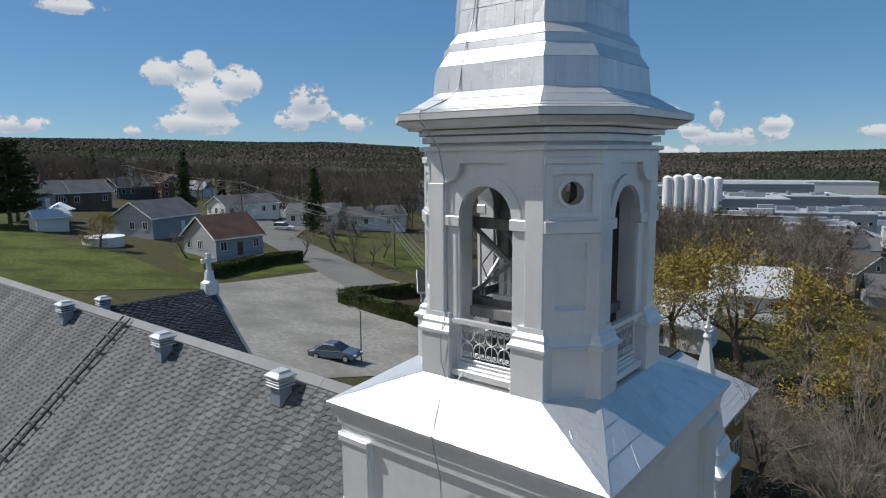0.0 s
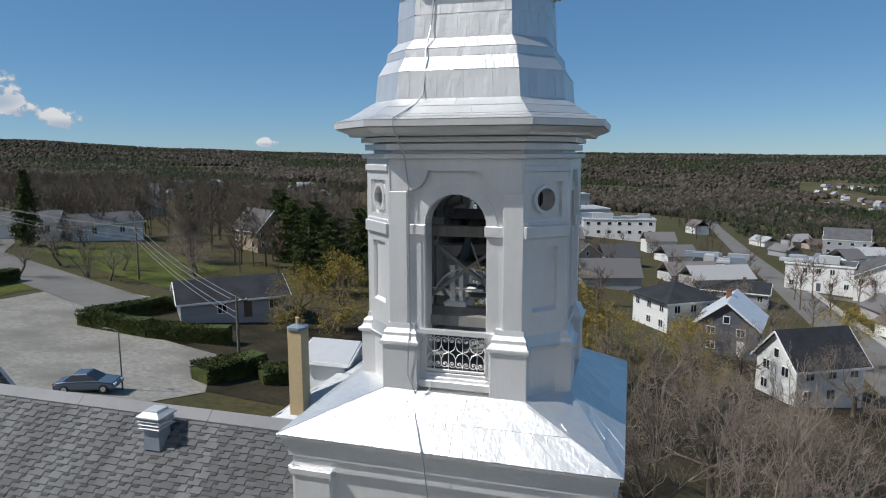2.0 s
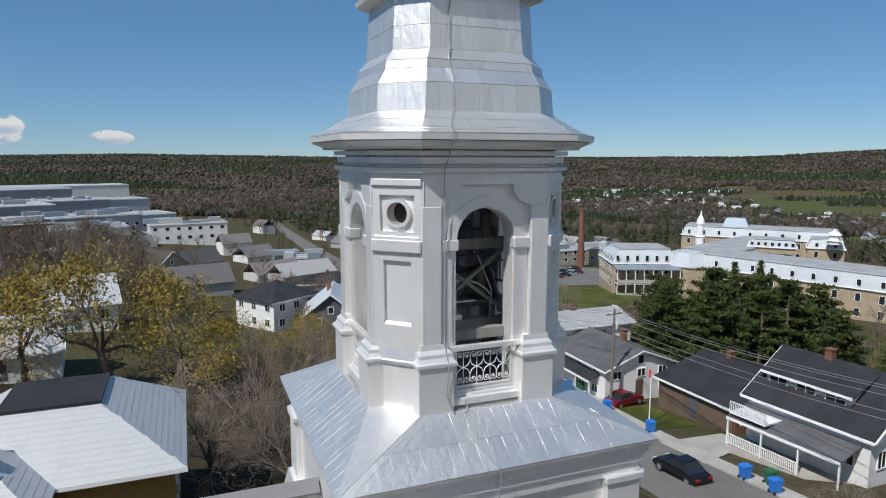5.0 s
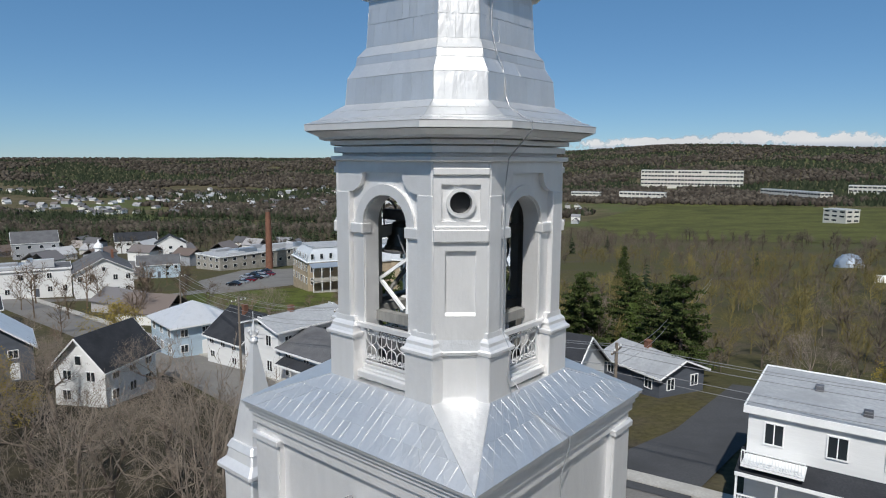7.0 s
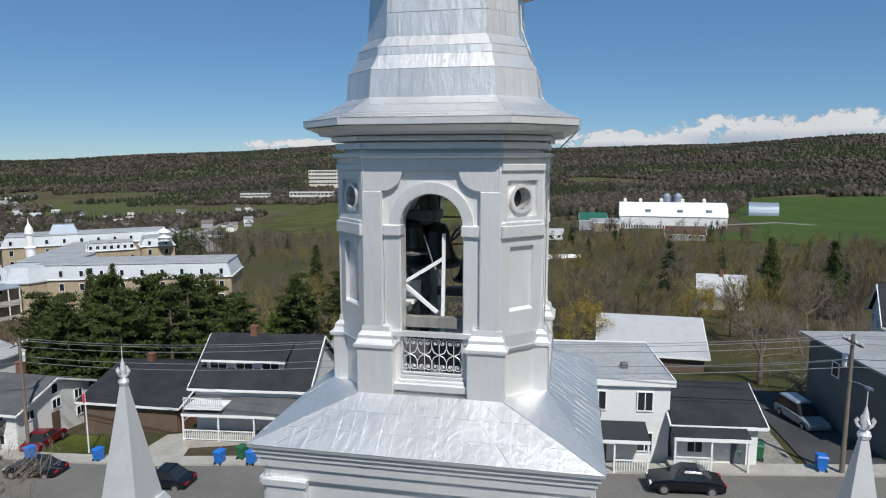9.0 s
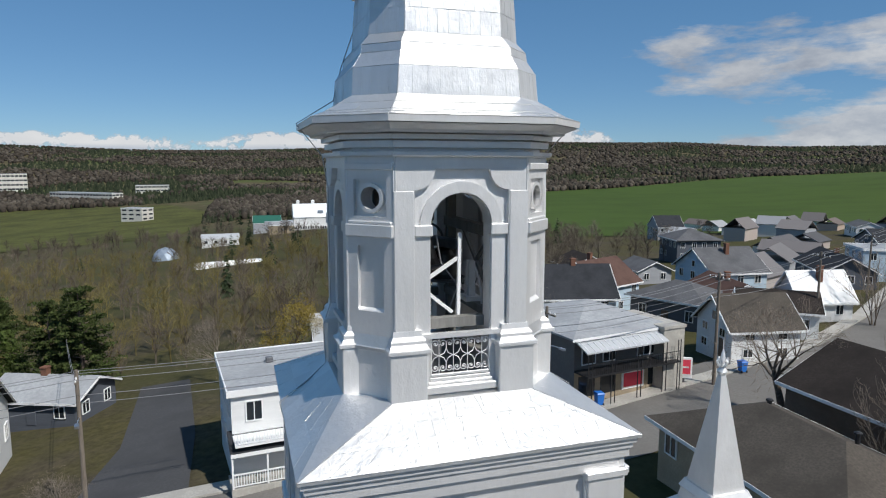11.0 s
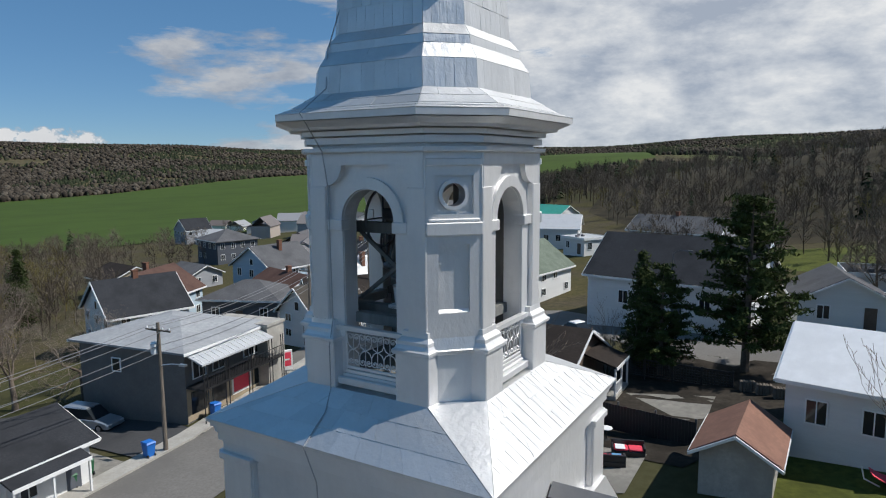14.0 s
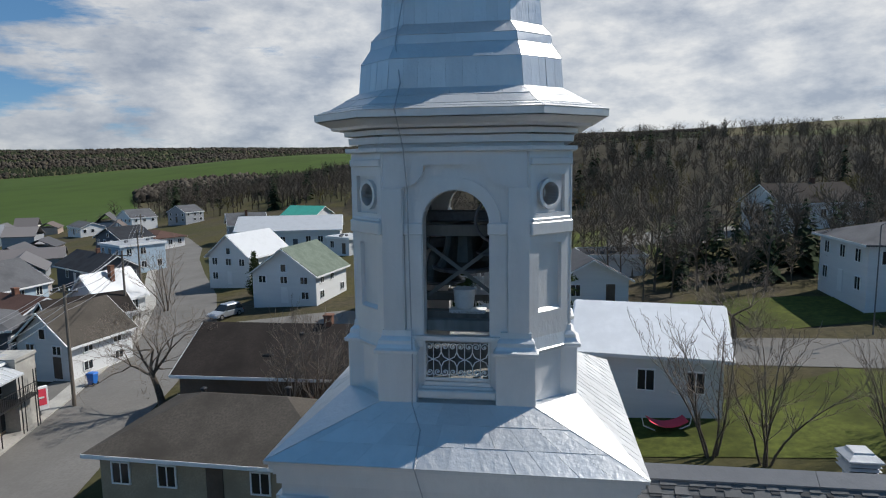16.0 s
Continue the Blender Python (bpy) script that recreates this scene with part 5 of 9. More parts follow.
house("house", 109.0, -65.1, 174, 9.0, 9, 3.2, "gable", 2, "w", TAN_WALL, BROWN_SHINGLE, 1, "beige bungalow with brown roof")
house("house", 50.0, -57.0, -129, 8.0, 7, 3.2, "gable", 1.6, "w", WHITE_WALL, BROWN_SHINGLE, 1, "low white house with brown roof")
house("house", -86.7, 49.8, 90, 8.4, 9, 3, "gable", 3, "w", GREY_WALL, RED_SHINGLE, 1, "white and grey bungalow with red-brown roof")
house("house", -110.4, 51.4, 109, 11.7, 9, 3.2, "gable", 2.6, "w", GREY_WALL, GREY_SHINGLE, 1, "grey bungalow with grey shingle roof")
house("house", -156.8, 56.5, 88, 12.0, 9, 3.4, "gable", 2.4, "w", BROWN_WALL, GREY_SHINGLE, 1, "brown house with grey roof")
house("house", -156.6, 48.9, 88, 8.0, 8, 3.2, "gable", 2.4, "w", GREY_WALL, GREY_SHINGLE, 1, "small grey bungalow on a slope")
house("house", -189.2, 85.4, 95, 13.8, 9, 3, "gable", 2.4, "w", DARK_WALL, GREY_SHINGLE, 1, "grey bungalow beside a lawn")
house("house", -185.3, 93.1, 93, 6.5, 8, 5, "gable", 1.8, "d", BRICK_RED, RED_SHINGLE, 2, "narrow red-brown two-storey house")
house("house", -132.7, 85.0, 90, 14.9, 8, 3, "gable", 2, "w", WHITE_WALL, GREY_SHINGLE, 1, "white and grey bungalow beside a lawn")
house("house", -118.9, 36.4, 87, 5.0, 4, 2.2, "gable", 1, "w", WHITE_WALL, WHITE_METAL, 0, "low white garden shed")
house("house", -115.2, 93.0, 34, 12.0, 8, 3, "gable", 1.8, "w", WHITE_WALL, GREY_SHINGLE, 1, "pale bungalow behind a tall spruce")
house("house", -107.0, 103.6, 62, 14.0, 8, 3, "gable", 1.8, "w", WHITE_WALL, GREY_SHINGLE, 1, "white bungalow among bare trees")
house("house", -44.9, 58.5, 42, 12.0, 9, 2.3, "gable", 1.7, "w", GREY_WALL, ASPHALT_SHINGLE_DARK, 1, "grey-roofed bungalow behind a hedge")
house("house", -76.0, 116.3, 63, 8.1, 10, 4.5, "gable", 4, "d", TAN_WALL, GREY_SHINGLE, 2, "beige gabled house among trees")
house("house", -21.5, 67.3, 7, 10.0, 8, 2.6, "gable", 2.8, "w", WHITE_WALL, WHITE_METAL, 1, "white house with pale metal roof behind trees")
house("house", 60.5, 20.6, -112, 8.7, 6.5, 2.4, "gable", 1.3, "w", DARK_WALL, GREY_FLAT, 1, "dark grey bungalow with pale roof and white windows")
house("house", 21.0, 64.8, -62, 6.0, 8, 4.2, "gable", 3, "d", WHITE_WALL, ASPHALT_SHINGLE_DARK, 2, "white gabled house with black roof")
house("house", 16.0, 84.5, -15, 7.6, 9, 4.0, "gable", 3.0, "d", DARK_WALL, SILVER, 2, "blue-grey gabled house with silver metal roof")
house("house", 9.4, 95.8, 33, 9.0, 9, 4.6, "hip", 2.4, "w", WHITE_WALL, ASPHALT_SHINGLE_DARK, 2, "white house with black hip roof")
house("house", -19.0, 95.0, 12, 10.0, 9, 3.4, "gable", 3.2, "w", WHITE_WALL, WHITE_METAL, 1, "white house with pale metal roof among trees")
house("house", 24.0, 134.0, -13, 12.0, 9, 2.4, "gable", 1.4, "w", GREY_WALL, ASPHALT_SHINGLE_DARK, 1, "low house with black roof beside the street")
house("house", 25.5, 178.0, -10, 12.0, 14, 3.6, "flat", 0, "w", GREY_WALL, ASPHALT_SHINGLE_DARK, 1, "low flat-roofed shop beside the street")
house("house", 95.0, 203.0, -25, 13.0, 9, 4.2, "gable", 2.6, "w", BLUE_WALL, GREY_SHINGLE, 2, "pale blue house with grey roof")
house("house", 148.0, 334.0, -23, 20.0, 12, 6.0, "gable", 4.0, "w", WHITE_WALL, ASPHALT_SHINGLE_DARK, 2, "large white house with black roof")
house("house", 146.0, 294.0, -26, 14.0, 10, 6.0, "gable", 4.0, "d", WHITE_WALL, ASPHALT_SHINGLE_DARK, 2, "white gabled house with black roof")
house("hall", 97.0, 322.0, -16, 18.0, 16, 7.0, "gable", 4.5, "w", GREY_WALL, GREY_SHINGLE, 2, "grey-roofed hall behind bare trees")
house("hall", 49.5, 174.0, -19, 15.0, 10, 6.6, "flat", 0, "w", WHITE_WALL, GREY_SHINGLE, 2, "white wing of the parish hall")
house("house", -9.9, 141.3, 45, 8.9, 9, 4.6, "gable", 3, "d", TAN_WALL, TAN_SHINGLE, 2, "beige gabled house among bare trees")
WORKS = [(-3.0, 282, 8, 30, 12, 7.2, WHITE_WALL, GREY_FLAT, 2, "white two-storey factory office with rows of windows"),
         (-36, 252, 12, 24, 14, 5.6, WHITE_WALL, GREY_FLAT, 1, "low white factory block with grey roof"),
         (-62, 268, 15, 24, 14, 5.0, BRICK_RED, ASPHALT_SHINGLE_DARK, 1, "low red-brown factory store"),
         (-46, 292, 24, 46, 22, 6.6, GREY_WALL, GREY_FLAT, 1, "grey flat-roofed factory block with roof plant"),
         (-82, 322, 24, 44, 26, 8.4, GREY_WALL, WHITE_METAL, 1, "grey factory block with pale sheet roof"),
         (-28, 330, 24, 34, 24, 7.6, PALE_WALL, GREY_FLAT, 1, "pale factory block with stepped roof"),
         (-72, 362, 24, 62, 24, 9.6, GREY_WALL, GREY_FLAT, 1, "wide grey factory hall"),
         (-130, 372, 24, 40, 30, 10.5, PALE_WALL, WHITE_METAL, 1, "pale factory hall beside white tanks"),
         (-52, 402, 24, 54, 24, 11.0, PALE_WALL, GREY_FLAT, 1, "pale factory hall with flat roof"),
         (-108, 430, 24, 80, 30, 12.5, GREY_WALL, GREY_FLAT, 1, "long grey factory hall"),
         (-96, 500, 20, 110, 26, 14.0, WHITE_WALL, WHITE_METAL, 1, "long white factory warehouse"),
         (-139.4, 674.9, 20, 110, 40, 10.5, WHITE_WALL, WHITE_METAL, 1, "long white-roofed factory hall")]
for x, y, yaw, w, d, h, wall, roofmat, storeys, label in WORKS:
    house("works", x, y, yaw, w, d, h, "flat", 0, "w", wall, roofmat, storeys, label)
house("works", -22, 260, 8, 11, 10, 3.4, "gable", 1.8, "d", WHITE_WALL, GREY_FLAT, 1, "small white gabled factory gatehouse")
house("works", 142.1, 217.8, 2, 42.3, 16, 5, "flat", 0, "w", STONE_WALL, GREY_FLAT, 2, "grey stone industrial building beside a smokestack")
house("chapel", 62.0, 166.0, -19, 13.0, 17, 6.3, "gable", 3.4, "d", WHITE_WALL, GREY_SHINGLE, 2, "white gabled parish hall with cupola")
house("school", 1314.4, 454.1, -68, 190.0, 30, 31, "flat", 0, "w", SCHOOL_WALL, GREY_FLAT, 4, "distant long white school on a hill")
house("school", 1044.0, 542.7, -73, 49.7, 20, 11, "flat", 0, "w", SCHOOL_WALL, GREY_FLAT, 2, "distant plain white school block")
house("school", 1021.9, 428.7, -78, 71.8, 20, 13, "flat", 0, "w", SCHOOL_WALL, GREY_FLAT, 2, "distant plain white school block")
house("school", 1099.6, 221.2, -129, 128.6, 20, 12, "flat", 0, "w", SCHOOL_WALL, GREY_FLAT, 2, "distant plain white school block")
house("school", 1216.9, 140.3, -91, 51.3, 20, 12, "flat", 0, "w", SCHOOL_WALL, GREY_FLAT, 2, "distant plain white school block")
house("school", 679.7, 95.1, -123, 24.0, 16, 12, "flat", 0, "w", SCHOOL_WALL, GREY_FLAT, 3, "distant white three-storey apartment block")
# houses along the street
house("house", 38.4, -2.0, -84, 12.3, 9, 6, "flat", 0, "w", WHITE_WALL, GREY_FLAT, 2, "white two-storey flat-roofed double house", top=6.75)
porch(33.1, -1.6, -84, 11.0, 2.2, 2.45, ASPHALT_SHINGLE_DARK, "white-railed front gallery with dark roof and upper balcony", 6, balcony=True)
house("house", 37.6, -11.2, -84, 5.2, 7, 3.1, "gable", 1.5, "w", WHITE_WALL, ASPHALT_SHINGLE_DARK, 1, "low white annex with black roof")
porch(33.6, -10.9, -84, 4.8, 2.0, 2.4, ASPHALT_SHINGLE_DARK, "small white porch with dark roof", 3)
house("house", 41.5, 51.2, 0, 9, 10, 3.6, "gable", 1.7, "d", WHITE_WALL, GREY_SHINGLE, 2, "long white house with low grey roof")
porch(36.4, 51.2, -90, 8, 1.6, 2.2, ASPHALT_SHINGLE_DARK, "narrow lean-to porch with dark roof", 4, ground_rail=False)
house("house", 42.5, 59.9, 0, 11, 7, 6.2, "gable", 1.0, "w", WHITE_WALL, GREY_FLAT, 2, "tall white house with low grey roof")
house("house", 41.5, 69.2, 0, 8, 8, 3.6, "gable", 3.0, "d", WHITE_WALL, ASPHALT_SHINGLE_DARK, 2, "white gabled house with black roof and brick chimney", chimney=True)
house("house", 40.5, 82.2, -8, 9, 9, 4.4, "hip", 2.6, "w", BLUE_WALL, SILVER, 2, "pale blue house with silver metal roof")
lowhouse = house("house", 48.2, 38.6, -88, 9.6, 13, 2.6, "gable", 1.9, "w", BROWN_WALL, ASPHALT_SHINGLE_DARK, 1, "low modern building with broad dark roof and brown walls")
dormered = house("house", 45.3, 25.9, -84, 10.0, 9.5, 4.0, "gable", 3.3, "w", WHITE_WALL, ASPHALT_SHINGLE_DARK, 1, "white two-storey house with black dormered roof")
porch(39.3, 25.6, -84, 9.5, 2.6, 2.5, GREY_SHINGLE, "covered front gallery with small upper balcony", 4, balcony=True)
house("house", 15.4, -24.4, 178, 13.0, 7.8, 3, "hip", 2.1, "w", TAN_WALL, TAN_SHINGLE, 1, "beige brick bungalow with tan shingle hip roof", top=6.45)
house("house", 16.9, -37.1, 181, 14.4, 9.6, 3, "gable", 2.3, "w", BROWN_WALL, BROWN_SHINGLE, 0, "house with wide dark-brown shingle roof and brick chimney", top=7.0, chimney=True)
porch(8.5, -38.6, -89, 3.6, 2.4, 2.3, BROWN_SHINGLE, "small white-railed end porch with dark roof", 3)
hall = house("hall", -8.45, -34.6, 172, 8.6, 8.2, 4, "gable", 2.05, "w", WHITE_WALL, HALL_ROOF, 1, "white building with ribbed white metal roof", top=9.85, chimney=False, door=False)
house("barn", 66.6, -10.7, -92, 10.6, 12, 3, "gable", 2.6, "w", BROWN_WALL, WHITE_METAL, 0, "old barn with patchy white metal roof", top=1.2)
house("house", 299, -52, -95, 17, 10, 2.6, "gable", 3.0, "w", GREY_WALL, RED_SHINGLE, 1, "low farmhouse with red-brown roof")
house("shed", 320, 11, -88, 17, 9, 3.2, "gable", 1.8, "w", WHITE_WALL, WHITE_METAL, 1, "white farm shed with shallow metal roof")
house("shed", 372, -21, -90, 14, 10, 4.6, "flat", 0, "w", TAN_WALL, GREY_FLAT, 1, "tan brick farm dairy beside a barn")
house("barn", 392, -14, -90, 16, 14, 5.5, "gable", 4.0, "w", GREY_WALL, DARK_GREEN_ROOF, 0, "farm building with dark green metal roof")


def build_farm():
    """Long white dairy barn under a gambrel roof, and a round-roofed machine shed."""
    x, y = 398, -60
    t = thing("barn", (x, y, ground_z(x, y) - 1.0), -92, "long white dairy barn with gambrel roof and cupolas", "barn")
    w, d, h = 60.0, 17.0, 8.6
    part("wall", boxes((-w / 2, w / 2, -d / 2, d / 2, -1, h)), WHITE_WALL, t)
    prof = [(-d / 2 - 0.5, h - 0.3), (-d / 2 + 2.4, h + 5.0), (0, h + 7.6), (d / 2 - 2.4, h + 5.0), (d / 2 + 0.5, h - 0.3)]
    part("roof", loft([[(u, q, z) for q, z in prof] for u in (-w / 2 - 0.4, w / 2 - 5.0, w / 2 + 0.3)]), HALL_ROOF, t, "pale ribbed metal gambrel roof")
    for i in range(40):
        u = -w / 2 + 1.2 + i * (w - 2.4) / 39
        window(t, Matrix.Translation((u, -d / 2 - 0.03, 1.4)), 0.9, 1.6, False)
    for i in range(6):
        window(t, Matrix.Rotation(radians(270), 4, "Z") @ Matrix.Translation((-6 + 2.4 * i, -w / 2 - 0.03, 2.0)), 1.1, 1.6, False)
    for u in (-27, -18, -6, 6, 18):
        part("cupola", loft([[(u + sx * q, sy * q, z) for sx, sy in ((-1, -1), (1, -1), (1, 1), (-1, 1))] for q, z in ((0.9, h + 7.2), (0.9, h + 9.0), (1.2, h + 9.1), (0.2, h + 9.9))]), TRIM_WHITE, t)
    for u in (-14, 4, 20):
        part("dormer", boxes((u - 1.6, u + 1.6, -d / 2 + 0.4, -d / 2 + 3.2, h + 2.2, h + 3.8), bevel=0.1), SLATE_METAL, t)
    for u in (6.5, 13.0):
        q = thing("silo", (x + 12, y - u + 8, ground_z(x, y)), 0, "galvanised grain silo behind the barn", "silo", "farm silos")
        bm = bmesh.new()
        lathe(bm, [(2.6, 0), (2.6, 18.2), (1.4, 19.6), (0.3, 20.2)], 16)
        part("shell", bm, SLATE_METAL, q)
    t = thing("machine_shed", (556, -153, ground_z(556, -153)), -100, "round-roofed metal machine shed in a field", "shed")
    ring = [(9.5 * math.cos(math.pi * i / 12), 10.5 * math.sin(math.pi * i / 12)) for i in range(13)]
    part("shell", loft([[(u, v, z) for v, z in ring] for u in (-11, 11)]), SLATE_METAL, t)
    part("door", boxes((-11.2, -11.0, -4, 4, 0, 6)), TRIM_WHITE, t)


build_farm()


def build_extras():
    """Street gallery of the shop, ribs of the metal-roofed hall, brick end of the low building."""
    w, d = 10.1, 11
    y = -d / 2
    bm = bmesh.new()
    vs = [bm.verts.new(p) for p in ((-w / 2 - 0.2, y - 1.9, 4.85), (w / 2 - 1.6, y - 1.9, 4.85), (w / 2 - 1.6, y - 0.3, 5.5), (-w / 2 - 0.2, y - 0.3, 5.5), (-w / 2 - 0.2, y - 1.9, 4.73), (w / 2 - 1.6, y - 1.9, 4.73), (w / 2 - 1.6, y - 0.3, 5.38), (-w / 2 - 0.2, y - 0.3, 5.38))]
    for f in ((0, 1, 2, 3), (7, 6, 5, 4), (0, 4, 5, 1), (1, 5, 6, 2), (2, 6, 7, 3), (3, 7, 4, 0)):
        bm.faces.new([vs[k] for k in f])
    canopy = part("canopy", bm, WHITE_METAL, shop, "pale ribbed metal canopy over the gallery")
    for k in range(14):
        u = -w / 2 + 0.1 + 0.6 * k
        rb = bmesh.new()
        tube(rb, [(u, y - 1.9, 4.865), (u, y - 0.3, 5.515)], 0.025, 4)
        part("rib", rb, TRIM_WHITE, canopy)
    part("gallery_floor", boxes((-w / 2, w / 2, y - 1.8, y - 0.02, 2.72, 2.86)), BLACK, shop, "black steel gallery floor")
    part("facing", boxes((-w / 2 + 0.02, w / 2 - 0.02, y - 0.06, y - 0.01, 0, 2.7)), TAN_WALL, shop, "cream brick shop front")
    for u0, u1 in ((-4.6, -2.9), (-2.3, -0.7), (0.9, 1.7), (3.0, 4.6)):
        part("shop_window", boxes((u0, u1, y - 0.09, y - 0.05, 0.5, 2.3), bevel=0.01), GLASS_DARK, shop)
    for u in (-3.6, -1.4, 2.4, 3.9):
        window(shop, Matrix.Translation((u, y - 0.03, 3.3)), 1.3, 1.4)
    window(shop, Matrix.Rotation(radians(270), 4, "Z") @ Matrix.Translation((-1.5, -w / 2 - 0.03, 3.4)), 0.8, 1.0, False)
    part("poster", boxes((0.0, 2.5, y - 0.12, y - 0.065, 0.5, 2.2)), TRIM_WHITE, shop, "white shop poster with red field")
    part("poster_field", boxes((0.2, 2.3, y - 0.135, y - 0.123, 0.7, 1.9)), RED_CLOTH, shop)
    for u in (-5.0, -4.6, -2.6, -2.2, 0.2, 0.6, 3.0, 3.4, 4.7, 5.0):
        part("post", boxes((u - 0.03, u + 0.03, y - 1.78, y - 1.72, 0, 4.75)), BLACK, shop)
    part("top_rail", boxes((-w / 2, w / 2, y - 1.77, y - 1.73, 3.72, 3.78)), BLACK, shop)
    for k in range(50):
        u = -w / 2 + 0.1 + 0.2 * k
        part("baluster", boxes((u - 0.012, u + 0.012, y - 1.765, y - 1.74, 2.86, 3.74)), BLACK, shop)
    part("parapet_block", boxes((w / 2 - 1.5, w / 2 + 0.9, y - 1.2, y + 5, 0, 5.6), (w / 2 - 1.6, w / 2 + 1.0, y - 1.3, y + 5.1, 5.6, 5.85)), CONCRETE, shop, "pale plastered stair block with flat top")
    dorm = part("dormer", loft([[(u, -3.3, 4.6), (u, -3.3, 5.98), (u, -0.1, 7.14), (u, -0.1, 4.6)] for u in (-4.5, 2.6)]), WHITE_WALL, dormered, "long white shed dormer with paired windows")
    part("dormer_roof", loft([[(u, -3.75, 5.86), (u, -3.75, 6.02), (u, 0.15, 7.44), (u, 0.15, 7.28)] for u in (-4.8, 2.9)]), ASPHALT_SHINGLE_DARK, dorm)
    part("dormer_fascia", boxes((-4.8, 2.9, -3.83, -3.76, 5.8, 6.0)), TRIM_WHITE, dorm)
    for u in (-3.4, -1.0, 1.4):
        window(dorm, Matrix.Translation((u, -3.33, 5.02)), 1.5, 0.72)
    # ribs of the hall's metal roof
    h = 9.85 - hall.matrix_basis.translation.z
    for s in (-1, 1):
        for k in range(31):
            u = -4.7 + 9.4 * k / 30
            rb = bmesh.new()
            over = 0.45
            tube(rb, [(u, s * (4.1 + over), h - 2.05 / 4.1 * over + 0.16), (u, 0, h + 2.05 + 0.19)], 0.014, 4)
            part("rib", rb, HALL_ROOF, hall)
    part("brick_end", boxes((4.78, 4.87, -6.3, 6.3, -0.5, 2.5)), BRICK_RED, lowhouse, "red brick end wall")


def tile_hip(t, w, d, h, rise, over, flat, tile=0.42):
    """Small lapped metal tiles over the four slopes of a hip roof, as one joined covering."""
    a, b = w / 2 + over, d / 2 + over
    ra, rb = (max(0.05, a - b), 0.05) if a > b else (0.05, max(0.05, b - a))
    ra, rb = max(ra, flat), max(rb, flat)
    lo = [Vector(p) for p in ((-a, -b, h + 0.1), (a, -b, h + 0.1), (a, b, h + 0.1), (-a, b, h + 0.1))]
    hi = [Vector(p) for p in ((-ra, -rb, h + rise), (ra, -rb, h + rise), (ra, rb, h + rise), (-ra, rb, h + rise))]
    verts, faces = [], []
    for i in range(4):
        p0, p1, q0, q1 = lo[i], lo[(i + 1) % 4], hi[i], hi[(i + 1) % 4]
        n = (p1 - p0).cross(q0 - p0).normalized()
        e = (p1 - p0).normalized()
        rows = max(2, int(((q0 + q1) / 2 - (p0 + p1) / 2).length / (tile * 0.8)))
        for j in range(rows):
            s0, s1 = p0.lerp(q0, j / rows), p1.lerp(q1, j / rows)
            u0, u1 = p0.lerp(q0, (j + 1.05) / rows), p1.lerp(q1, (j + 1.05) / rows)
            mid = (p0 + p1) / 2
            x0, x1 = (s0 - mid).dot(e), (s1 - mid).dot(e)
            y0, y1 = (u0 - mid).dot(e), (u1 - mid).dot(e)
            k = math.floor(x0 / tile) * tile + (tile / 2 if j % 2 else 0) - tile
            while k < x1:
                c0, c1 = max(k, x0), min(k + tile - 0.005, x1)
                g0, g1 = max(k, y0), min(k + tile - 0.005, y1)
                if c1 - c0 > 0.03 and g1 > g0 - 0.2:
                    g0, g1 = min(g0, g1), max(g0, g1)
                    B = len(verts)
                    for pt in (s0 + e * (c0 - x0) + n * 0.018, s0 + e * (c1 - x0) + n * 0.018, u0 + e * (g1 - y0) + n * 0.006, u0 + e * (g0 - y0) + n * 0.006, s0 + e * (c0 - x0) - n * 0.01, s0 + e * (c1 - x0) - n * 0.01):
                        verts.append(tuple(pt))
                    faces += [(B, B + 1, B + 2, B + 3), (B + 4, B + 5, B + 1, B), (B + 4, B, B + 3), (B + 5, B + 2, B + 1)]
                k += tile
    me = bpy.data.meshes.new("metal_tiles")
    me.from_pydata(verts, [], faces)
    me.materials.append(WHITE_METAL)
    ob = new("tile_covering", me)
    ob.parent = t
    tagged(ob, kind="stuff")


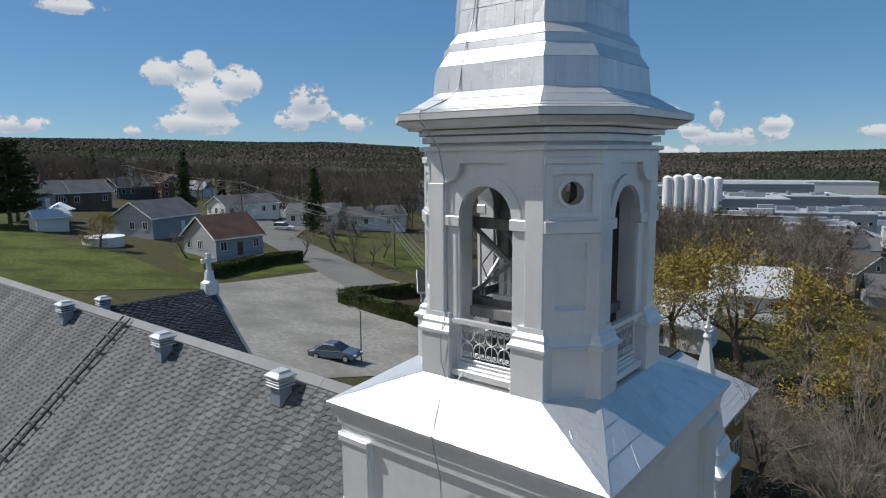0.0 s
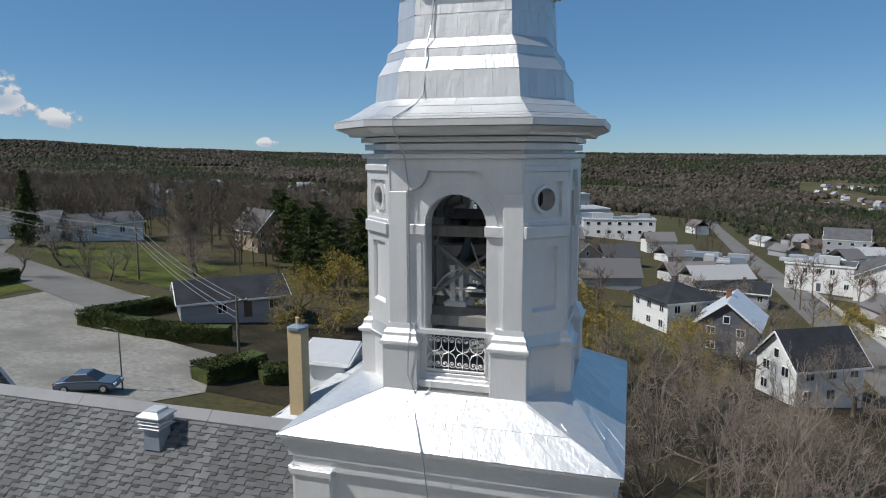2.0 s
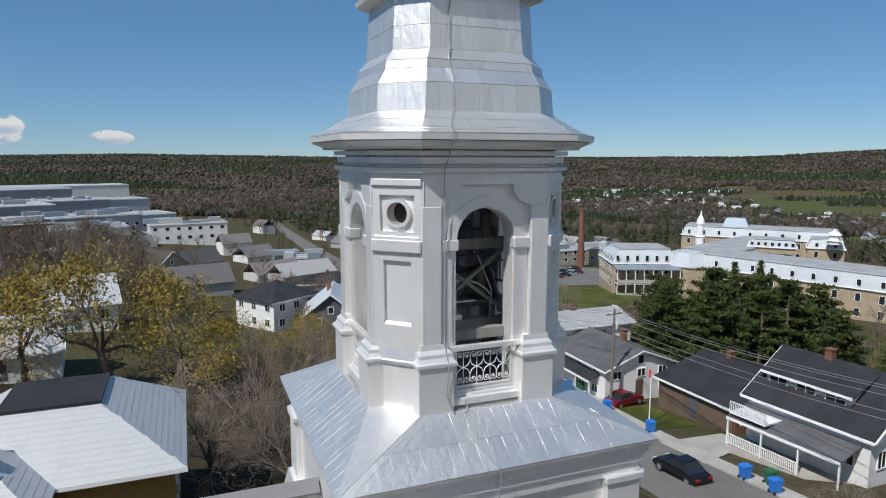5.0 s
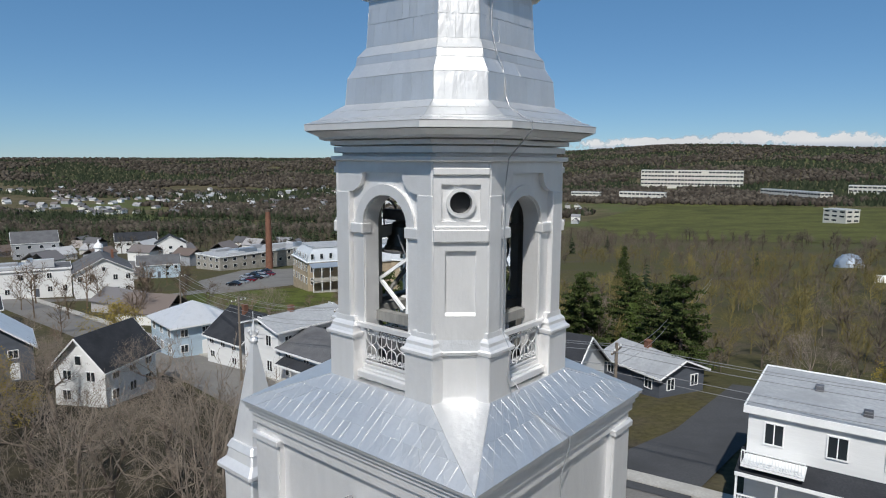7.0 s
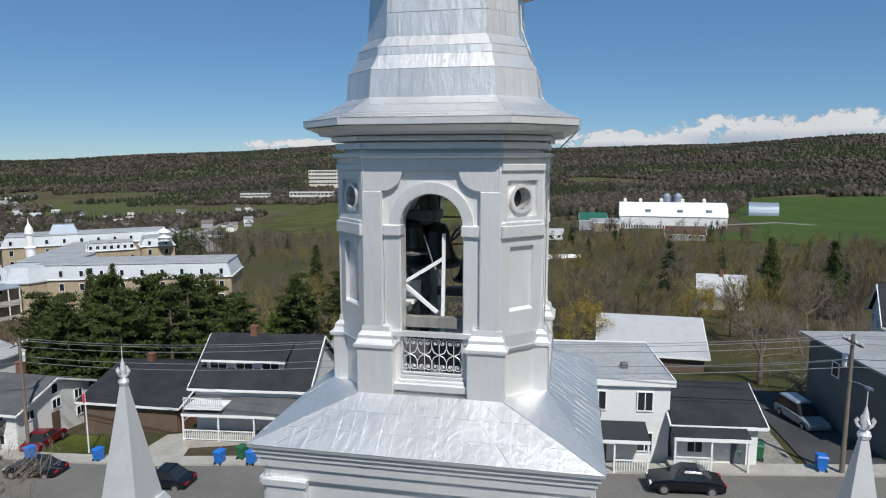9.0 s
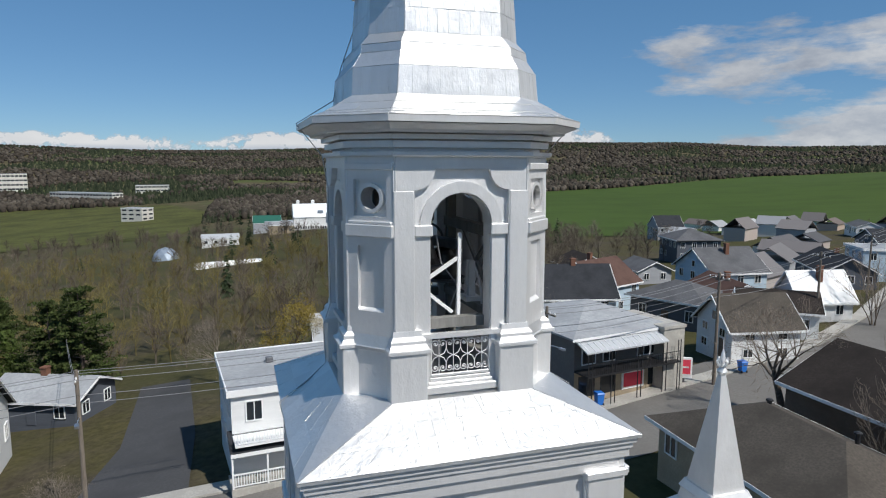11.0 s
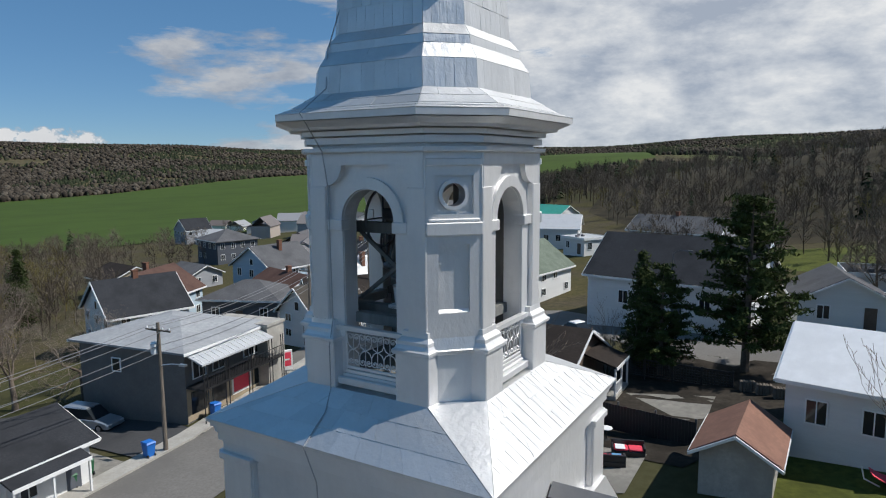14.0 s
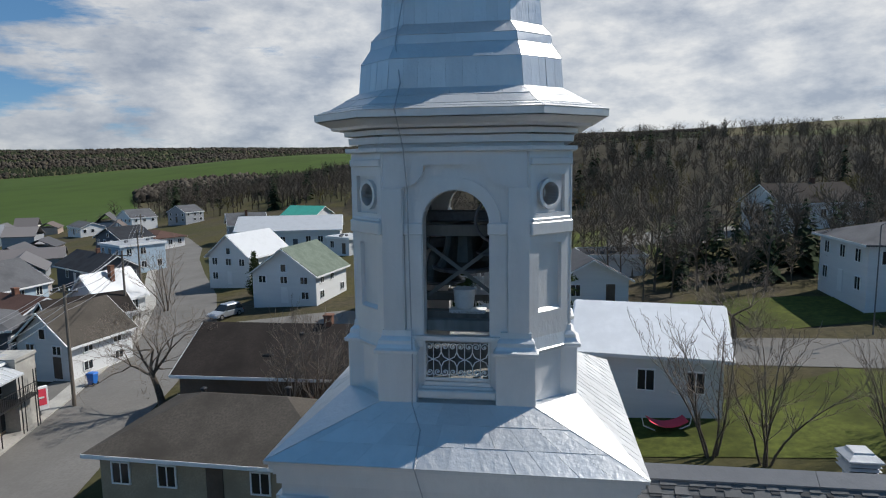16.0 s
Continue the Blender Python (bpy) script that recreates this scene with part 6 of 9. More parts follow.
def build_presbytery():
    t = house("presbytery", -10.4, 28.9, 0, 11.2, 10.2, 5, "hip", 2.75, "w", OCHRE_WALL, WHITE_METAL, 2, "ochre brick presbytery with pale metal hip roof and flat top", top=6.75, flat=2.1)
    base = t.matrix_basis.translation.z
    tile_hip(t, 11.2, 10.2, 6.75 - base, 2.75, 0.6, 2.1)
    part("roof_deck", boxes((-2.3, 2.3, -2.3, 2.3, 9.45 - base, 9.58 - base)), ASPHALT_SHINGLE_DARK, t, "dark tarred flat top")
    wing = house("wing", -13.4, 23.6, 0, 6.0, 5.4, 5, "hip", 2.4, "w", OCHRE_WALL, WHITE_METAL, 2, "low presbytery wing with pale metal hip roof", top=6.75)
    tile_hip(wing, 6.0, 5.4, 6.75 - wing.matrix_basis.translation.z, 2.4, 0.6, 0.0)
    house("dormer", -16.2, 28.6, 0, 2.6, 3.2, 2, "gable", 0.7, "w", WHITE_WALL, WHITE_METAL, 1, "white box dormer on the presbytery roof", top=8.7, chimney=False, door=False)
    c = thing("chimney", (-15.1, 21.5, ground_z(-15, 21.5)), 0, "tall cream plastered free-standing chimney", "chimney")
    hgt = 12.3 - ground_z(-15, 21.5)
    part("shaft", boxes((-0.42, 0.42, -0.42, 0.42, 0, hgt), bevel=0.02), CREAM, c)
    part("cap", loft([octagon(0.3, 0.5, hgt - 0.05), octagon(0.3, 0.5, hgt + 0.1), octagon(0.1, 0.15, hgt + 0.22)]), SLATE_METAL, c)
    bm = bmesh.new()
    lathe(bm, [(0.1, hgt + 0.2), (0.1, hgt + 0.55), (0.13, hgt + 0.57), (0.02, hgt + 0.62)], 10)
    part("flue", bm, CREAM, c)


build_presbytery()
build_extras()


def build_works():
    """Milk tanks and smokestack of the lower town."""
    for i in range(10):
        x, y = -100 + (i % 5) * 4.0 + (i // 5) * 1.6, 284 + (i // 5) * 8 + (i % 5) * 1.5
        z = ground_z(x, y)
        t = thing("storage_tank", (x, y, z), 0, "tall white cylindrical storage tank", "tank", "factory tanks")
        bm = bmesh.new()
        hh = 17.5 + (i * 7 % 5) * 0.4
        lathe(bm, [(2.1, 0), (2.1, hh), (1.0, hh + 0.7), (0.1, hh + 0.9)], 20)
        part("shell", bm, TRIM_WHITE, t)
    x, y = 139.5, 204.5
    z = ground_z(x, y)
    t = thing("smokestack", (x, y, z), 0, "tall red-brick smokestack with dark rim", "smokestack")
    bm = bmesh.new()
    lathe(bm, [(1.45, 0), (0.9, 2.0 - z)], 16)
    part("shaft", bm, BRICK_RED, t)
    bm = bmesh.new()
    lathe(bm, [(0.98, 1.2 - z), (1.06, 2.0 - z), (0.95, 2.1 - z)], 16)
    part("rim", bm, BROWN_WALL, t)
    t = thing("cupola", (64.0, 172.0, -7.6), -19, "white louvred cupola with rounded cap", "cupola")
    part("base", boxes((-1.3, 1.3, -1.3, 1.3, 0, 3.6)), TRIM_WHITE, t)
    bm = bmesh.new()
    lathe(bm, [(0.95, 3.6), (0.95, 5.6), (1.2, 5.7), (1.0, 6.4), (0.35, 7.0), (0.05, 7.9)], 12)
    part("lantern", bm, TRIM_WHITE, t)
    t = thing("storage_dome", (-62, 452, ground_z(-62, 452)), 0, "white domed store behind the factory", "dome")
    bm = bmesh.new()
    lathe(bm, [(6.5, 0), (6.5, 10), (5.8, 12), (4.0, 13.6), (0.2, 14.4)], 20)
    part("shell", bm, TRIM_WHITE, t)


build_works()


def build_convent():
    """A many-winged convent: tan brick walls, white mansards with rows of windows, grey decks."""
    ox, oy = 130.0, 115.0
    oz = ground_z(ox, oy)
    t = thing("convent", (ox, oy, oz), 0, "large tan-brick convent with white mansard roofs and turrets", "convent")
    back = Matrix.Translation((-ox, -oy, -oz))

    def wing(x, y, yaw, w, d, low, eave, crown, slope=1.1, pitch=4.4, brick_windows=1):
        m = back @ pose(x, y, 0, 0, 0, yaw)
        wall = part("wing_wall", boxes((-w / 2, w / 2, -d / 2, d / 2, low, eave), m=m), TAN_WALL, t)
        part("eave_band", boxes((-w / 2 - 0.4, w / 2 + 0.4, -d / 2 - 0.4, d / 2 + 0.4, eave, eave + 0.25), m=m), TRIM_WHITE, t)
        ring = [[m @ Vector((sx * (w / 2 - g), sy * (d / 2 - g), z)) for sx, sy in ((-1, -1), (1, -1), (1, 1), (-1, 1))] for g, z in ((-0.1, eave + 0.25), (0.35 * slope, eave + 0.45 * (crown - eave)), (slope, crown - 0.25), (slope - 0.25, crown - 0.2), (slope - 0.25, crown))]
        roof = part("mansard_roof", loft(ring), PALE_WALL, t, "white sheet-metal mansard roof")
        part("roof_deck", boxes((-w / 2 + slope, w / 2 - slope, -d / 2 + slope, d / 2 - slope, crown, crown + 0.08), m=m), GREY_FLAT, t)
        for side, length, dist in ((0, w, d / 2), (3, d, w / 2)):
            n = max(2, int(length / pitch))
            for i in range(n):
                u = (i + 0.5) * length / n - length / 2
                turn = m @ Matrix.Rotation(radians(90 * side), 4, "Z")
                window(roof, turn @ Matrix.Translation((u, -dist - 0.06, eave + 0.22 * (crown - eave))), 0.8, 0.38 * (crown - eave), False)
                for k in range(brick_windows):
                    window(wall, turn @ Matrix.Translation((u, -dist - 0.03, eave - 2.6 - 3.3 * k)), 1.0, 1.7, False)
    wing(133.0, 103.5, -72, 46, 14, -17.0, -6.4, -2.8, brick_windows=2)
    wing(112.5, 136.0, -23, 18, 16, -17.5, -6.2, -2.4, 2.4, 2.4, 2)
    wing(178.0, 155.5, -50, 48, 14, -24.0, -5.0, -1.6, brick_windows=2)
    wing(150.0, 137.0, 22, 42, 16, -21.0, -6.5, -3.6, brick_windows=1)
    wing(152.0, 127.0, -50, 12, 6, -5.0, -3.4, -0.9, 0.5, 1.6, 0)
    wing(186.0, 137.0, -50, 10, 20, -24.0, -6.0, -3.0, brick_windows=1)
    def bay(x, y, r, low, eave, crown):
        bm = bmesh.new()
        lathe(bm, [(r, low), (r, eave)], 8, (x - ox, y - oy, -oz))
        part("bay_wall", bm, TAN_WALL, t)
        bm = bmesh.new()
        lathe(bm, [(r + 0.4, eave), (r + 0.4, eave + 0.3), (r - 0.4, eave + 1.6), (r - 1.4, crown), (0.2, crown + 0.3)], 8, (x - ox, y - oy, -oz))
        part("bay_roof", bm, PALE_WALL, t)
    bay(121.0, 125.5, 6.0, -17.0, -6.6, -3.0)
    # two-level gallery before the left block
    m = back @ pose(108.0, 126.6, 0, 0, 0, -23)
    part("gallery_roof", loft([[m @ Vector(p) for p in ((-8.4, -1.6, -7.2), (8.4, -1.6, -7.2), (8.4, 1.6, -6.5), (-8.4, 1.6, -6.5))], [m @ Vector(p) for p in ((-8.4, -1.6, -7.0), (8.4, -1.6, -7.0), (8.4, 1.6, -6.3), (-8.4, 1.6, -6.3))]]), SLATE_METAL, t)
    for z in (-14.3, -10.8):
        part("gallery_floor", boxes((-8.2, 8.2, -1.5, 1.6, z - 0.25, z), m=m), CONCRETE, t)
        part("gallery_rail", boxes((-8.2, 8.2, -1.5, -1.42, z + 0.2, z + 1.0), m=m), CONCRETE, t)
    for i in range(8):
        u = -8.1 + i * 16.2 / 7
        part("gallery_post", boxes((u - 0.1, u + 0.1, -1.5, -1.3, -17.0, -7.1), m=m), TRIM_WHITE, t)
    # slim spire and domed lantern
    for x, y, r, low, top in ((138.5, 141.0, 0.9, -4.0, 6.4), (177.5, 127.5, 1.5, -4.0, 0.6)):
        bm = bmesh.new()
        hh = top - low
        lathe(bm, [(r * 1.3, 0), (r * 1.3, 0.22 * hh), (r * 1.6, 0.24 * hh), (r, 0.28 * hh), (r, 0.58 * hh), (r * 1.35, 0.6 * hh), (r * 1.05, 0.74 * hh), (0.3 * r, 0.86 * hh), (0.04, hh)], 12, (x - ox, y - oy, low - oz))
        part("turret", bm, TRIM_WHITE, t, "white louvred turret with a rounded cap")
    m = back @ pose(172.0, 160.0, 0, 0, 0, -50)
    part("roof_hood", loft([[m @ Vector((sx * q, sy * q * 0.7, z)) for sx, sy in ((-1, -1), (1, -1), (1, 1), (-1, 1))] for q, z in ((4.2, -1.6), (3.0, 1.2), (2.9, 1.3))]), SLATE_METAL, t)


build_convent()


def build_lower_town():
    """The lower town: many small houses, too far off to count."""
    rng = random.Random(11)
    walls, roofs, lights = bmesh.new(), bmesh.new(), bmesh.new()
    spots = []
    for _ in range(150):
        a, r = radians(rng.uniform(52, 108)), rng.uniform(120, 420)
        spots.append((r * math.cos(a), r * math.sin(a)))
    for _ in range(240):
        a, r = radians(rng.uniform(42, 76)), rng.uniform(900, 1500)
        spots.append((r * math.cos(a), r * math.sin(a)))
    for _ in range(60):
        a, r = radians(rng.uniform(28, 48)), rng.uniform(500, 1000)
        spots.append((r * math.cos(a), r * math.sin(a)))
    for _ in range(40):
        a, r = radians(rng.uniform(112, 160)), rng.uniform(220, 560)
        spots.append((r * math.cos(a), r * math.sin(a)))
    for _ in range(36):
        a, r = radians(rng.uniform(-58, -38)), rng.uniform(110, 330)
        spots.append((r * math.cos(a), r * math.sin(a)))
    kept = []
    for x, y in spots:
        if any(math.hypot(x - p, y - q) < 15 for p, q in kept) or (90 < x < 215 and 80 < y < 235) or math.hypot(x - 62, y - 172) < 20 or (-140 < x < 30 and 250 < y < 480) or (58 < x < 112 and 100 < y < 182) or (abs(x - 45 - (y + 60) * -0.62) < 9 and y < 0) or (y > 60 and abs(x - 34 - (y - 90) * 0.07) < 12) or (95 < x < 205 and 60 < y < 200):
            continue
        kept.append((x, y))
        z = ground_z(x, y)
        w, d, h, rise = rng.uniform(8, 13), rng.uniform(7, 9), rng.choice((2.8, 3, 5)), rng.uniform(1.8, 3.4)
        m = pose(x, y, z - 0.3, 0, 0, rng.choice((20, 30, 110, 120)) + rng.uniform(-8, 8))
        add_box(walls if rng.random() < 0.72 else lights, -w / 2, w / 2, -d / 2, d / 2, -0.6, h, m=m)
        rb = gable_roof(w, d, h, rise, "w", 0.35)
        bmesh.ops.transform(rb, matrix=m, verts=rb.verts[:])
        me = bpy.data.meshes.new("tmp")
        rb.to_mesh(me)
        rb.free()
        roofs.from_mesh(me)
        bpy.data.meshes.remove(me)
    t = thing("town_houses", label="many small white and grey houses of the lower town", category="houses", kind="stuff")
    m, nt, p = nodes_of("mixed_roofs")
    g = nt.nodes.new("ShaderNodeNewGeometry")
    nt.links.new(ramp(nt, g.outputs["Random Per Island"], [(0, (0.06, 0.06, 0.065)), (0.3, (0.16, 0.15, 0.15)), (0.55, (0.12, 0.09, 0.075)), (0.75, (0.45, 0.46, 0.47)), (1, (0.2, 0.2, 0.21))]), p.inputs["Base Color"])
    p.inputs["Roughness"].default_value = 0.8
    m2, nt, p = nodes_of("mixed_walls")
    g = nt.nodes.new("ShaderNodeNewGeometry")
    nt.links.new(ramp(nt, g.outputs["Random Per Island"], [(0, (0.75, 0.75, 0.74)), (0.55, (0.7, 0.68, 0.62)), (0.8, (0.4, 0.42, 0.45)), (1, (0.45, 0.35, 0.28))]), p.inputs["Base Color"])
    part("walls", walls, m2, t, kind="stuff")
    part("outer_walls", lights, GREY_WALL, t, kind="stuff")
    part("roofs", roofs, m, t, kind="stuff")


build_lower_town()


# ---- vehicles, bins, poles ----
def car(x, y, yaw, paint, label, length=4.5, height=1.45, van=False):
    z = ground_z(x, y) + 0.08
    t = thing("car", (x, y, z), yaw, label, "car", "parked cars")
    L, hw = length / 2, 0.88
    body = [(-L, 0.35), (-L + 0.05, 0.75), (-L * 0.62, 0.9), (L * 0.42, 0.92), (L * 0.93, 0.74), (L, 0.5), (L - 0.05, 0.28), (-L + 0.1, 0.24)]
    bm = bmesh.new()
    rings = []
    for v, k in ((-hw, 0.95), (-hw * 0.93, 1.0), (hw * 0.93, 1.0), (hw, 0.95)):
        rings.append([bm.verts.new((u * (1 if abs(v) < hw else 0.97), v, 0.24 + (q - 0.24) * k)) for u, q in body])
    for a, b in zip(rings, rings[1:]):
        for i in range(len(body)):
            bm.faces.new((a[i], a[(i + 1) % len(body)], b[(i + 1) % len(body)], b[i]))
    bm.faces.new(rings[0][::-1])
    bm.faces.new(rings[-1])
    bmesh.ops.recalc_face_normals(bm, faces=bm.faces[:])
    bmesh.ops.bevel(bm, geom=bm.edges[:], offset=0.075, segments=2, affect="EDGES")
    part("body", bm, paint, t)
    r0, r1 = (-L * 0.92, -L * 0.8) if van else (-L * 0.7, -L * 0.36)
    cab = [[(r0, -0.82, 0.86), (L * 0.46, -0.82, 0.88), (L * 0.46, 0.82, 0.88), (r0, 0.82, 0.86)], [(r1, -0.66, height - 0.06), (L * 0.1, -0.66, height - 0.06), (L * 0.1, 0.66, height - 0.06), (r1, 0.66, height - 0.06)]]
    part("cabin_glass", loft(cab), GLASS_DARK, t)
    top = [[(r1 - 0.06, -0.69, height - 0.1), (L * 0.12, -0.69, height - 0.1), (L * 0.12, 0.69, height - 0.1), (r1 - 0.06, 0.69, height - 0.1)], [(r1 + 0.06, -0.6, height), (L * 0.06, -0.6, height), (L * 0.06, 0.6, height), (r1 + 0.06, 0.6, height)]]
    part("roof", loft(top), paint, t)
    for u in (-L * 0.62, L * 0.62):
        for v in (-hw + 0.06, hw - 0.06):
            wheel = bmesh.new()
            tube(wheel, [(u, v - 0.1, 0.31), (u, v + 0.1, 0.31)], 0.32, 16)
            wo = part("wheel", wheel, RUBBER, t)
            rim = bmesh.new()
            sgn = 1 if v > 0 else -1
            tube(rim, [(u, v + sgn * 0.08, 0.31), (u, v + sgn * 0.112, 0.31)], 0.2, 12)
            part("rim", rim, CHROME, wo)
    for v in (-0.62, 0.62):
        part("headlight", boxes((L * 0.9, L * 0.985, v - 0.18, v + 0.18, 0.55, 0.68)), LAMP_CLEAR, t)
        part("tail_light", boxes((-L * 1.0, -L * 0.96, v - 0.2, v + 0.2, 0.6, 0.74)), LAMP_RED, t)
    return t


PAINT_BLACK = plain("black_car_paint", (0.012, 0.014, 0.018), 0.2, 0.3)
PAINT_SILVER = plain("silver_car_paint", (0.45, 0.48, 0.52), 0.3, 0.6)
PAINT_GREY = plain("blue_grey_car_paint", (0.13, 0.17, 0.22), 0.25, 0.5)
PAINT_RED = plain("dark_red_car_paint", (0.16, 0.01, 0.02), 0.25, 0.2)
PAINT_WHITE = plain("white_car_paint", (0.75, 0.75, 0.76), 0.3)
car(30.3, -9.0, 94, PAINT_BLACK, "black sedan parked by the kerb")
car(44.2, -20.0, 195, PAINT_SILVER, "silver minivan on a dark drive", 4.9, 1.75, True)
car(31.8, 39.4, 96, PAINT_BLACK, "black sedan parked along the street")
car(38.4, 44.8, 10, PAINT_RED, "dark red car beside a white house", 4.4, 1.5)
car(29.6, 26.5, 94, PAINT_BLACK, "black hatchback at the roadside", 4.3, 1.5)
car(-37.0, 28.6, 20, PAINT_GREY, "silver grey car on the gravel car park", 4.6)
car(-110, 79.5, 30, PAINT_WHITE, "white utility car on a drive", 4.6, 1.7, True)
car(-140, 74, 20, PAINT_WHITE, "white car on a lawn-side drive", 4.6, 1.5)
car(36.8, -64.5, 70, PAINT_SILVER, "grey car at a street corner", 4.5, 1.6, True)
car(15.6, -53.0, 150, PAINT_WHITE, "white car in a back yard", 4.4, 1.5)
for k in range(6):
    car(96 + k * 5.2, 160 + k * 4.0, 120, (PAINT_BLACK, PAINT_SILVER, PAINT_RED)[k % 3], "car parked in the lower car park")
for k in range(4):
    car(112 + k * 5.5, 178 + k * 4.5, 120, (PAINT_SILVER, PAINT_BLACK)[k % 2], "car parked in the lower car park")


def wheelie_bin(x, y, yaw, material, label):
    t = thing("wheelie_bin", (x, y, ground_z(x, y) + 0.15), yaw, label, "wheelie bin", "wheelie bins")
    part("body", loft([[(-0.24, -0.28, 0.08), (0.24, -0.28, 0.08), (0.24, 0.28, 0.08), (-0.24, 0.28, 0.08)], [(-0.31, -0.38, 1.0), (0.31, -0.38, 1.0), (0.31, 0.38, 1.0), (-0.31, 0.38, 1.0)]]), material, t)
    part("lid", loft([[(-0.34, -0.42, 1.0), (0.34, -0.42, 1.0), (0.34, 0.42, 1.0), (-0.34, 0.42, 1.0)], [(-0.32, -0.4, 1.07), (0.32, -0.4, 1.07), (0.28, 0.34, 1.12), (-0.28, 0.34, 1.12)]]), material, t)
    for u in (-0.25, 0.25):
        bm = bmesh.new()
        tube(bm, [(u - 0.04, 0.3, 0.12), (u + 0.04, 0.3, 0.12)], 0.12, 10)
        part("wheel", bm, RUBBER, t)


for x, y in ((33.6, 24.4), (33.4, 21.6), (32.6, -3.0), (33.9, -17.9), (35.3, 50.8), (34.1, 45.8), (35.0, 43.0), (34.6, 36.0), (35.4, -24.8), (37.8, -41.3), (78, -112)):
    wheelie_bin(x, y, 85, BLUE_BIN, "blue plastic wheelie bin by the kerb")
for x, y in ((36.4, 50.0), (34.5, 23.0), (35.6, -14.6), (34.6, -12.9)):
    wheelie_bin(x, y, 80, GREEN_BIN, "green plastic wheelie bin beside a house")


def utility_pole(x, y, top, arms=True, lamp=False, box=False, yaw=0.0):
    z = ground_z(x, y)
    t = thing("utility_pole", (x, y, z), yaw, "weathered wooden utility pole with crossarm", "utility pole", "utility poles")
    bm = bmesh.new()
    tube(bm, [(0, 0, -0.3), (0, 0, top - z)], 0.16, 10, 0.11)
    part("pole", bm, WOOD_POLE, t)
    if arms:
        part("crossarm", boxes((-1.1, 1.1, -0.05, 0.05, top - z - 0.6, top - z - 0.48)), WOOD_POLE, t)
        for u in (-1.0, -0.4, 0.4, 1.0):
            bm = bmesh.new()
            lathe(bm, [(0.04, 0), (0.06, 0.06), (0.03, 0.16)], 8, (u, 0, top - z - 0.48))
            part("insulator", bm, TRIM_WHITE, t)
    if box:
        bm = bmesh.new()
        lathe(bm, [(0.22, 0), (0.24, 0.05), (0.24, 0.75), (0.12, 0.85)], 12, (0.35, 0.1, top - z - 2.2))
        part("transformer", bm, TRIM_WHITE, t)
    if lamp:
        bm = bmesh.new()
        tube(bm, [(0, 0, top - z - 3.0), (-1.0, 0, top - z - 2.8), (-1.8, 0, top - z - 2.75)], 0.035, 6)
        add_box(bm, -2.3, -1.75, -0.12, 0.12, top - z - 2.84, top - z - 2.7)
        part("lamp_arm", bm, CHROME, t)


POLES = [(46, 96, 2.5), (34.2, 60, 5.6), (36.9, 45, 6.4), (33.4, 12.4, 9.2), (33.6, -19.0, 11.0), (36.0, -36.6, 12.3), (46.6, -59.5, 11.8), (62, -86, 11.5), (86, -124, 11.0)]
for k, (x, y, top) in enumerate(POLES):
    utility_pole(x, y, top, lamp=k in (3, 4), box=k in (2, 4), yaw=8)
WEST_POLES = [(-190, 84, 19.5), (-126, 80, 16.0), (-68, 69.5, 11.3), (-33, 42.3, 8.6)]
for x, y, top in WEST_POLES:
    utility_pole(x, y, top, yaw=60)
for x, y, h, lab in ((36.6, 38.6, 5.5, "white flagpole on a lawn"), (-35.2, 30, 4.6, "slim dark lamp post in the car park"), (5.3, -45, 9.5, "tall grey street lamp beside a dark building"), (-27, -44, 8.5, "grey street lamp by the road")):
    z = ground_z(x, y)
    t = thing("lamp_post", (x, y, z), 0, lab, "lamp post")
    bm = bmesh.new()
    tube(bm, [(0, 0, -0.2), (0, 0, h)], 0.06, 8, 0.045)
    part("post", bm, TRIM_WHITE if "flag" in lab else IRON, t)
    if "lamp" in lab:
        bm = bmesh.new()
        tube(bm, [(0, 0, h), (-0.5, 0, h + 0.25), (-1.1, 0, h + 0.25)], 0.03, 6)
        add_box(bm, -1.45, -1.0, -0.1, 0.1, h + 0.2, h + 0.3)
        part("lantern", bm, IRON, t)
    else:
        part("flag", boxes((-0.25, 0.0, -0.03, 0.03, h - 0.9, h - 0.1)), RED_CLOTH, t, "limp red and white flag")


def wires(line, drops, sag, radius=0.02):
    for du, dz in drops:
        t = thing("overhead_wire", label="thin dark overhead wire between poles", category="wire", group="overhead wires")
        bm = bmesh.new()
        pts = []
        for (x0, y0, z0), (x1, y1, z1) in zip(line, line[1:]):
            for i in range(12):
                s = i / 12
                pts.append((x0 + (x1 - x0) * s + du, y0 + (y1 - y0) * s, z0 + (z1 - z0) * s + dz - sag * 4 * s * (1 - s)))
        pts.append((line[-1][0] + du, line[-1][1], line[-1][2] + dz))
        tube(bm, pts, radius, 4)
        part("wire_run", bm, WIRE, t)


wires(POLES, [(-1.0, -0.35), (0.4, -0.35), (1.0, -0.35), (0, -1.6), (0, -2.1)], 0.55, 0.022)
wires([(p, q, r) for p, q, r in WEST_POLES], [(-0.6, -0.3), (0.6, -0.3), (0, -1.6), (0, -2.2)], 0.8, 0.03)
wires([(33.4, 12.4, 7.6), (64, 20, 3.5), (110, 30, 0)], [(0, 0), (0, 0.8)], 0.6)
wires([(36.0, -36.6, 10.8), (45, -25, 6.6)], [(0, 0)], 0.3)
wires([(33.6, -19.0, 9.4), (38.4, -6, 6.7)], [(0, 0)], 0.3)


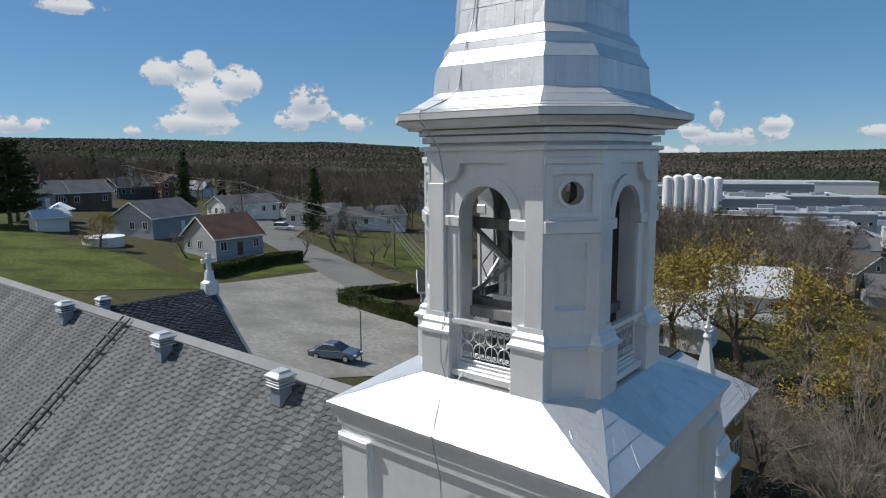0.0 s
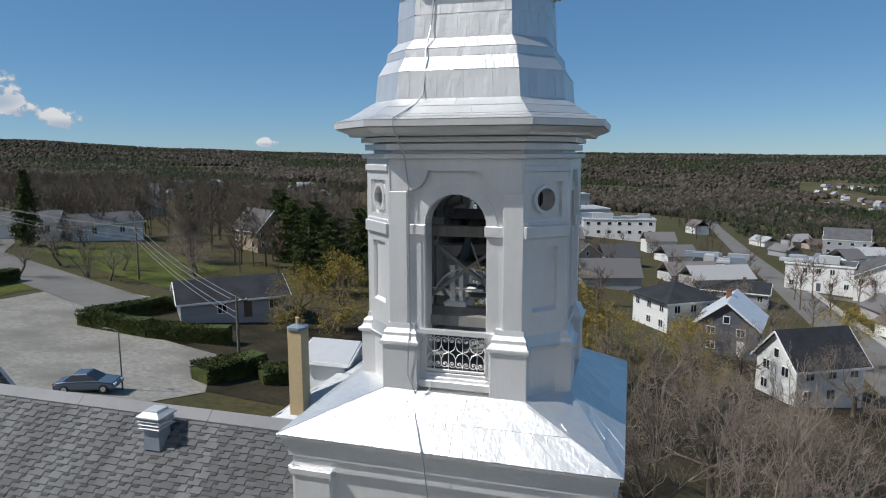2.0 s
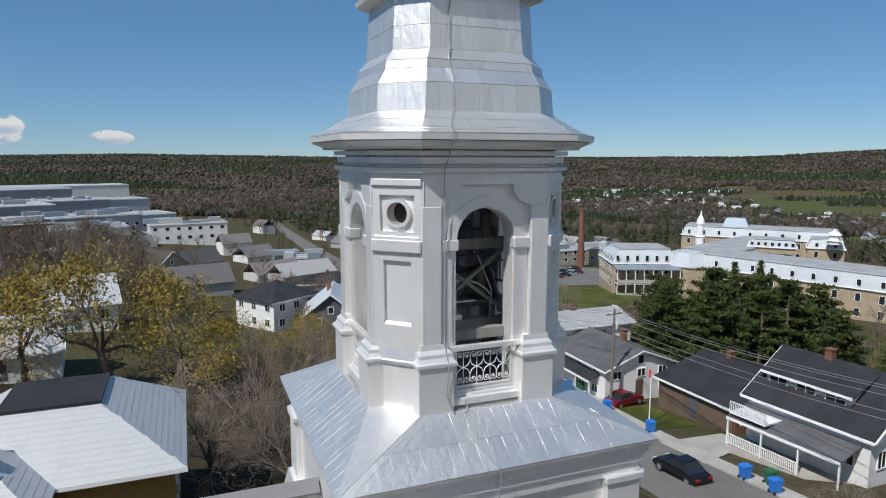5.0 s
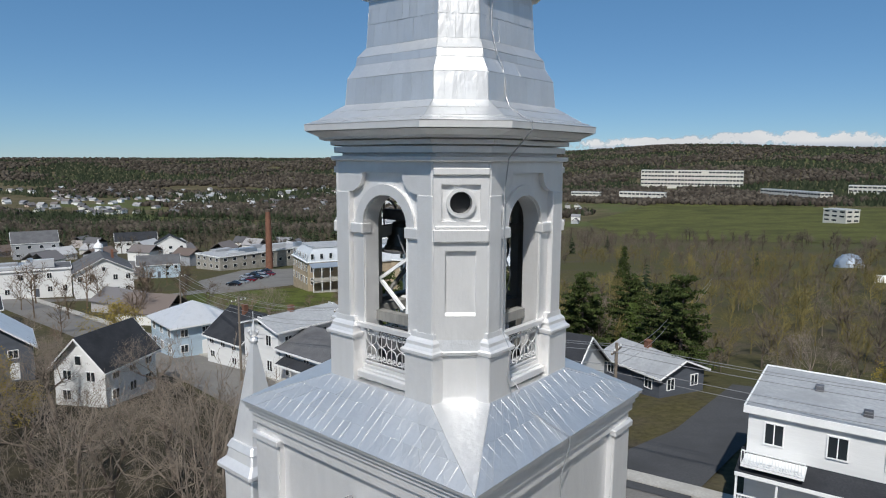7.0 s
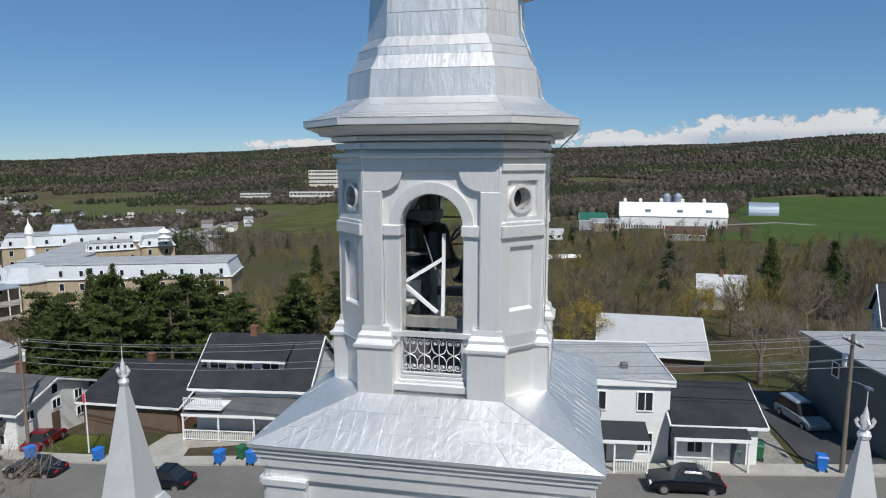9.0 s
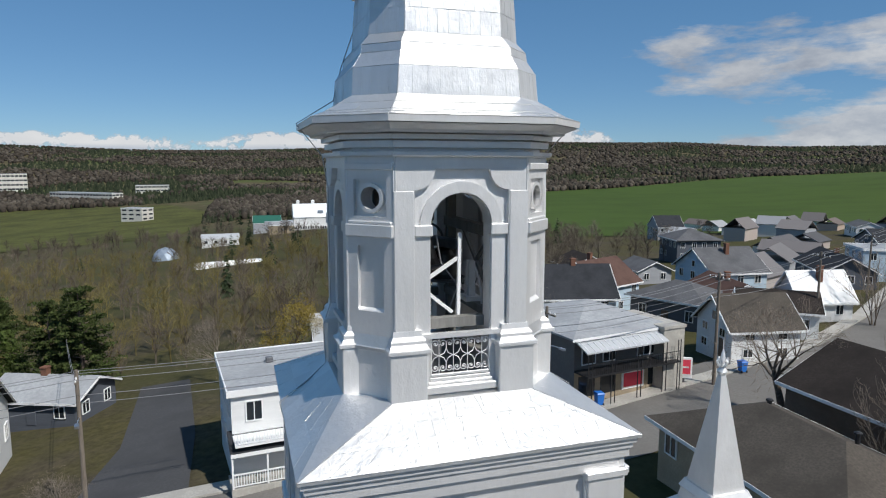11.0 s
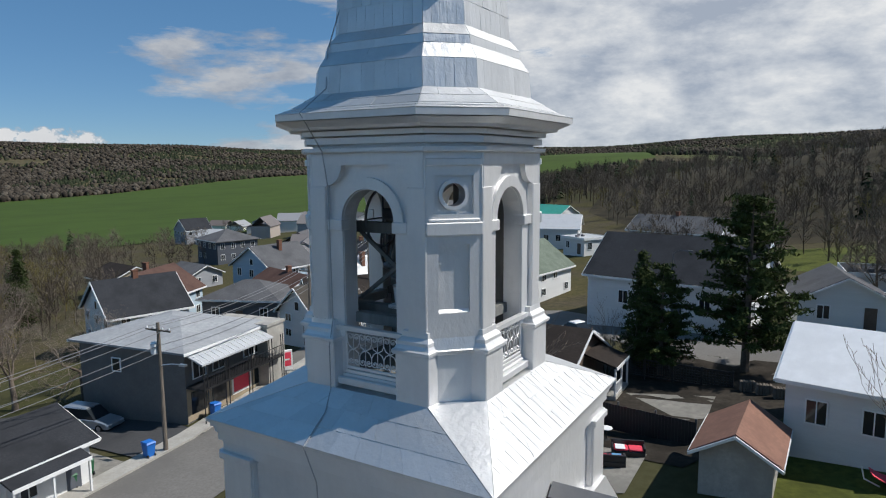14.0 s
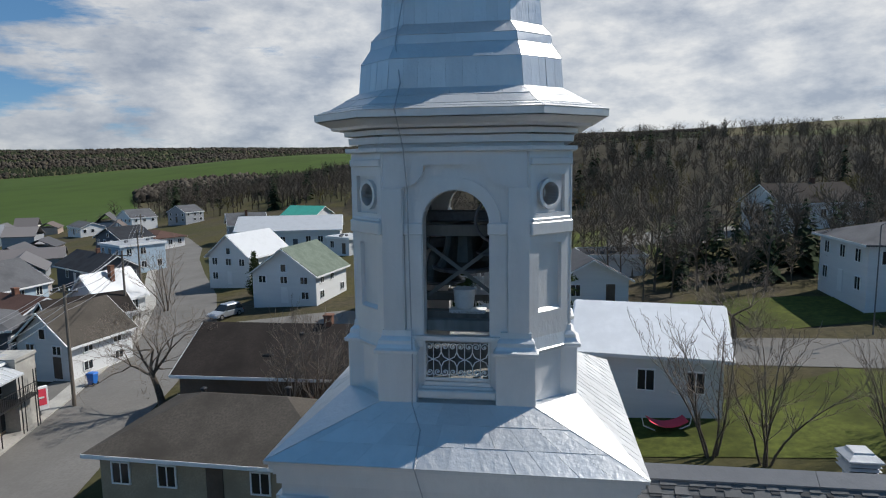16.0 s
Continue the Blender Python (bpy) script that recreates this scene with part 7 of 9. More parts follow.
def small_things():
    t = thing("hammock", (-8.7, -28.7, ground_z(-8.7, -28.7)), 8, "red garden hammock on a white stand", "hammock")
    bm = bmesh.new()
    vs = [[bm.verts.new((u, v, 0.75 - 0.35 * (1 - (u / 1.1) ** 2))) for v in (-0.5, 0.5)] for u in [-1.1 + 0.22 * i for i in range(11)]]
    for a, b in zip(vs, vs[1:]):
        bm.faces.new((a[0], a[1], b[1], b[0]))
    ex = bmesh.ops.extrude_face_region(bm, geom=bm.faces[:])
    bmesh.ops.translate(bm, verts=[v for v in ex["geom"] if isinstance(v, bmesh.types.BMVert)], vec=(0, 0, 0.04))
    part("cloth", bm, RED_CLOTH, t)
    for u in (-1.35, 1.35):
        bm = bmesh.new()
        tube(bm, [(u * 0.5, 0, 0.05), (u, 0, 0.35), (u * 1.1, 0, 0.95)], 0.04, 6)
        part("stand", bm, TRIM_WHITE, t)
    t = thing("fence", (4.4, -41.8, ground_z(4.4, -41.8)), 180, "black square-lattice yard fence", "fence")
    for z in (0.15, 1.42):
        part("rail", boxes((-4.2, 4.2, -0.05, 0.05, z, z + 0.1)), BLACK, t)
    for i in range(5):
        part("post", boxes((-4.25 + 2.1 * i, -4.13 + 2.1 * i, -0.07, 0.07, -0.3, 1.6)), BLACK, t)
    for i in range(41):
        part("slat", boxes((-4.0 + 0.2 * i - 0.02, -4.0 + 0.2 * i + 0.02, -0.02, 0.02, 0.2, 1.45)), BLACK, t)
    for i in range(5):
        part("slat", boxes((-4.1, 4.1, -0.03, 0.012, 0.38 + 0.2 * i, 0.42 + 0.2 * i)), BLACK, t)
    t = thing("shop_sign", (37.4, -34.5, ground_z(37.4, -34.5)), 60, "red and white shop sign on a post", "sign")
    part("board", boxes((-0.7, 0.7, -0.12, 0.12, 0.6, 2.5), bevel=0.03), TRIM_WHITE, t)
    part("panel", boxes((-0.55, 0.55, -0.135, 0.135, 1.0, 2.3)), RED_CLOTH, t, "red sign panel with pale bars")
    part("bar", boxes((-0.4, 0.4, -0.15, 0.15, 1.55, 1.7)), TRIM_WHITE, t)
    part("post", boxes((-0.1, 0.1, -0.08, 0.08, 0, 0.6)), IRON, t)
    t = thing("pool", (-101, 37.5, ground_z(-101, 37.5)), 0, "round white above-ground pool", "pool")
    bm = bmesh.new()
    lathe(bm, [(3.0, -0.4), (3.0, 1.25), (3.15, 1.27), (3.15, 1.35), (2.9, 1.35)], 28)
    part("wall", bm, TRIM_WHITE, t)
    t = thing("gazebo", (-131, 43, ground_z(-131, 43)), 0, "garden gazebo with pale roof", "gazebo")
    part("roof", loft([octagon(1.2, 2.4, 2.4), octagon(0.1, 0.15, 3.8)]), TRIM_WHITE, t)
    for a in range(4):
        u, v = 1.8 * math.cos(a * 1.57 + 0.78), 1.8 * math.sin(a * 1.57 + 0.78)
        part("post", boxes((u - 0.08, u + 0.08, v - 0.08, v + 0.08, -0.5, 2.5)), TRIM_WHITE, t)
    t = thing("dome_tent", (272, 31, ground_z(272, 31)), 0, "small pale geodesic garden dome", "dome")
    bm = bmesh.new()
    bmesh.ops.create_icosphere(bm, subdivisions=2, radius=5.2)
    bmesh.ops.bisect_plane(bm, geom=bm.verts[:] + bm.edges[:] + bm.faces[:], plane_co=(0, 0, -0.5), plane_no=(0, 0, -1), clear_outer=True)
    part("shell", bm, SLATE_METAL, t)
    t = thing("greenhouse", (217, 6, ground_z(217, 6)), -76, "long low white greenhouse tunnel", "greenhouse")
    bm = bmesh.new()
    lathe(bm, [(1.6, -11), (1.6, 11)], 14)
    bmesh.ops.rotate(bm, verts=bm.verts[:], matrix=Matrix.Rotation(math.pi / 2, 3, "Y"))
    part("cover", bm, TRIM_WHITE, t)


small_things()




# ---- back-yard clutter beside the brown house ----
def yard_clutter():
    rng = random.Random(21)
    orange = plain("orange_plastic", (0.75, 0.36, 0.04), 0.5)
    blue = plain("light_blue_plastic", (0.12, 0.3, 0.5), 0.4)

    def put(name, x, y, yaw, label, category, group=""):
        return thing(name, (x, y, ground_z(x, y) + 0.06), yaw, label, category, group)
    t = put("fence", 5.7, -31.6, 174, "tall black screened yard fence", "fence")
    for i in range(48):
        part("board", boxes((-4.8 + 0.2 * i, -4.61 + 0.2 * i, -0.02, 0.02, 0.05, 1.75 + rng.uniform(-0.02, 0.02))), BLACK, t)
    for i in range(5):
        part("post", boxes((-4.85 + 2.4 * i, -4.75 + 2.4 * i, 0.02, 0.12, -0.2, 1.95)), IRON, t, "grey metal post")
    part("rail", boxes((-4.8, 4.8, 0.02, 0.07, 1.6, 1.68)), BLACK, t)
    t = put("hot_tub", 8.5, -30.2, 174, "black hot tub under a folded grey cover", "hot tub")
    part("cabinet", boxes((-1.05, 1.05, -0.95, 0.95, 0, 0.8), bevel=0.06), BLACK, t)
    for u in (-1.1, 0.01):
        part("cover", loft([[(u, -1.0, 0.8), (u + 1.09, -1.0, 0.8), (u + 1.09, 1.0, 0.8), (u, 1.0, 0.8)], [(u + 0.02, -0.97, 0.9), (u + 1.07, -0.97, 0.9), (u + 1.07, 0.97, 0.9), (u + 0.02, 0.97, 0.9)]]), GREY_FLAT, t, "grey vinyl cover half")
    part("lifter", boxes((-0.9, 0.9, -1.08, -1.03, 0.95, 1.0)), IRON, t)
    t = put("garden_table", 6.9, -29.0, 20, "orange-yellow plastic garden table", "table")
    part("tabletop", boxes((-0.65, 0.65, -0.4, 0.4, 0.7, 0.75), bevel=0.015), orange, t)
    for u in (-0.55, 0.55):
        for v in (-0.32, 0.32):
            part("leg", boxes((u - 0.03, u + 0.03, v - 0.03, v + 0.03, 0, 0.71)), BLACK, t)
    for x, y, yaw in ((8.9, -27.9, 150), (6.1, -28.7, 250), (6.4, -29.6, 330)):
        t = put("garden_chair", x, y, yaw, "red cushioned garden chair with black legs", "chair", "garden chairs")
        part("seat", boxes((-0.27, 0.27, -0.26, 0.26, 0.38, 0.48), bevel=0.04), RED_CLOTH, t)
        part("backrest", loft([[(-0.27, 0.22, 0.45), (0.27, 0.22, 0.45), (0.27, 0.3, 0.45), (-0.27, 0.3, 0.45)], [(-0.24, 0.36, 0.92), (0.24, 0.36, 0.92), (0.24, 0.43, 0.92), (-0.24, 0.43, 0.92)]]), RED_CLOTH, t)
        for u in (-0.23, 0.23):
            for v in (-0.22, 0.24):
                part("leg", boxes((u - 0.018, u + 0.018, v - 0.018, v + 0.018, 0, 0.4)), BLACK, t)
    for x, y, yaw in ((4.2, -28.6, 200), (4.9, -27.0, 20)):
        t = put("garden_sofa", x, y, yaw, "black wicker garden sofa with red cushions", "sofa", "garden sofas")
        part("base", boxes((-0.95, 0.95, -0.4, 0.4, 0.05, 0.36), bevel=0.03), BLACK, t)
        part("back", boxes((-0.95, 0.95, 0.32, 0.42, 0.36, 0.78), bevel=0.03), BLACK, t)
        for u in (-0.9, 0.9):
            part("armrest", boxes((u - 0.06, u + 0.06, -0.4, 0.32, 0.36, 0.6), bevel=0.02), BLACK, t)
        for u in (-0.42, 0.42):
            part("cushion", boxes((u - 0.4, u + 0.4, -0.38, 0.3, 0.37, 0.5), bevel=0.04), RED_CLOTH, t)
        part("throw", boxes((-0.75, -0.2, -0.43, 0.25, 0.505, 0.53), bevel=0.01), blue if yaw == 20 else TRIM_WHITE, t)
    for x, y in ((8.5, -28.6), (7.3, -27.8)):
        t = put("potted_plant", x, y, 0, "green leafy plant in a tall red pot", "potted plant", "potted plants")
        part("pot", loft([octagon(0.1, 0.17, 0), octagon(0.14, 0.24, 0.7), octagon(0.12, 0.2, 0.66)]), RED_CLOTH, t)
        bm = bmesh.new()
        for k in range(26):
            a, e = rng.uniform(0, 6.28), rng.uniform(0.15, 0.45)
            p, q = Vector((0, 0, 0.62 + 0.02 * k)), Vector((e * math.cos(a), e * math.sin(a), 0.75 + 0.025 * k))
            w = Vector((-math.sin(a), math.cos(a), 0)) * 0.07
            mid = p.lerp(q, 0.6) + Vector((0, 0, 0.06))
            bm.faces.new([bm.verts.new(c) for c in (p, mid + w, q, mid - w)])
        part("leaves", bm, CEDAR, t)
    t = put("bistro_table", 6.0, -30.3, 0, "small round white table on a black stem", "table")
    bm = bmesh.new()
    lathe(bm, [(0.01, 0.7), (0.36, 0.7), (0.37, 0.72), (0.36, 0.74), (0.01, 0.74)], 20)
    part("tabletop", bm, TRIM_WHITE, t)
    part("stem", loft([octagon(0.12, 0.25, 0), octagon(0.02, 0.04, 0.05), octagon(0.02, 0.04, 0.7)]), BLACK, t)
    t = put("play_mat", 9.4, -26.9, 12, "pale board with yellow shapes on the patio", "mat")
    part("board", boxes((-0.5, 0.5, -0.3, 0.3, 0, 0.05), bevel=0.01), PALE_WALL, t)
    for u in (-0.28, 0.05, 0.3):
        part("shape", loft([octagon(0.06, 0.12, 0.05), octagon(0.06, 0.12, 0.065)]), orange, t).location = (u, 0.05 * u, 0)
    for x, y, mat, lab in ((7.6, -25.3, orange, "orange plastic ride-on toy on the patio"), (6.6, -25.6, blue, "pale blue plastic toy tub on the patio")):
        t = put("garden_toy", x, y, 30, lab, "garden toy", "garden toys")
        part("body", loft([octagon(0.2, 0.34, 0.05), octagon(0.26, 0.42, 0.2), octagon(0.24, 0.38, 0.42), octagon(0.14, 0.24, 0.5)]), mat, t)
        for u in (-0.2, 0.2):
            for v in (-0.3, 0.3):
                bm = bmesh.new()
                tube(bm, [(u - 0.04, v, 0.1), (u + 0.04, v, 0.1)], 0.1, 10)
                part("wheel", bm, BLACK, t)
        part("handle", boxes((-0.22, 0.22, 0.2, 0.25, 0.5, 0.78), bevel=0.02), mat, t)
    for i in range(3):
        x, y = -3.0 + 1.1 * i, -40.3 - 0.5 * i
        t = thing("wood_pile", (x, y, ground_z(x, y)), 12, "stack of split grey firewood", "wood pile", "wood piles")
        for a in range(5):
            for b in range(4):
                bm = bmesh.new()
                tube(bm, [(-0.45 + 0.21 * a + rng.uniform(-0.02, 0.02), -0.25, 0.1 + 0.19 * b), (-0.45 + 0.21 * a, 0.25, 0.1 + 0.19 * b)], 0.1, 7)
                part("log", bm, WOOD_POLE, t)


yard_clutter()
area("patio", [(10.2, -25.6), (10.2, -29.4), (3.2, -29.0), (3.2, -24.2), (5.5, -23.2), (8.6, -23.6)], GRAVEL, "pale worn paving of the back yard", "patio", lift=0.055, cell=1.0)
area("ground", [(7.0, -38.6), (0.6, -39.6), (0.9, -35.4), (2.4, -34.6)], GRAVEL, "bare pale gravel patch in the yard", "ground", lift=0.05, cell=1.0)
# roof vents and flues of the near roofs
for x, y, z, lab in ((13.2, -25.5, 8.55, "small dark roof vent on tan shingles"), (18.2, -25.0, 8.5, "small dark roof vent on tan shingles"), (16.2, -35.9, 8.95, "dark flue on brown shingles")):
    t = thing("roof_flue", (x, y, z - 0.25), 0, lab, "roof vent", "roof flues")
    part("pipe", loft([octagon(0.05, 0.11, -0.2), octagon(0.05, 0.11, 0.28)]), BLACK, t)
    part("hood", loft([octagon(0.09, 0.18, 0.28), octagon(0.09, 0.18, 0.36), octagon(0.04, 0.08, 0.42)]), BLACK, t)
t = thing("skylight", (18.0, -34.0, 7.95), 181, "small tilted skylight in the brown roof", "skylight")
part("kerb", boxes((-0.4, 0.4, -0.3, 0.3, -0.35, 0.02), bevel=0.02), BLACK, t)
part("pane", boxes((-0.33, 0.33, -0.24, 0.24, 0.02, 0.05)), GLASS_DARK, t)
# ---- trees ----
def shard_mesh(name, centres, size, rng, material, flat=0.5, drop=0.0):
    """Many small leaf-like triangles round the given centres, as one mesh."""
    n = len(centres)
    c = np.asarray(centres, float)
    a = rng.normal(size=(n, 3))
    b = rng.normal(size=(n, 3))
    a /= np.linalg.norm(a, axis=1)[:, None]
    b -= a * (a * b).sum(1)[:, None]
    b /= np.linalg.norm(b, axis=1)[:, None]
    s = size * rng.uniform(0.6, 1.4, size=(n, 1))
    v = np.concatenate([c - a * s, c + a * s * 0.8 + b * s * flat, c + a * s * 0.3 - b * s * flat - [0, 0, drop]], 1).reshape(-1, 3)
    return raw_mesh(name, v, np.arange(3 * n).reshape(n, 3), material)


def raw_mesh(name, verts, tris, material):
    me = bpy.data.meshes.new(name)
    me.vertices.add(len(verts))
    me.vertices.foreach_set("co", np.asarray(verts, np.float32).ravel())
    k = len(tris)
    me.loops.add(3 * k)
    me.loops.foreach_set("vertex_index", np.asarray(tris, np.int32).ravel())
    me.polygons.add(k)
    me.polygons.foreach_set("loop_start", np.arange(0, 3 * k, 3, dtype=np.int32))
    me.update(calc_edges=True)
    me.materials.append(material)
    return me


def mesh_part(name, me, parent, kind=""):
    ob = new(name, me)
    ob.parent = parent
    return tagged(ob, kind=kind)


def branches(rng, height, spread=0.5, levels=5, trunk=0.03, upright=0.35):
    """Segments (start, end, radius) of a bare crown, and the twig tips."""
    segs, tips = [], []

    def grow(p, d, length, r, level):
        n = 3 if level < 2 else 2
        for _ in range(n):
            d = (d + Vector(rng.normal(size=3)) * 0.13 + Vector((0, 0, 0.04 * upright))).normalized()
            q = p + d * length / n
            segs.append((p, q, r))
            p = q
            r *= 0.86
            if level >= 1 and level < levels - 1 and rng.uniform() < 0.6:
                side = (d + Vector(rng.normal(size=3)) * spread * 1.4).normalized()
                grow(p, side, length * 0.55, r * 0.5, level + 2)
        if level >= levels:
            tips.append(p)
            return
        for _ in range(3 if level else 5):
            side = Vector(rng.normal(size=3))
            nd = (d + side * spread + Vector((0, 0, upright * 0.4))).normalized()
            grow(p, nd, length * rng.uniform(0.6, 0.82), r * 0.62, level + 1)
    grow(Vector((0, 0, -0.3)), Vector((0, 0, 1)), height * 0.28, height * trunk, 0)
    return segs, tips


def limbs_mesh(segs, material, sides=4):
    verts, tris = [], []
    for p, q, r in segs:
        d = (q - p).normalized()
        a = d.orthogonal().normalized()
        b = d.cross(a)
        k = sides if r > 0.03 else 3
        i = len(verts)
        r = max(r, 0.010)
        for e, rr in ((p, r), (q, r * 0.86)):
            for j in range(k):
                w = 2 * math.pi * j / k
                verts.append(e + (a * math.cos(w) + b * math.sin(w)) * rr)
        for j in range(k):
            j2 = (j + 1) % k
            tris += [(i + j, i + j2, i + k + j2), (i + j, i + k + j2, i + k + j)]
    return raw_mesh("limbs", [tuple(v) for v in verts], tris, material)


def bare_tree(seed, height, label, buds=None, bud_size=0.09, per_tip=5, spread=0.5, levels=5):
    rng = np.random.default_rng(seed)
    segs, tips = branches(rng, height, spread, levels)
    t = thing("tree", (0, 0, 0), 0, label, "tree", "bare and budding trees")
    big = [s for s in segs if s[2] > 0.05]
    fine = [s for s in segs if s[2] <= 0.05]
    mesh_part("trunk", limbs_mesh(big, BARK, 7), t)
    mesh_part("branchwork", limbs_mesh(fine, TWIG), t, "stuff")
    tp = np.array([tuple(p) for p in tips])
    c = np.repeat(tp, per_tip, 0) + rng.normal(size=(len(tp) * per_tip, 3)) * 0.28
    if buds:
        mesh_part("crown", shard_mesh("buds", c, bud_size, rng, buds), t)
    else:
        mesh_part("crown", shard_mesh("spray", c, 0.24, rng, TWIG, flat=0.03), t)
    return t


def conifer(seed, height, radius, material, label, pine=False):
    rng = np.random.default_rng(seed)
    t = thing("conifer", (0, 0, 0), 0, label, "conifer", "conifers")
    bm = bmesh.new()
    tube(bm, [(0, 0, -0.4), (0.05, 0, height * 0.5), (0, 0.03, height * 0.97)], 0.025 * height, 7, 0.02)
    pts, segs = [], []
    z = height * (0.15 if pine else 0.06)
    while z < height * 0.98:
        f = (z / height - (0.15 if pine else 0.06)) / 0.92
        reach = radius * ((1 - f) ** 0.8 * (0.55 + 0.45 * math.sin(min(1, f * 4) * 1.57)) + 0.06) if not pine else radius * max(0.0, 1 - f ** 1.7) ** 0.75 * rng.uniform(0.6, 1.0)
        for k in range(8 if pine else 9):
            a = rng.uniform(0, 6.283)
            L = reach * rng.uniform(0.65, 1.12)
            rise = 0.18 if pine else -0.25
            n = max(3, int(L / 0.16))
            tip = np.array([math.cos(a) * L, math.sin(a) * L, z + rise * L])
            segs.append((Vector((0, 0, z)), Vector(tip), 0.02 + 0.012 * L))
            for i in range(n):
                s = (i + 1) / n
                for _ in range(9 if pine else 4):
                    if pine and s < 0.3:
                        continue
                    pts.append(tip * [s, s, 0] + [0, 0, z + rise * L * s] + rng.normal(size=3) * [0.22, 0.22, 0.11])
        z += height * (0.05 if pine else 0.035) * rng.uniform(0.8, 1.2)
    part("trunk", bm, BARK, t)
    mesh_part("branchwork", limbs_mesh(segs, BARK), t, "stuff")
    mesh_part("crown", shard_mesh("needles", pts, 0.24, rng, material, flat=0.35, drop=0.06), t)
    return t


def clump_tree(seed, height, label):
    """Slender upright stems from one base, with thin steep branches."""
    rng = np.random.default_rng(seed)
    segs = []

    def shoot(p, d, length, r, level):
        n = 6 if level == 0 else 4
        for k in range(n):
            d = (d + Vector(rng.normal(size=3)) * 0.09 + Vector((0, 0, 0.05))).normalized()
            q = p + d * length / n
            segs.append((p, q, r))
            p, r = q, r * 0.84
            if level < 3 and (k > 0 or level):
                for _ in range(2 if level == 0 else 1):
                    side = (d + Vector(rng.normal(size=3)) * 0.42 + Vector((0, 0, 0.15))).normalized()
                    shoot(p, side, length * (0.42 if level else 0.36) * rng.uniform(0.7, 1.1), r * 0.55, level + 1)
    for k in range(6):
        a = k * 1.05 + rng.uniform(-0.3, 0.3)
        lean = rng.uniform(0.1, 0.32)
        shoot(Vector((0.18 * math.cos(a), 0.18 * math.sin(a), -0.3)), Vector((math.cos(a) * lean, math.sin(a) * lean, 1)).normalized(), height * rng.uniform(0.75, 1.0), 0.075, 0)
    t = thing("tree", (0, 0, 0), 0, label, "tree", "bare and budding trees")
    mesh_part("trunk", limbs_mesh([g for g in segs if g[2] > 0.04], BARK, 6), t)
    mesh_part("branchwork", limbs_mesh([g for g in segs if g[2] <= 0.04], TWIG), t, "stuff")
    return t


def plant(tree, spots, seed=1):
    rng = random.Random(seed)
    first = True
    for x, y, s in spots:
        m = pose(x, y, ground_z(x, y), 0, 0, rng.uniform(0, 360)) @ Matrix.Scale(s, 4)
        if first:
            tree.matrix_basis = m
            first = False
        else:
            o = copy_thing(tree, pose(x, y, ground_z(x, y), 0, 0, rng.uniform(0, 360)))
            o.scale = (s, s, s)


plant(bare_tree(1, 11.0, "tall bare deciduous tree with dense grey-brown twigs", per_tip=6), [(13.5, 26, 1.05), (8, 33, 1.0), (-3.5, 31, 0.9), (14, 37, 0.9), (8.2, 47.6, 0.75), (14, 60, 0.95), (27.8, -35.9, 1.0), (56, -20, 0.95), (60, 92, 0.9)], 3)
plant(bare_tree(2, 10.0, "bare spreading tree with fine reddish-brown twigs", spread=0.62, per_tip=6), [(-2.5, 38, 0.95), (10, 44, 0.9), (2, 29, 0.9), (10.5, 18.5, 0.85), (6, 54, 0.95), (52, -24, 1.0), (-60, 72, 1.0), (-66, 80, 1.0), (50, 88, 1.0), (27, 12, 0.6), (24, 60, 0.95), (-17, -45, 0.8), (61, 4, 0.9), (83, -33, 1.0)], 4)
plant(clump_tree(3, 7.0, "multi-stemmed bare tree with slender upright branches"), [(-10.4, -25.4, 1.0), (-12.8, -24.4, 0.95), (-22, -28, 0.8), (13.4, -31.0, 1.0), (15.2, -31.2, 0.9), (9.6, -42.6, 0.7), (-19, -24.5, 0.75), (48, -70, 1.1), (-74, 66, 1.0), (4, 28, 1.2), (11, 27, 1.3), (1, 40, 1.2), (8, 22, 1.2)], 5)
plant(bare_tree(4, 10.0, "budding maple with yellow-green new leaves", BUD, 0.105, 10, 0.6), [(-11, 58.5, 1.75), (-5, 56, 1.5), (-18.5, 61, 1.5), (-30.4, 59, 1.15), (-35, 57, 0.9), (-97.4, 35.5, 0.7), (1, 57, 1.05), (9, 60, 0.95), (29, 84, 1.0), (66, -3, 0.95), (79, -18, 0.9)], 6)
plant(bare_tree(8, 8.0, "small bare garden tree with grey-brown twigs", levels=4, per_tip=9), [(-80, 60, 0.9), (-91, 51, 1.0), (-84, 71, 1.0), (-101, 60, 1.1), (-112, 52, 1.0), (-75, 74, 0.9), (-93, 79, 1.1), (-107, 95, 1.1), (-118, 76, 1.1), (-86, 43, 0.8), (-70, 66, 0.9), (-126, 66, 1.1), (-98, 90, 1.0), (-135, 84, 1.2), (34.5, 58, 0.6), (44, 90, 0.8), (20, 76, 0.95), (24, 98, 1.0), (15, 90, 0.9), (18, 108, 1.0), (11, 78, 0.9), (8, 98, 1.0), (22, 124, 1.0), (22, -50, 0.7)], 12)
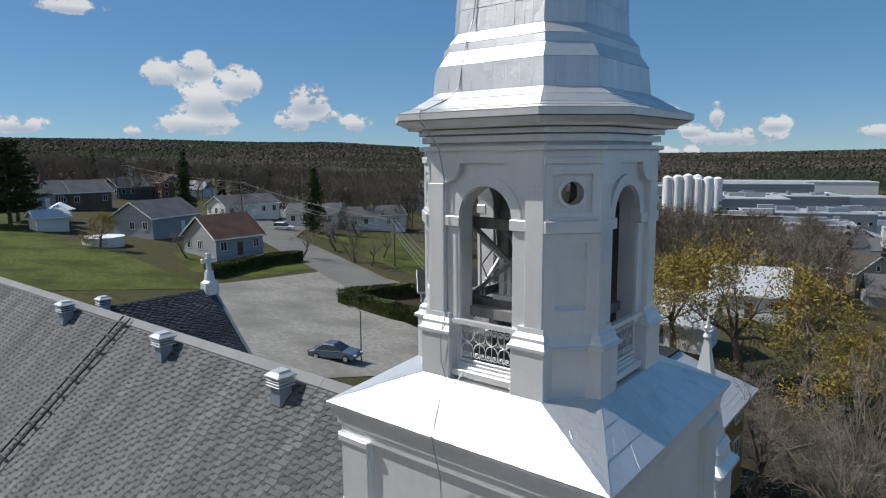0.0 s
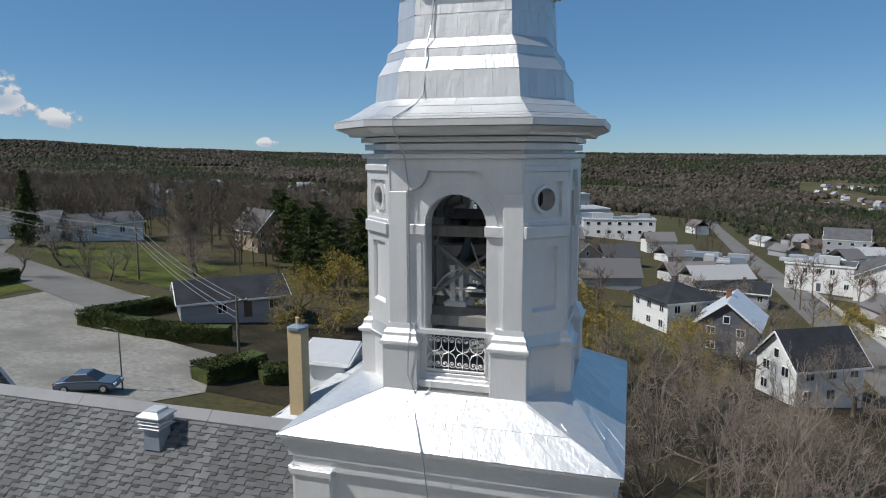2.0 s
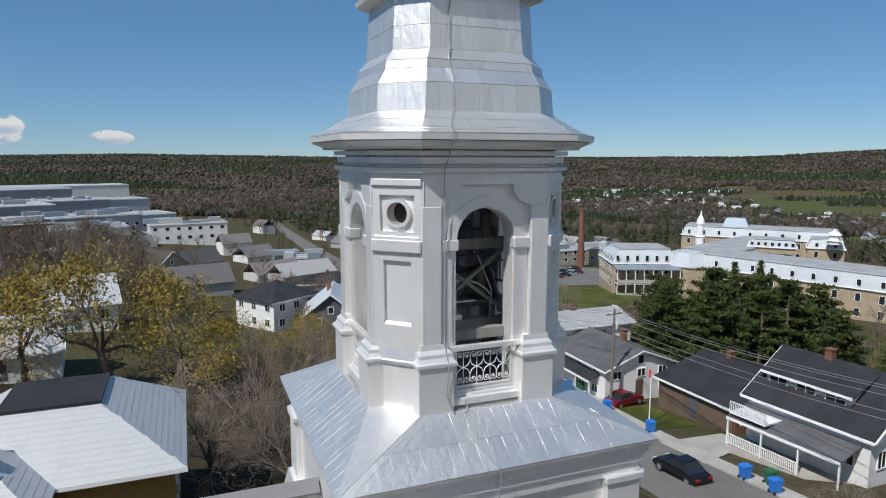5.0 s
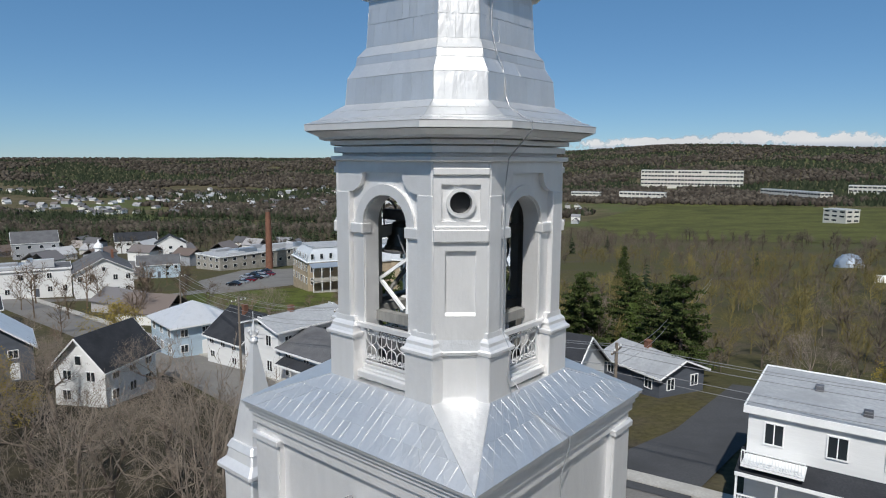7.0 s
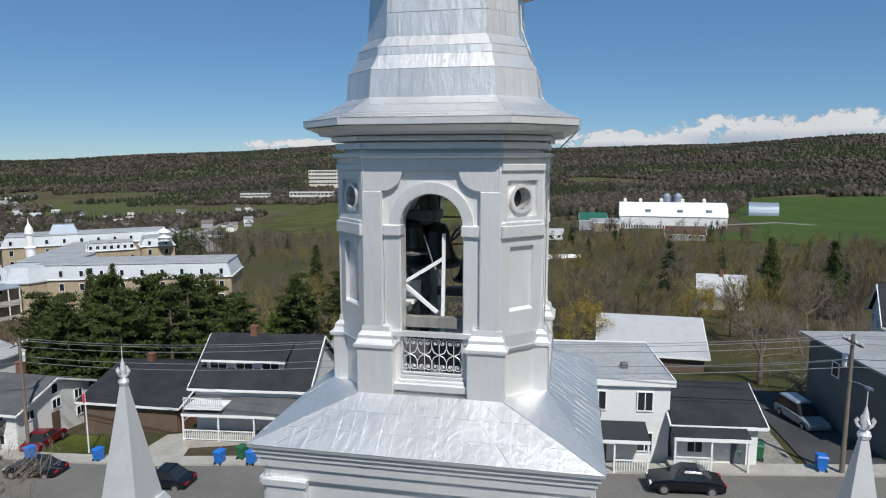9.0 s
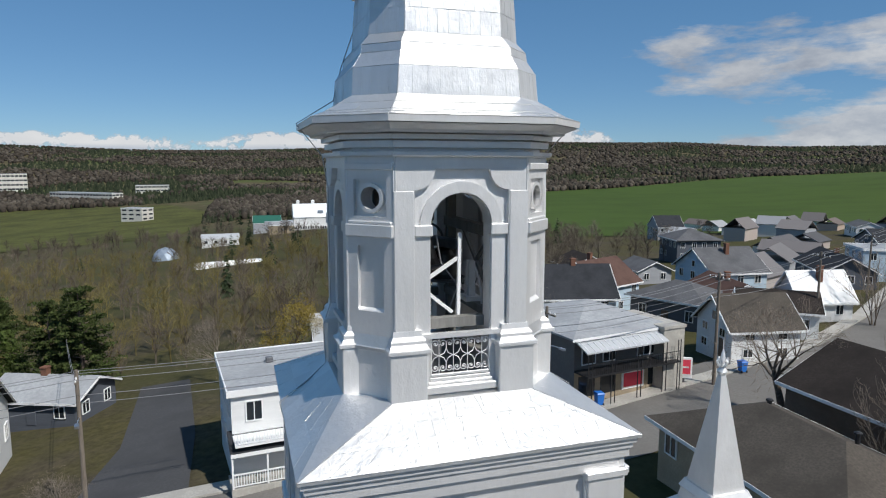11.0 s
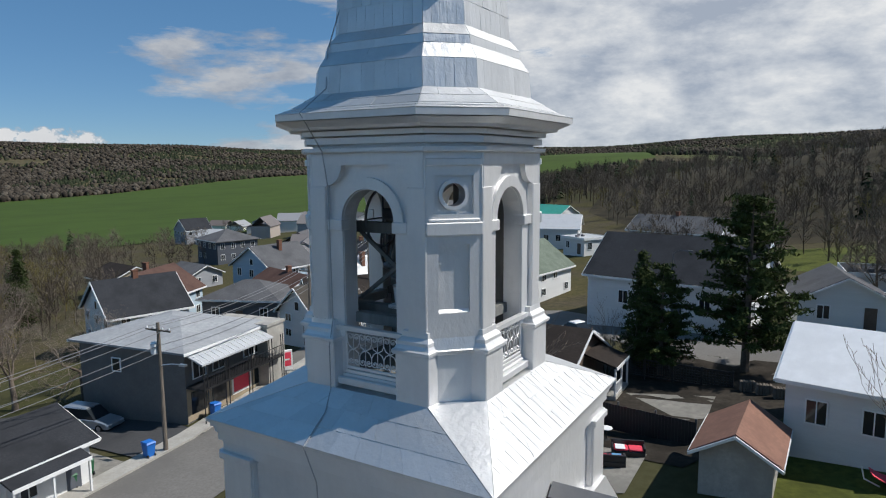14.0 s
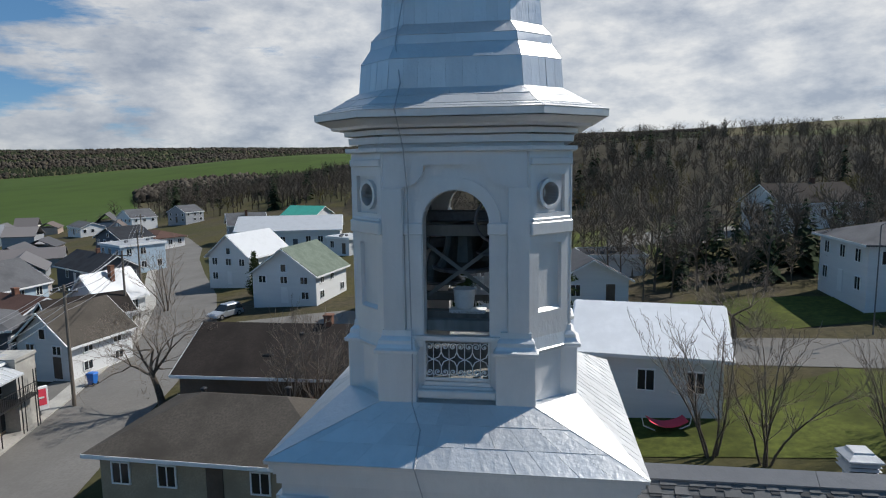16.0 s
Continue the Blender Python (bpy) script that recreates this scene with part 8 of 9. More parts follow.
plant(conifer(5, 13.0, 4.2, NEEDLE, "broad dark green pine with open crown", True), [(51, 46, 1.05), (54, 42, 1.0), (57, 47, 1.1), (61, 46, 1.0), (49, 51, 1.0), (60, 55, 1.1), (55, 60, 1.0), (65, 44, 1.05), (56, 51, 1.15), (59, 43, 1.1), (53, 55, 1.0), (63, 50, 1.1), (58, 36, 0.9), (-0.2, -45.7, 1.1), (5.6, -43.2, 0.72), (-48.8, 87, 1.0), (-45.6, 100, 1.0), (-41, 80, 0.95), (-36, 88, 0.95), (-55, 93, 1.05), (-71.3, 116, 1.1), (63.3, 18.5, 1.0), (73, 29, 0.95), (66, 22, 0.9), (-58, 108, 1.0), (66, 32, 1.0), (-124.7, 32.4, 1.2), (-132, 36, 1.2), (-128, 26, 1.15)], 7)
plant(conifer(6, 12.0, 2.6, NEEDLE, "tall narrow dark green spruce"), [(-105, 84, 1.2), (-120.8, 62.9, 1.15), (-203, 110, 1.25), (7, -45, 0.68), (95, -40, 1.0), (108, -35, 1.0), (140, 60, 1.1), (-150, 22, 1.2), (-160, 28, 1.4), (-170, 20, 1.5), (-145, 12, 1.2), (38, -76, 0.55), (105, 95, 1.0), (118, 100, 1.0), (8, -46.5, 0.8)], 8)
plant(conifer(7, 8.0, 2.6, CEDAR, "dense yellow-green conical cedar"), [(68, 31, 1.0), (70, 27, 1.05), (65, 35, 0.95), (72, 34, 1.0), (74, 38, 1.0)], 9)


def hedge(line, width, height, label, seed):
    rng = np.random.default_rng(seed)
    t = thing("hedge", label=label, category="hedge")
    pts, core = [], bmesh.new()
    for (x0, y0), (x1, y1) in zip(line, line[1:]):
        L = math.hypot(x1 - x0, y1 - y0)
        n = int(L * width * 260)
        s = rng.uniform(size=n)
        o = rng.uniform(-0.5, 0.5, size=n) * width
        zz = height * np.sqrt(rng.uniform(size=n))
        edge = rng.uniform(size=n) < 0.6
        o = np.where(edge, np.sign(o) * width * 0.5 + rng.normal(size=n) * 0.06, o)
        dx, dy = (x1 - x0) / L, (y1 - y0) / L
        for i in range(n):
            x, y = x0 + (x1 - x0) * s[i] - dy * o[i], y0 + (y1 - y0) * s[i] + dx * o[i]
            pts.append((x, y, ground_z(x, y) + (zz[i] if edge[i] else height + rng.normal() * 0.08)))
        m = pose((x0 + x1) / 2, (y0 + y1) / 2, (ground_z(x0, y0) + ground_z(x1, y1)) / 2, 0, 0, math.degrees(math.atan2(y1 - y0, x1 - x0)))
        add_box(core, -L / 2, L / 2, -width / 2 + 0.12, width / 2 - 0.12, -0.6, height - 0.12, m=m)
    mesh_part("foliage", shard_mesh("foliage", pts, 0.13, rng, HEDGE), t)
    part("core", core, HEDGE, t)


hedge([(-53.5, 44.5), (-45, 44.6), (-37, 46.8)], 1.6, 1.7, "clipped green hedge beside the car park", 1)
hedge([(-53.5, 45.5), (-52, 55), (-47, 62)], 1.4, 1.6, "clipped hedge along a lawn", 2)
hedge([(-72, 38), (-77, 50), (-78, 58)], 1.4, 1.6, "dark hedge below a bungalow", 3)
hedge([(-28, 38), (-22, 44), (-14, 46)], 2.0, 1.5, "overgrown shrubs beside the presbytery garden", 4)
hedge([(-32, 35), (-30, 41)], 2.4, 1.6, "reddish shrubs at the car park edge", 5)


def twig_template(rng, thick):
    """Triangles of one bare tree of height 1: trunk, limbs, branches and twigs, each a slender tapering blade."""
    out, limbs, boughs = [], [], []

    def blade(p, q, w, crossed=False):
        d = (q - p) / np.linalg.norm(q - p)
        s = np.cross(d, rng.normal(size=3))
        s /= np.linalg.norm(s)
        out.append((p - s * w, p + s * w, q))
        if crossed:
            s = np.cross(d, s)
            out.append((p - s * w, p + s * w, q))
    lean = rng.normal(size=2) * 0.03
    blade(np.zeros(3), np.array([lean[0], lean[1], 0.85]), 0.013 * thick, True)
    for _ in range(13):
        z = rng.uniform(0.16, 0.66)
        a, e = rng.uniform(0, 6.283), rng.uniform(0.6, 1.15)
        p = np.array([lean[0] * z, lean[1] * z, z])
        d = np.array([math.cos(a) * math.cos(e), math.sin(a) * math.cos(e), math.sin(e)])
        q = p + d * rng.uniform(0.26, 0.42) * (1.12 - z)
        blade(p, q, 0.0065 * thick, True)
        limbs.append((p, q, d))
    for _ in range(64):
        p, q, d = limbs[rng.integers(len(limbs))]
        o = p + (q - p) * rng.uniform(0.25, 1.0)
        e = d + rng.normal(size=3) * 0.5 + [0, 0, 0.25]
        e /= np.linalg.norm(e)
        r = o + e * rng.uniform(0.10, 0.20)
        blade(o, r, 0.0038 * thick)
        boughs.append((o, r, e))
    for _ in range(270):
        p, q, d = boughs[rng.integers(len(boughs))]
        o = p + (q - p) * rng.uniform(0.2, 1.0)
        e = d + rng.normal(size=3) * 0.55 + [0, 0, 0.2]
        e /= np.linalg.norm(e)
        blade(o, o + e * rng.uniform(0.06, 0.13), 0.0027 * thick)
    return np.array(out)


def fir_template(rng, layers, arms):
    """Triangles of one fir of height 1: drooping boughs in whorls, shorter towards the top."""
    out = []
    for k in range(layers):
        f = (k + rng.uniform(0, 0.6)) / layers
        z = 0.07 + 0.9 * f
        for _ in range(arms):
            a = rng.uniform(0, 6.283)
            reach = (0.03 + 0.21 * (1 - f) ** 0.85) * rng.uniform(0.7, 1.15)
            d = np.array([math.cos(a), math.sin(a), 0.0])
            s = np.array([-d[1], d[0], 0.0]) * reach * rng.uniform(0.26, 0.42)
            root, tip = np.array([0, 0, z + 0.02]), d * reach + [0, 0, z - reach * rng.uniform(0.25, 0.6)]
            mid = d * reach * 0.55 + [0, 0, z - reach * 0.1]
            out.append((root, mid - s, tip))
            out.append((root, tip, mid + s))
    out.append(((-0.012, 0, 0), (0.012, 0, 0), (0, 0, 0.9)))
    return np.array(out)


def forest(label, spots, kind, material, seed, detail=1.0, thick=1.0):
    """A joined wood: templates of single trees, turned, scaled and set on the land."""
    rng = np.random.default_rng(seed)
    if kind == "conifer":
        kinds = [fir_template(rng, int(16 * detail), int(7 * detail)) for _ in range(5)]
    else:
        kinds = [twig_template(rng, thick) for _ in range(6)]
        if detail < 1:
            kinds = [np.concatenate([k[:28], k[28::max(2, int(1 / detail))] * 1.0]) for k in kinds]
    which = rng.integers(len(kinds), size=len(spots))
    blocks = []
    for i, template in enumerate(kinds):
        own = np.array([(x, y, ground_z(x, y) - 0.1, h) for (x, y, h, _), w in zip(spots, which) if w == i])
        if not len(own):
            continue
        a = rng.uniform(0, 6.283, size=len(own))
        wide = own[:, 3] * rng.uniform(0.85, 1.25, size=len(own))
        c, q = np.cos(a) * wide, np.sin(a) * wide
        v = template.reshape(1, -1, 3)
        x = v[..., 0] * c[:, None] - v[..., 1] * q[:, None] + own[:, 0:1]
        y = v[..., 0] * q[:, None] + v[..., 1] * c[:, None] + own[:, 1:2]
        z = v[..., 2] * own[:, 3:4] + own[:, 2:3]
        blocks.append(np.stack([x, y, z], -1).reshape(-1, 3))
    v = np.concatenate(blocks)
    ob = mesh_part("woodland", raw_mesh("woodland", v, np.arange(len(v)).reshape(-1, 3), material), None, "stuff")
    tagged(ob, label, "trees", kind="stuff")


WOOD_GREY = surface("grey_brown_wood", (0.165, 0.135, 0.105), 0.95, vary=0.3, grain=0.12, stain=0.02, relief=0)
WOOD_RED = surface("reddish_wood", (0.175, 0.13, 0.095), 0.95, vary=0.3, grain=0.12, stain=0.02, relief=0)
WOOD_BUD = surface("yellow_budding_wood", (0.2, 0.165, 0.065), 0.95, vary=0.3, grain=0.12, stain=0.02, relief=0)
WOOD_FIR = surface("dark_fir_wood", (0.034, 0.048, 0.022), 0.95, vary=0.35, grain=0.12, stain=0.02, relief=0)


WOOD_FAR = surface("far_bare_wood", (0.13, 0.108, 0.085), 0.95, vary=0.35, grain=0.05, stain=0.008, relief=0)


def inside(outline, x, y):
    """Whether a point lies within an outline."""
    odd = False
    for (x0, y0), (x1, y1) in zip(outline, outline[1:] + outline[:1]):
        if (y0 > y) != (y1 > y) and x < x0 + (x1 - x0) * (y - y0) / (y1 - y0):
            odd = not odd
    return odd


def clear_of(x, y):
    """Keeps woods off roads, lawns, fields and buildings."""
    if math.hypot(x, y) < 62:
        return False
    if inside(FIELD_OUTLINE, x, y):
        return False
    if 60 < y < 480 and abs(x - 34 - (y - 90) * 0.07) < 9:
        return False
    if 90 < x < 205 and 70 < y < 175 and x > 0.35 * y + 60:
        return False
    if 430 < x < 960 and 30 < y < 380:
        return False
    if 55 < x < 165 and 95 < y < 240:
        return False
    if x > 25 and -215 < y < -20 and abs(x - (45 + (-60 - y) * 0.62)) < 48 + (-y) * 0.1:
        return False
    if -140 < x < 30 and 235 < y < 480:
        return False
    if 165 < x < 225 and 85 < y < 195:
        return False
    if -175 < x < -50 and 15 < y < 100 and y < 20 - x * 0.62 + 22:
        return False
    if 370 < x < 490 and -140 < y < 5:
        return False
    if -45 < x < 25 and -88 < y < -20:
        return False
    return True


def scatter(seed, count, az, rad, tall, shards, power=1.0, gaps=0.0):
    rng = random.Random(seed)
    out = []
    for _ in range(count):
        a = radians(rng.uniform(*az))
        r = rad[0] + (rad[1] - rad[0]) * rng.random() ** power
        x, y = r * math.cos(a), r * math.sin(a)
        if not clear_of(x, y) or noise.noise((x / 60 + seed, y / 60, 0)) < gaps - 1:
            continue
        out.append((x, y, rng.uniform(*tall), shards))
    return out


forest("bare brown woodland beyond the houses", scatter(1, 1100, (95, 168), (110, 380), (9, 14), 0), "bare", WOOD_GREY, 1)
forest("reddish bare woodland", scatter(2, 520, (95, 168), (100, 430), (8, 12), 0), "bare", WOOD_RED, 2)
forest("dark firs among bare trees", scatter(3, 150, (95, 168), (120, 480), (8, 14), 0, gaps=0.9), "conifer", WOOD_FIR, 3)
forest("budding scrub on the low ground", scatter(4, 560, (-27, 30), (74, 300), (4.5, 9), 0), "bare", WOOD_BUD, 4)
forest("grey bare trees on the low ground", scatter(5, 700, (-32, 48), (70, 400), (5, 10), 0), "bare", WOOD_GREY, 5)
forest("bare woods on the southern rise", scatter(6, 1300, (-128, -66), (92, 330), (6, 10), 0, 0.8), "bare", WOOD_GREY, 6)
forest("budding woods on the southern rise", scatter(7, 220, (-125, -60), (100, 430), (5, 8.5), 0), "bare", WOOD_BUD, 7)
forest("firs on the southern rise", scatter(8, 60, (-128, -62), (130, 430), (7, 12), 0, gaps=0.85), "conifer", WOOD_FIR, 8)
forest("bare trees between town houses", scatter(9, 380, (35, 115), (80, 420), (5, 9), 0), "bare", WOOD_RED, 9)
forest("dark firs beyond the lower town", scatter(10, 2400, (30, 84), (380, 950), (9, 14), 0, gaps=0.8), "conifer", WOOD_FIR, 10, 0.6)
forest("bare woods beyond the lower town", scatter(11, 1500, (25, 168), (330, 720), (8, 12), 0), "bare", WOOD_FAR, 11, 0.34, 1.8)
forest("bare woods beyond the low ground", scatter(19, 900, (-60, 30), (330, 680), (7, 11), 0), "bare", WOOD_FAR, 19, 0.34, 1.8)
forest("dark firs along the fields", scatter(14, 900, (-36, 14), (440, 1100), (8, 13), 0, gaps=0.9), "conifer", WOOD_FIR, 14, 0.6)
forest("bare trees east of the houses", scatter(15, 300, (-64, -20), (75, 280), (5, 9), 0), "bare", WOOD_GREY, 15)
forest("dark firs on the low ground", scatter(16, 26, (-30, 40), (120, 380), (7, 12), 0), "conifer", WOOD_FIR, 16)
forest("bare wood below the hill field", scatter(17, 520, (-74, -58), (230, 640), (9, 14), 0), "bare", WOOD_FAR, 17, 0.5, 1.4)
forest("firs below the hill field", scatter(18, 70, (-74, -58), (230, 640), (9, 15), 0), "conifer", WOOD_FIR, 18)


forest("tall bare street trees of the lower town", [(46, 112, 11, 0), (52, 121, 12, 0), (40, 128, 10, 0), (57, 133, 12, 0), (48, 140, 13, 0), (64, 128, 9, 0), (70, 140, 11, 0), (38, 148, 11, 0), (54, 149, 10, 0), (33, 112, 8, 0), (44, 158, 12, 0), (30, 150, 9, 0), (76, 152, 10, 0), (60, 112, 9, 0), (35, 190, 11, 0), (52, 196, 10, 0), (84, 176, 9, 0), (36, 134, 12, 0), (63, 143, 12, 0), (42, 104, 9, 0)], "bare", WOOD_RED, 20)
forest("shady bare trees below the southern rise", [(-12 - 3.1 * (k % 11) + 1.1 * (k // 11), -58.5 - 5.2 * (k // 11) - 1.7 * (k % 3), 6.5 + (k * 7 % 5), 0) for k in range(66)], "bare", WOOD_GREY, 21)
forest("dark spruces below the southern rise", [(-17 - 4.4 * (k % 6), -64 - 5.6 * (k // 6) - 2.3 * (k % 2), 6 + (k * 5 % 4), 0) for k in range(18)], "conifer", WOOD_FIR, 22)


def build_canopy():
    """The far woods: many small crowns, broken by fields."""
    rng = np.random.default_rng(31)
    def crowns(name, stops):
        m, nt, p = nodes_of(name)
        g = nt.nodes.new("ShaderNodeNewGeometry")
        stand = noise_at(nt, coords(nt, 1.0), 0.02, 4, 0.6)
        tone = maths(nt, "MULTIPLY_ADD", g.outputs["Random Per Island"], 0.6, maths(nt, "MULTIPLY_ADD", stand, 0.9, -0.28))
        nt.links.new(ramp(nt, tone, stops), p.inputs["Base Color"])
        p.inputs["Roughness"].default_value = 0.95
        p.inputs["Specular IOR Level"].default_value = 0.05
        return m
    firs = crowns("far_fir_crowns", [(0.1, (0.012, 0.016, 0.010)), (0.55, (0.028, 0.036, 0.02)), (0.9, (0.055, 0.058, 0.034))])
    bare = crowns("far_bare_crowns", [(0.1, (0.03, 0.026, 0.021)), (0.5, (0.06, 0.05, 0.04)), (0.9, (0.115, 0.10, 0.08))])
    blocks, r = [], 560.0
    while r < 3300:
        for k in range(690):
            b = radians(-104 + 0.418 * (k + rng.uniform(-0.45, 0.45)))
            q = r * (1 + rng.uniform(-0.005, 0.005))
            x, y = q * math.cos(b), q * math.sin(b)
            wooded = noise.noise((x / 240, y / 240, 5.0)) + 0.5 * noise.noise((x / 80, y / 80, 9.0)) + 0.36 + 0.2 * smooth(900, 2200, r)
            if 900 < r < 1600 and 0.35 < b < 1.35:
                wooded -= 0.28
            if wooded < 0 or not clear_of(x, y):
                continue
            fir = noise.noise((x / 300, y / 300, 2.0)) + 0.35 * noise.noise((x / 60, y / 60, 3.0)) + rng.uniform(-0.16, 0.16) > 0.06
            z, tall = ground_z(x, y), rng.uniform(5.0, 9.0) + 0.0006 * r
            wide = tall * (0.2 if fir else 0.34) + 0.0014 * r
            blocks.append((x, y, z - 0.6, tall, wide, fir))
        r *= 1.0088
    c = np.array(blocks)
    turn = rng.uniform(0, 6.283, size=len(c))
    apex = np.stack([c[:, 0] + rng.normal(size=len(c)) * 0.2 * c[:, 4], c[:, 1] + rng.normal(size=len(c)) * 0.2 * c[:, 4], c[:, 2] + c[:, 3]], 1)
    def ring(share, height):
        return [np.stack([c[:, 0] + np.cos(turn + i * 1.5708) * c[:, 4] * share, c[:, 1] + np.sin(turn + i * 1.5708) * c[:, 4] * share, c[:, 2] + c[:, 3] * height], 1) for i in range(4)]
    cone = np.stack([apex, *ring(1.0, 0.05)], 1), [(0, 1, 2), (0, 2, 3), (0, 3, 4), (0, 4, 1)]
    dome = np.stack([apex, *ring(1.0, 0.62), *ring(0.7, 0.1)], 1), [(0, 1, 2), (0, 2, 3), (0, 3, 4), (0, 4, 1), (1, 5, 6), (1, 6, 2), (2, 6, 7), (2, 7, 3), (3, 7, 8), (3, 8, 4), (4, 8, 5), (4, 5, 1)]
    for fir, material, label in ((1, firs, "distant dark fir stands"), (0, bare, "distant bare grey-brown woods with clearings")):
        v, faces = cone if fir else dome
        w = v[c[:, 5] == fir]
        tris = (np.arange(len(w))[:, None, None] * v.shape[1] + np.array(faces)).reshape(-1, 3)
        ob = mesh_part("far_woods", raw_mesh("far_woods", w.reshape(-1, 3), tris, material), None, "stuff")
        tagged(ob, label, "trees", kind="stuff")


build_canopy()


# ---- clouds: a far backdrop round the horizon ----
def build_clouds():
    m = bpy.data.materials.new("cloud_backdrop")
    m.use_nodes = True
    nt = m.node_tree
    nt.nodes.remove(nt.nodes["Principled BSDF"])
    v = coords(nt, 1 / 4650)
    shape = noise_at(nt, coords(nt, 1 / 4650, (1, 1, 1.3)), 38, 8, 0.6)
    deck_noise = noise_at(nt, coords(nt, 1 / 4650, (1, 1, 4.0)), 4.2, 9, 0.6)

    def blob(az, el, wide, high):
        c = Vector((math.cos(radians(az)) * math.cos(radians(el)), math.sin(radians(az)) * math.cos(radians(el)), math.sin(radians(el))))
        side = Vector((-math.sin(radians(az)), math.cos(radians(az)), 0))
        d1 = nt.nodes.new("ShaderNodeVectorMath")
        d1.operation = "DOT_PRODUCT"
        d1.inputs[1].default_value = side / radians(wide)
        nt.links.new(v, d1.inputs[0])
        d2 = nt.nodes.new("ShaderNodeSeparateXYZ")
        nt.links.new(v, d2.inputs[0])
        up = maths(nt, "MULTIPLY_ADD", d2.outputs["Z"], 1 / radians(high), -c.z / radians(high))
        q = maths(nt, "ADD", maths(nt, "MULTIPLY", d1.outputs["Value"], d1.outputs["Value"]), maths(nt, "MULTIPLY", up, up))
        front = nt.nodes.new("ShaderNodeVectorMath")
        front.operation = "DOT_PRODUCT"
        front.inputs[1].default_value = c
        nt.links.new(v, front.inputs[0])
        g = maths(nt, "MULTIPLY", maths(nt, "SUBTRACT", 1.0, q, clamp=True), maths(nt, "GREATER_THAN", front.outputs["Value"], 0.3))
        return g, maths(nt, "MULTIPLY", g, maths(nt, "MULTIPLY_ADD", up, -1.6, 0.1, clamp=True))
    total, under = None, None
    for b in ((151.6, 6.8, 2.1, 1.5), (149.2, 7.5, 2.1, 1.5), (145.6, 6.3, 2.0, 1.8), (147.9, 5.1, 3.2, 2.2), (149.1, 3.1, 4.3, 1.5), (140.2, 4.9, 2.2, 1.7), (141.4, 3.3, 2.0, 1.3), (138.7, 3.7, 1.4, 1.0), (136.2, 3.0, 1.9, 1.0), (154.0, 2.3, 0.9, 0.6), (157.6, 11.2, 3.0, 0.7), (161.5, 2.7, 2.5, 0.9),
              (110.1, 3.6, 1.5, 0.9), (106.2, 3.3, 0.7, 1.3), (102.0, 2.5, 1.6, 0.9), (105.0, 1.6, 4.6, 1.0), (121.1, 1.3, 1.2, 0.5), (109.0, 0.4, 2.2, 0.7), (108.1, 2.1, 1.5, 0.7), (95, 1.7, 2, 0.7), (12, 1.7, 11, 1.1), (-4, 1.8, 7, 1.3), (-13, 2.6, 6.5, 1.7), (-20.5, 2.6, 5, 1.8), (-28, 2.1, 5, 1.4), (24, 1.5, 6, 0.8)):
        k, u = blob(*b)
        total = k if total is None else maths(nt, "ADD", total, k)
        under = u if under is None else maths(nt, "MAXIMUM", under, u)
    rough_edge = maths(nt, "MULTIPLY_ADD", shape, 3.8, -1.9)
    puff = maths(nt, "MULTIPLY", maths(nt, "ADD", maths(nt, "SUBTRACT", total, 0.3), maths(nt, "MULTIPLY", rough_edge, maths(nt, "MULTIPLY", total, 1.8, clamp=True))), 2.6, clamp=True)
    # broken deck over the southern sky
    d = nt.nodes.new("ShaderNodeVectorMath")
    d.operation = "DOT_PRODUCT"
    d.inputs[1].default_value = (math.cos(radians(-92)), math.sin(radians(-92)), 0)
    nt.links.new(v, d.inputs[0])
    cover = maths(nt, "MULTIPLY_ADD", d.outputs["Value"], 1.9, -1.05)
    sep = nt.nodes.new("ShaderNodeSeparateXYZ")
    nt.links.new(v, sep.inputs[0])
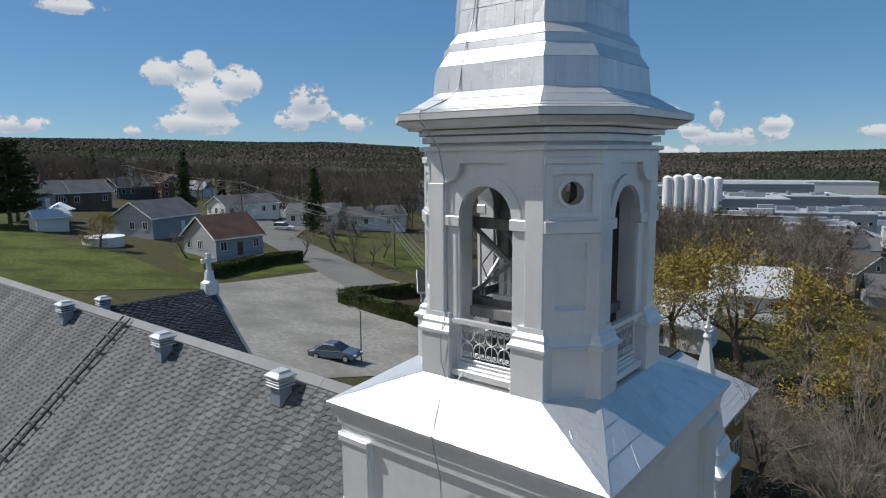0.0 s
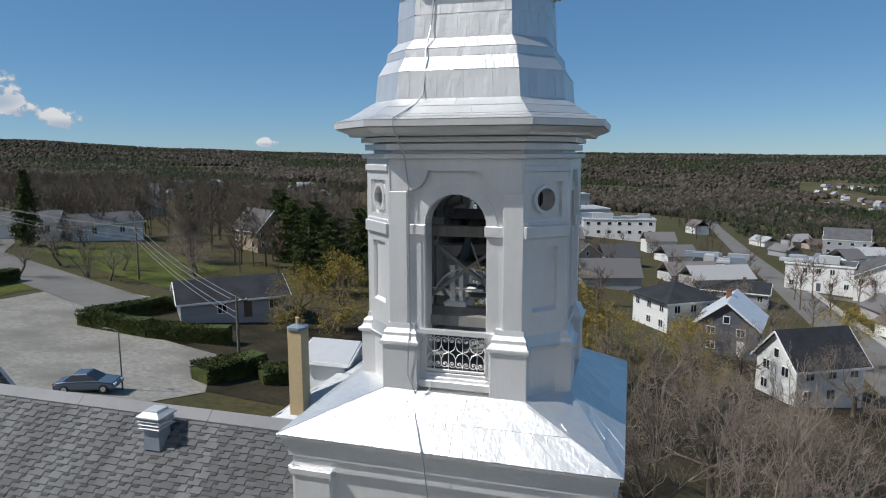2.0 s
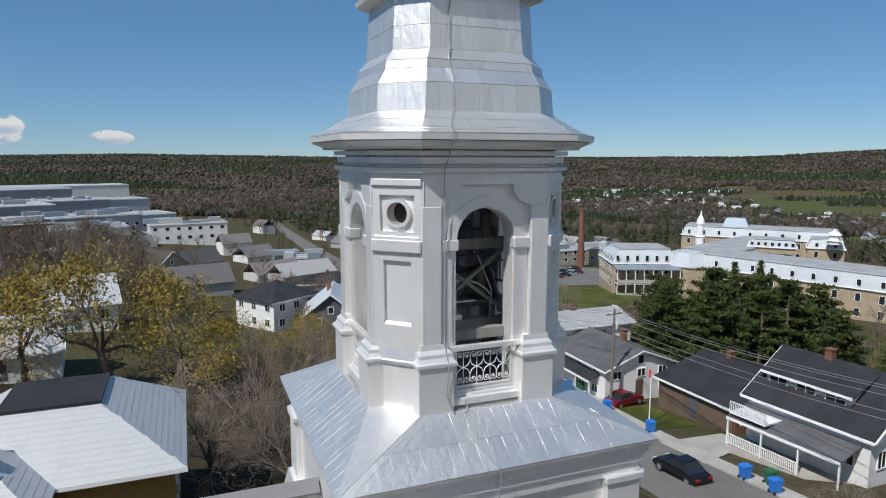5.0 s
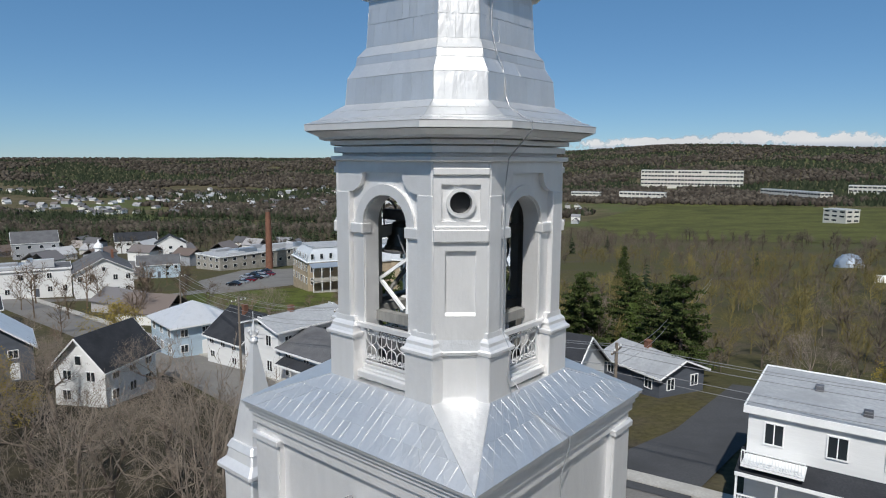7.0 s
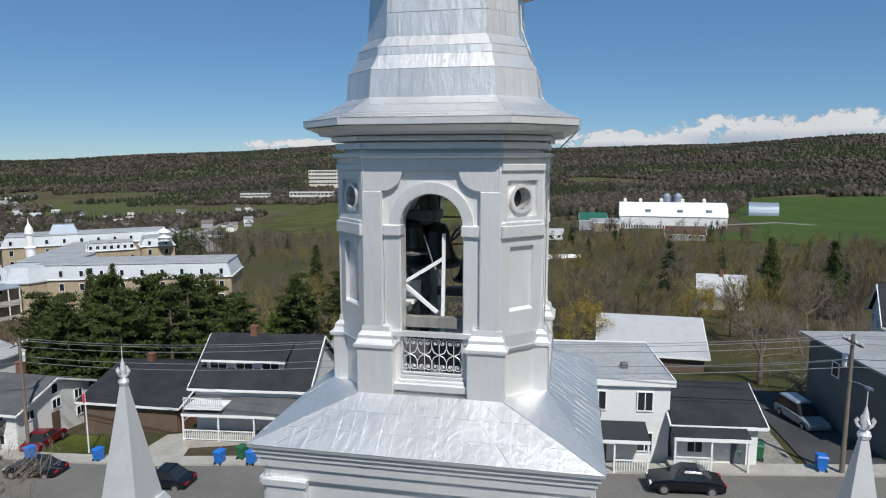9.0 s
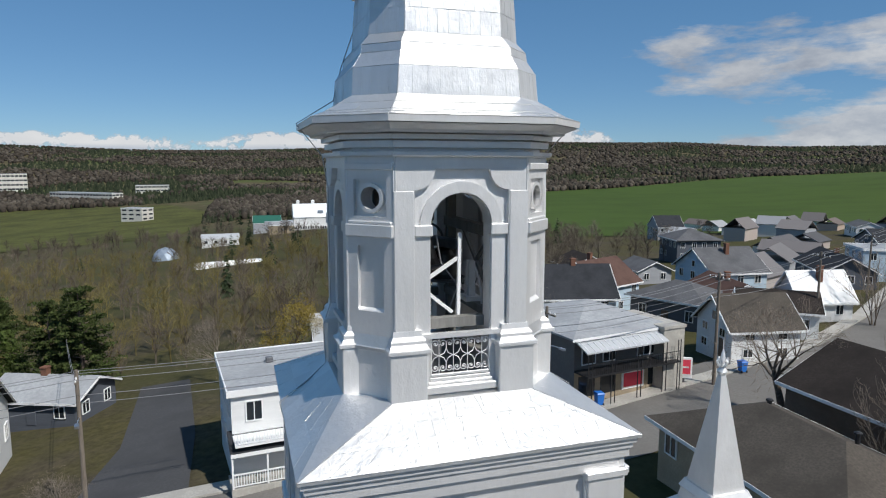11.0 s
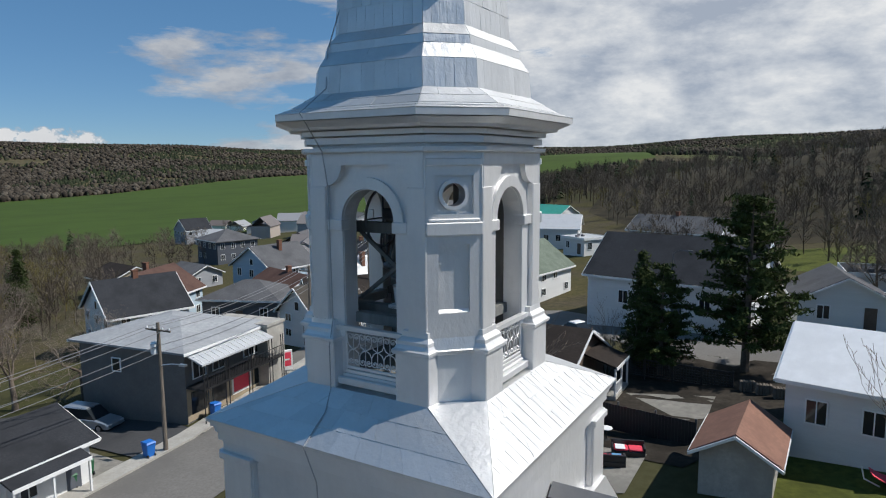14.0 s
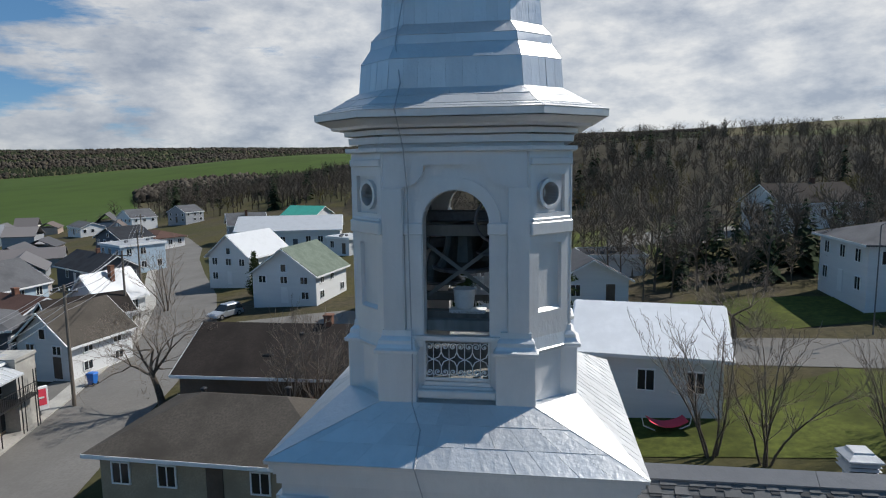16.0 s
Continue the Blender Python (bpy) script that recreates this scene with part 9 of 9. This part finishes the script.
    deck = maths(nt, "MULTIPLY", maths(nt, "ADD", maths(nt, "MULTIPLY_ADD", deck_noise, 2.2, -1.22), cover), 4.0, clamp=True)
    deck = maths(nt, "MULTIPLY", deck, maths(nt, "GREATER_THAN", d.outputs["Value"], 0.2))
    dens = maths(nt, "MAXIMUM", puff, maths(nt, "MULTIPLY", deck, 0.93))
    low = noise_at(nt, coords(nt, 1 / 4650, (1, 1, 2.2)), 9, 7, 0.6)
    col = ramp(nt, low, [(0.34, (0.42, 0.47, 0.56)), (0.5, (0.66, 0.69, 0.74)), (0.64, (0.90, 0.90, 0.90))])
    thick = ramp(nt, d.outputs["Value"], [(0.62, (0.60, 0.62, 0.66)), (0.93, (1, 1, 1))])
    col = mix(nt, 1.0, col, thick, "MULTIPLY")
    white = mix(nt, maths(nt, "MULTIPLY", under, 1.6, clamp=True), mix(nt, 0.35, (0.95, 0.95, 0.95), col), (0.45, 0.52, 0.63))
    col = mix(nt, puff, col, white)
    em = nt.nodes.new("ShaderNodeEmission")
    nt.links.new(col, em.inputs[0])
    em.inputs[1].default_value = 0.9
    tr = nt.nodes.new("ShaderNodeBsdfTransparent")
    mx = nt.nodes.new("ShaderNodeMixShader")
    nt.links.new(dens, mx.inputs[0])
    nt.links.new(tr.outputs[0], mx.inputs[1])
    nt.links.new(em.outputs[0], mx.inputs[2])
    nt.links.new(mx.outputs[0], nt.nodes["Material Output"].inputs[0])
    bm = bmesh.new()
    rows = []
    for el in (-2, 0, 4, 8, 12, 16, 20, 25, 30, 36, 42):
        e = radians(el)
        rows.append([bm.verts.new((4650 * math.cos(e) * math.cos(radians(a)), 4650 * math.cos(e) * math.sin(radians(a)), 4650 * math.sin(e))) for a in range(0, 360, 4)])
    for a, b in zip(rows, rows[1:]):
        for k in range(90):
            bm.faces.new((a[k], b[k], b[(k + 1) % 90], a[(k + 1) % 90]))
    ob = part("cloud_backdrop", bm, m)
    for f in ob.data.polygons:
        f.use_smooth = True
    ob.visible_shadow = False
    tagged(ob, "scattered white cumulus and a broken grey cloud deck", "sky", kind="structure")


build_clouds()
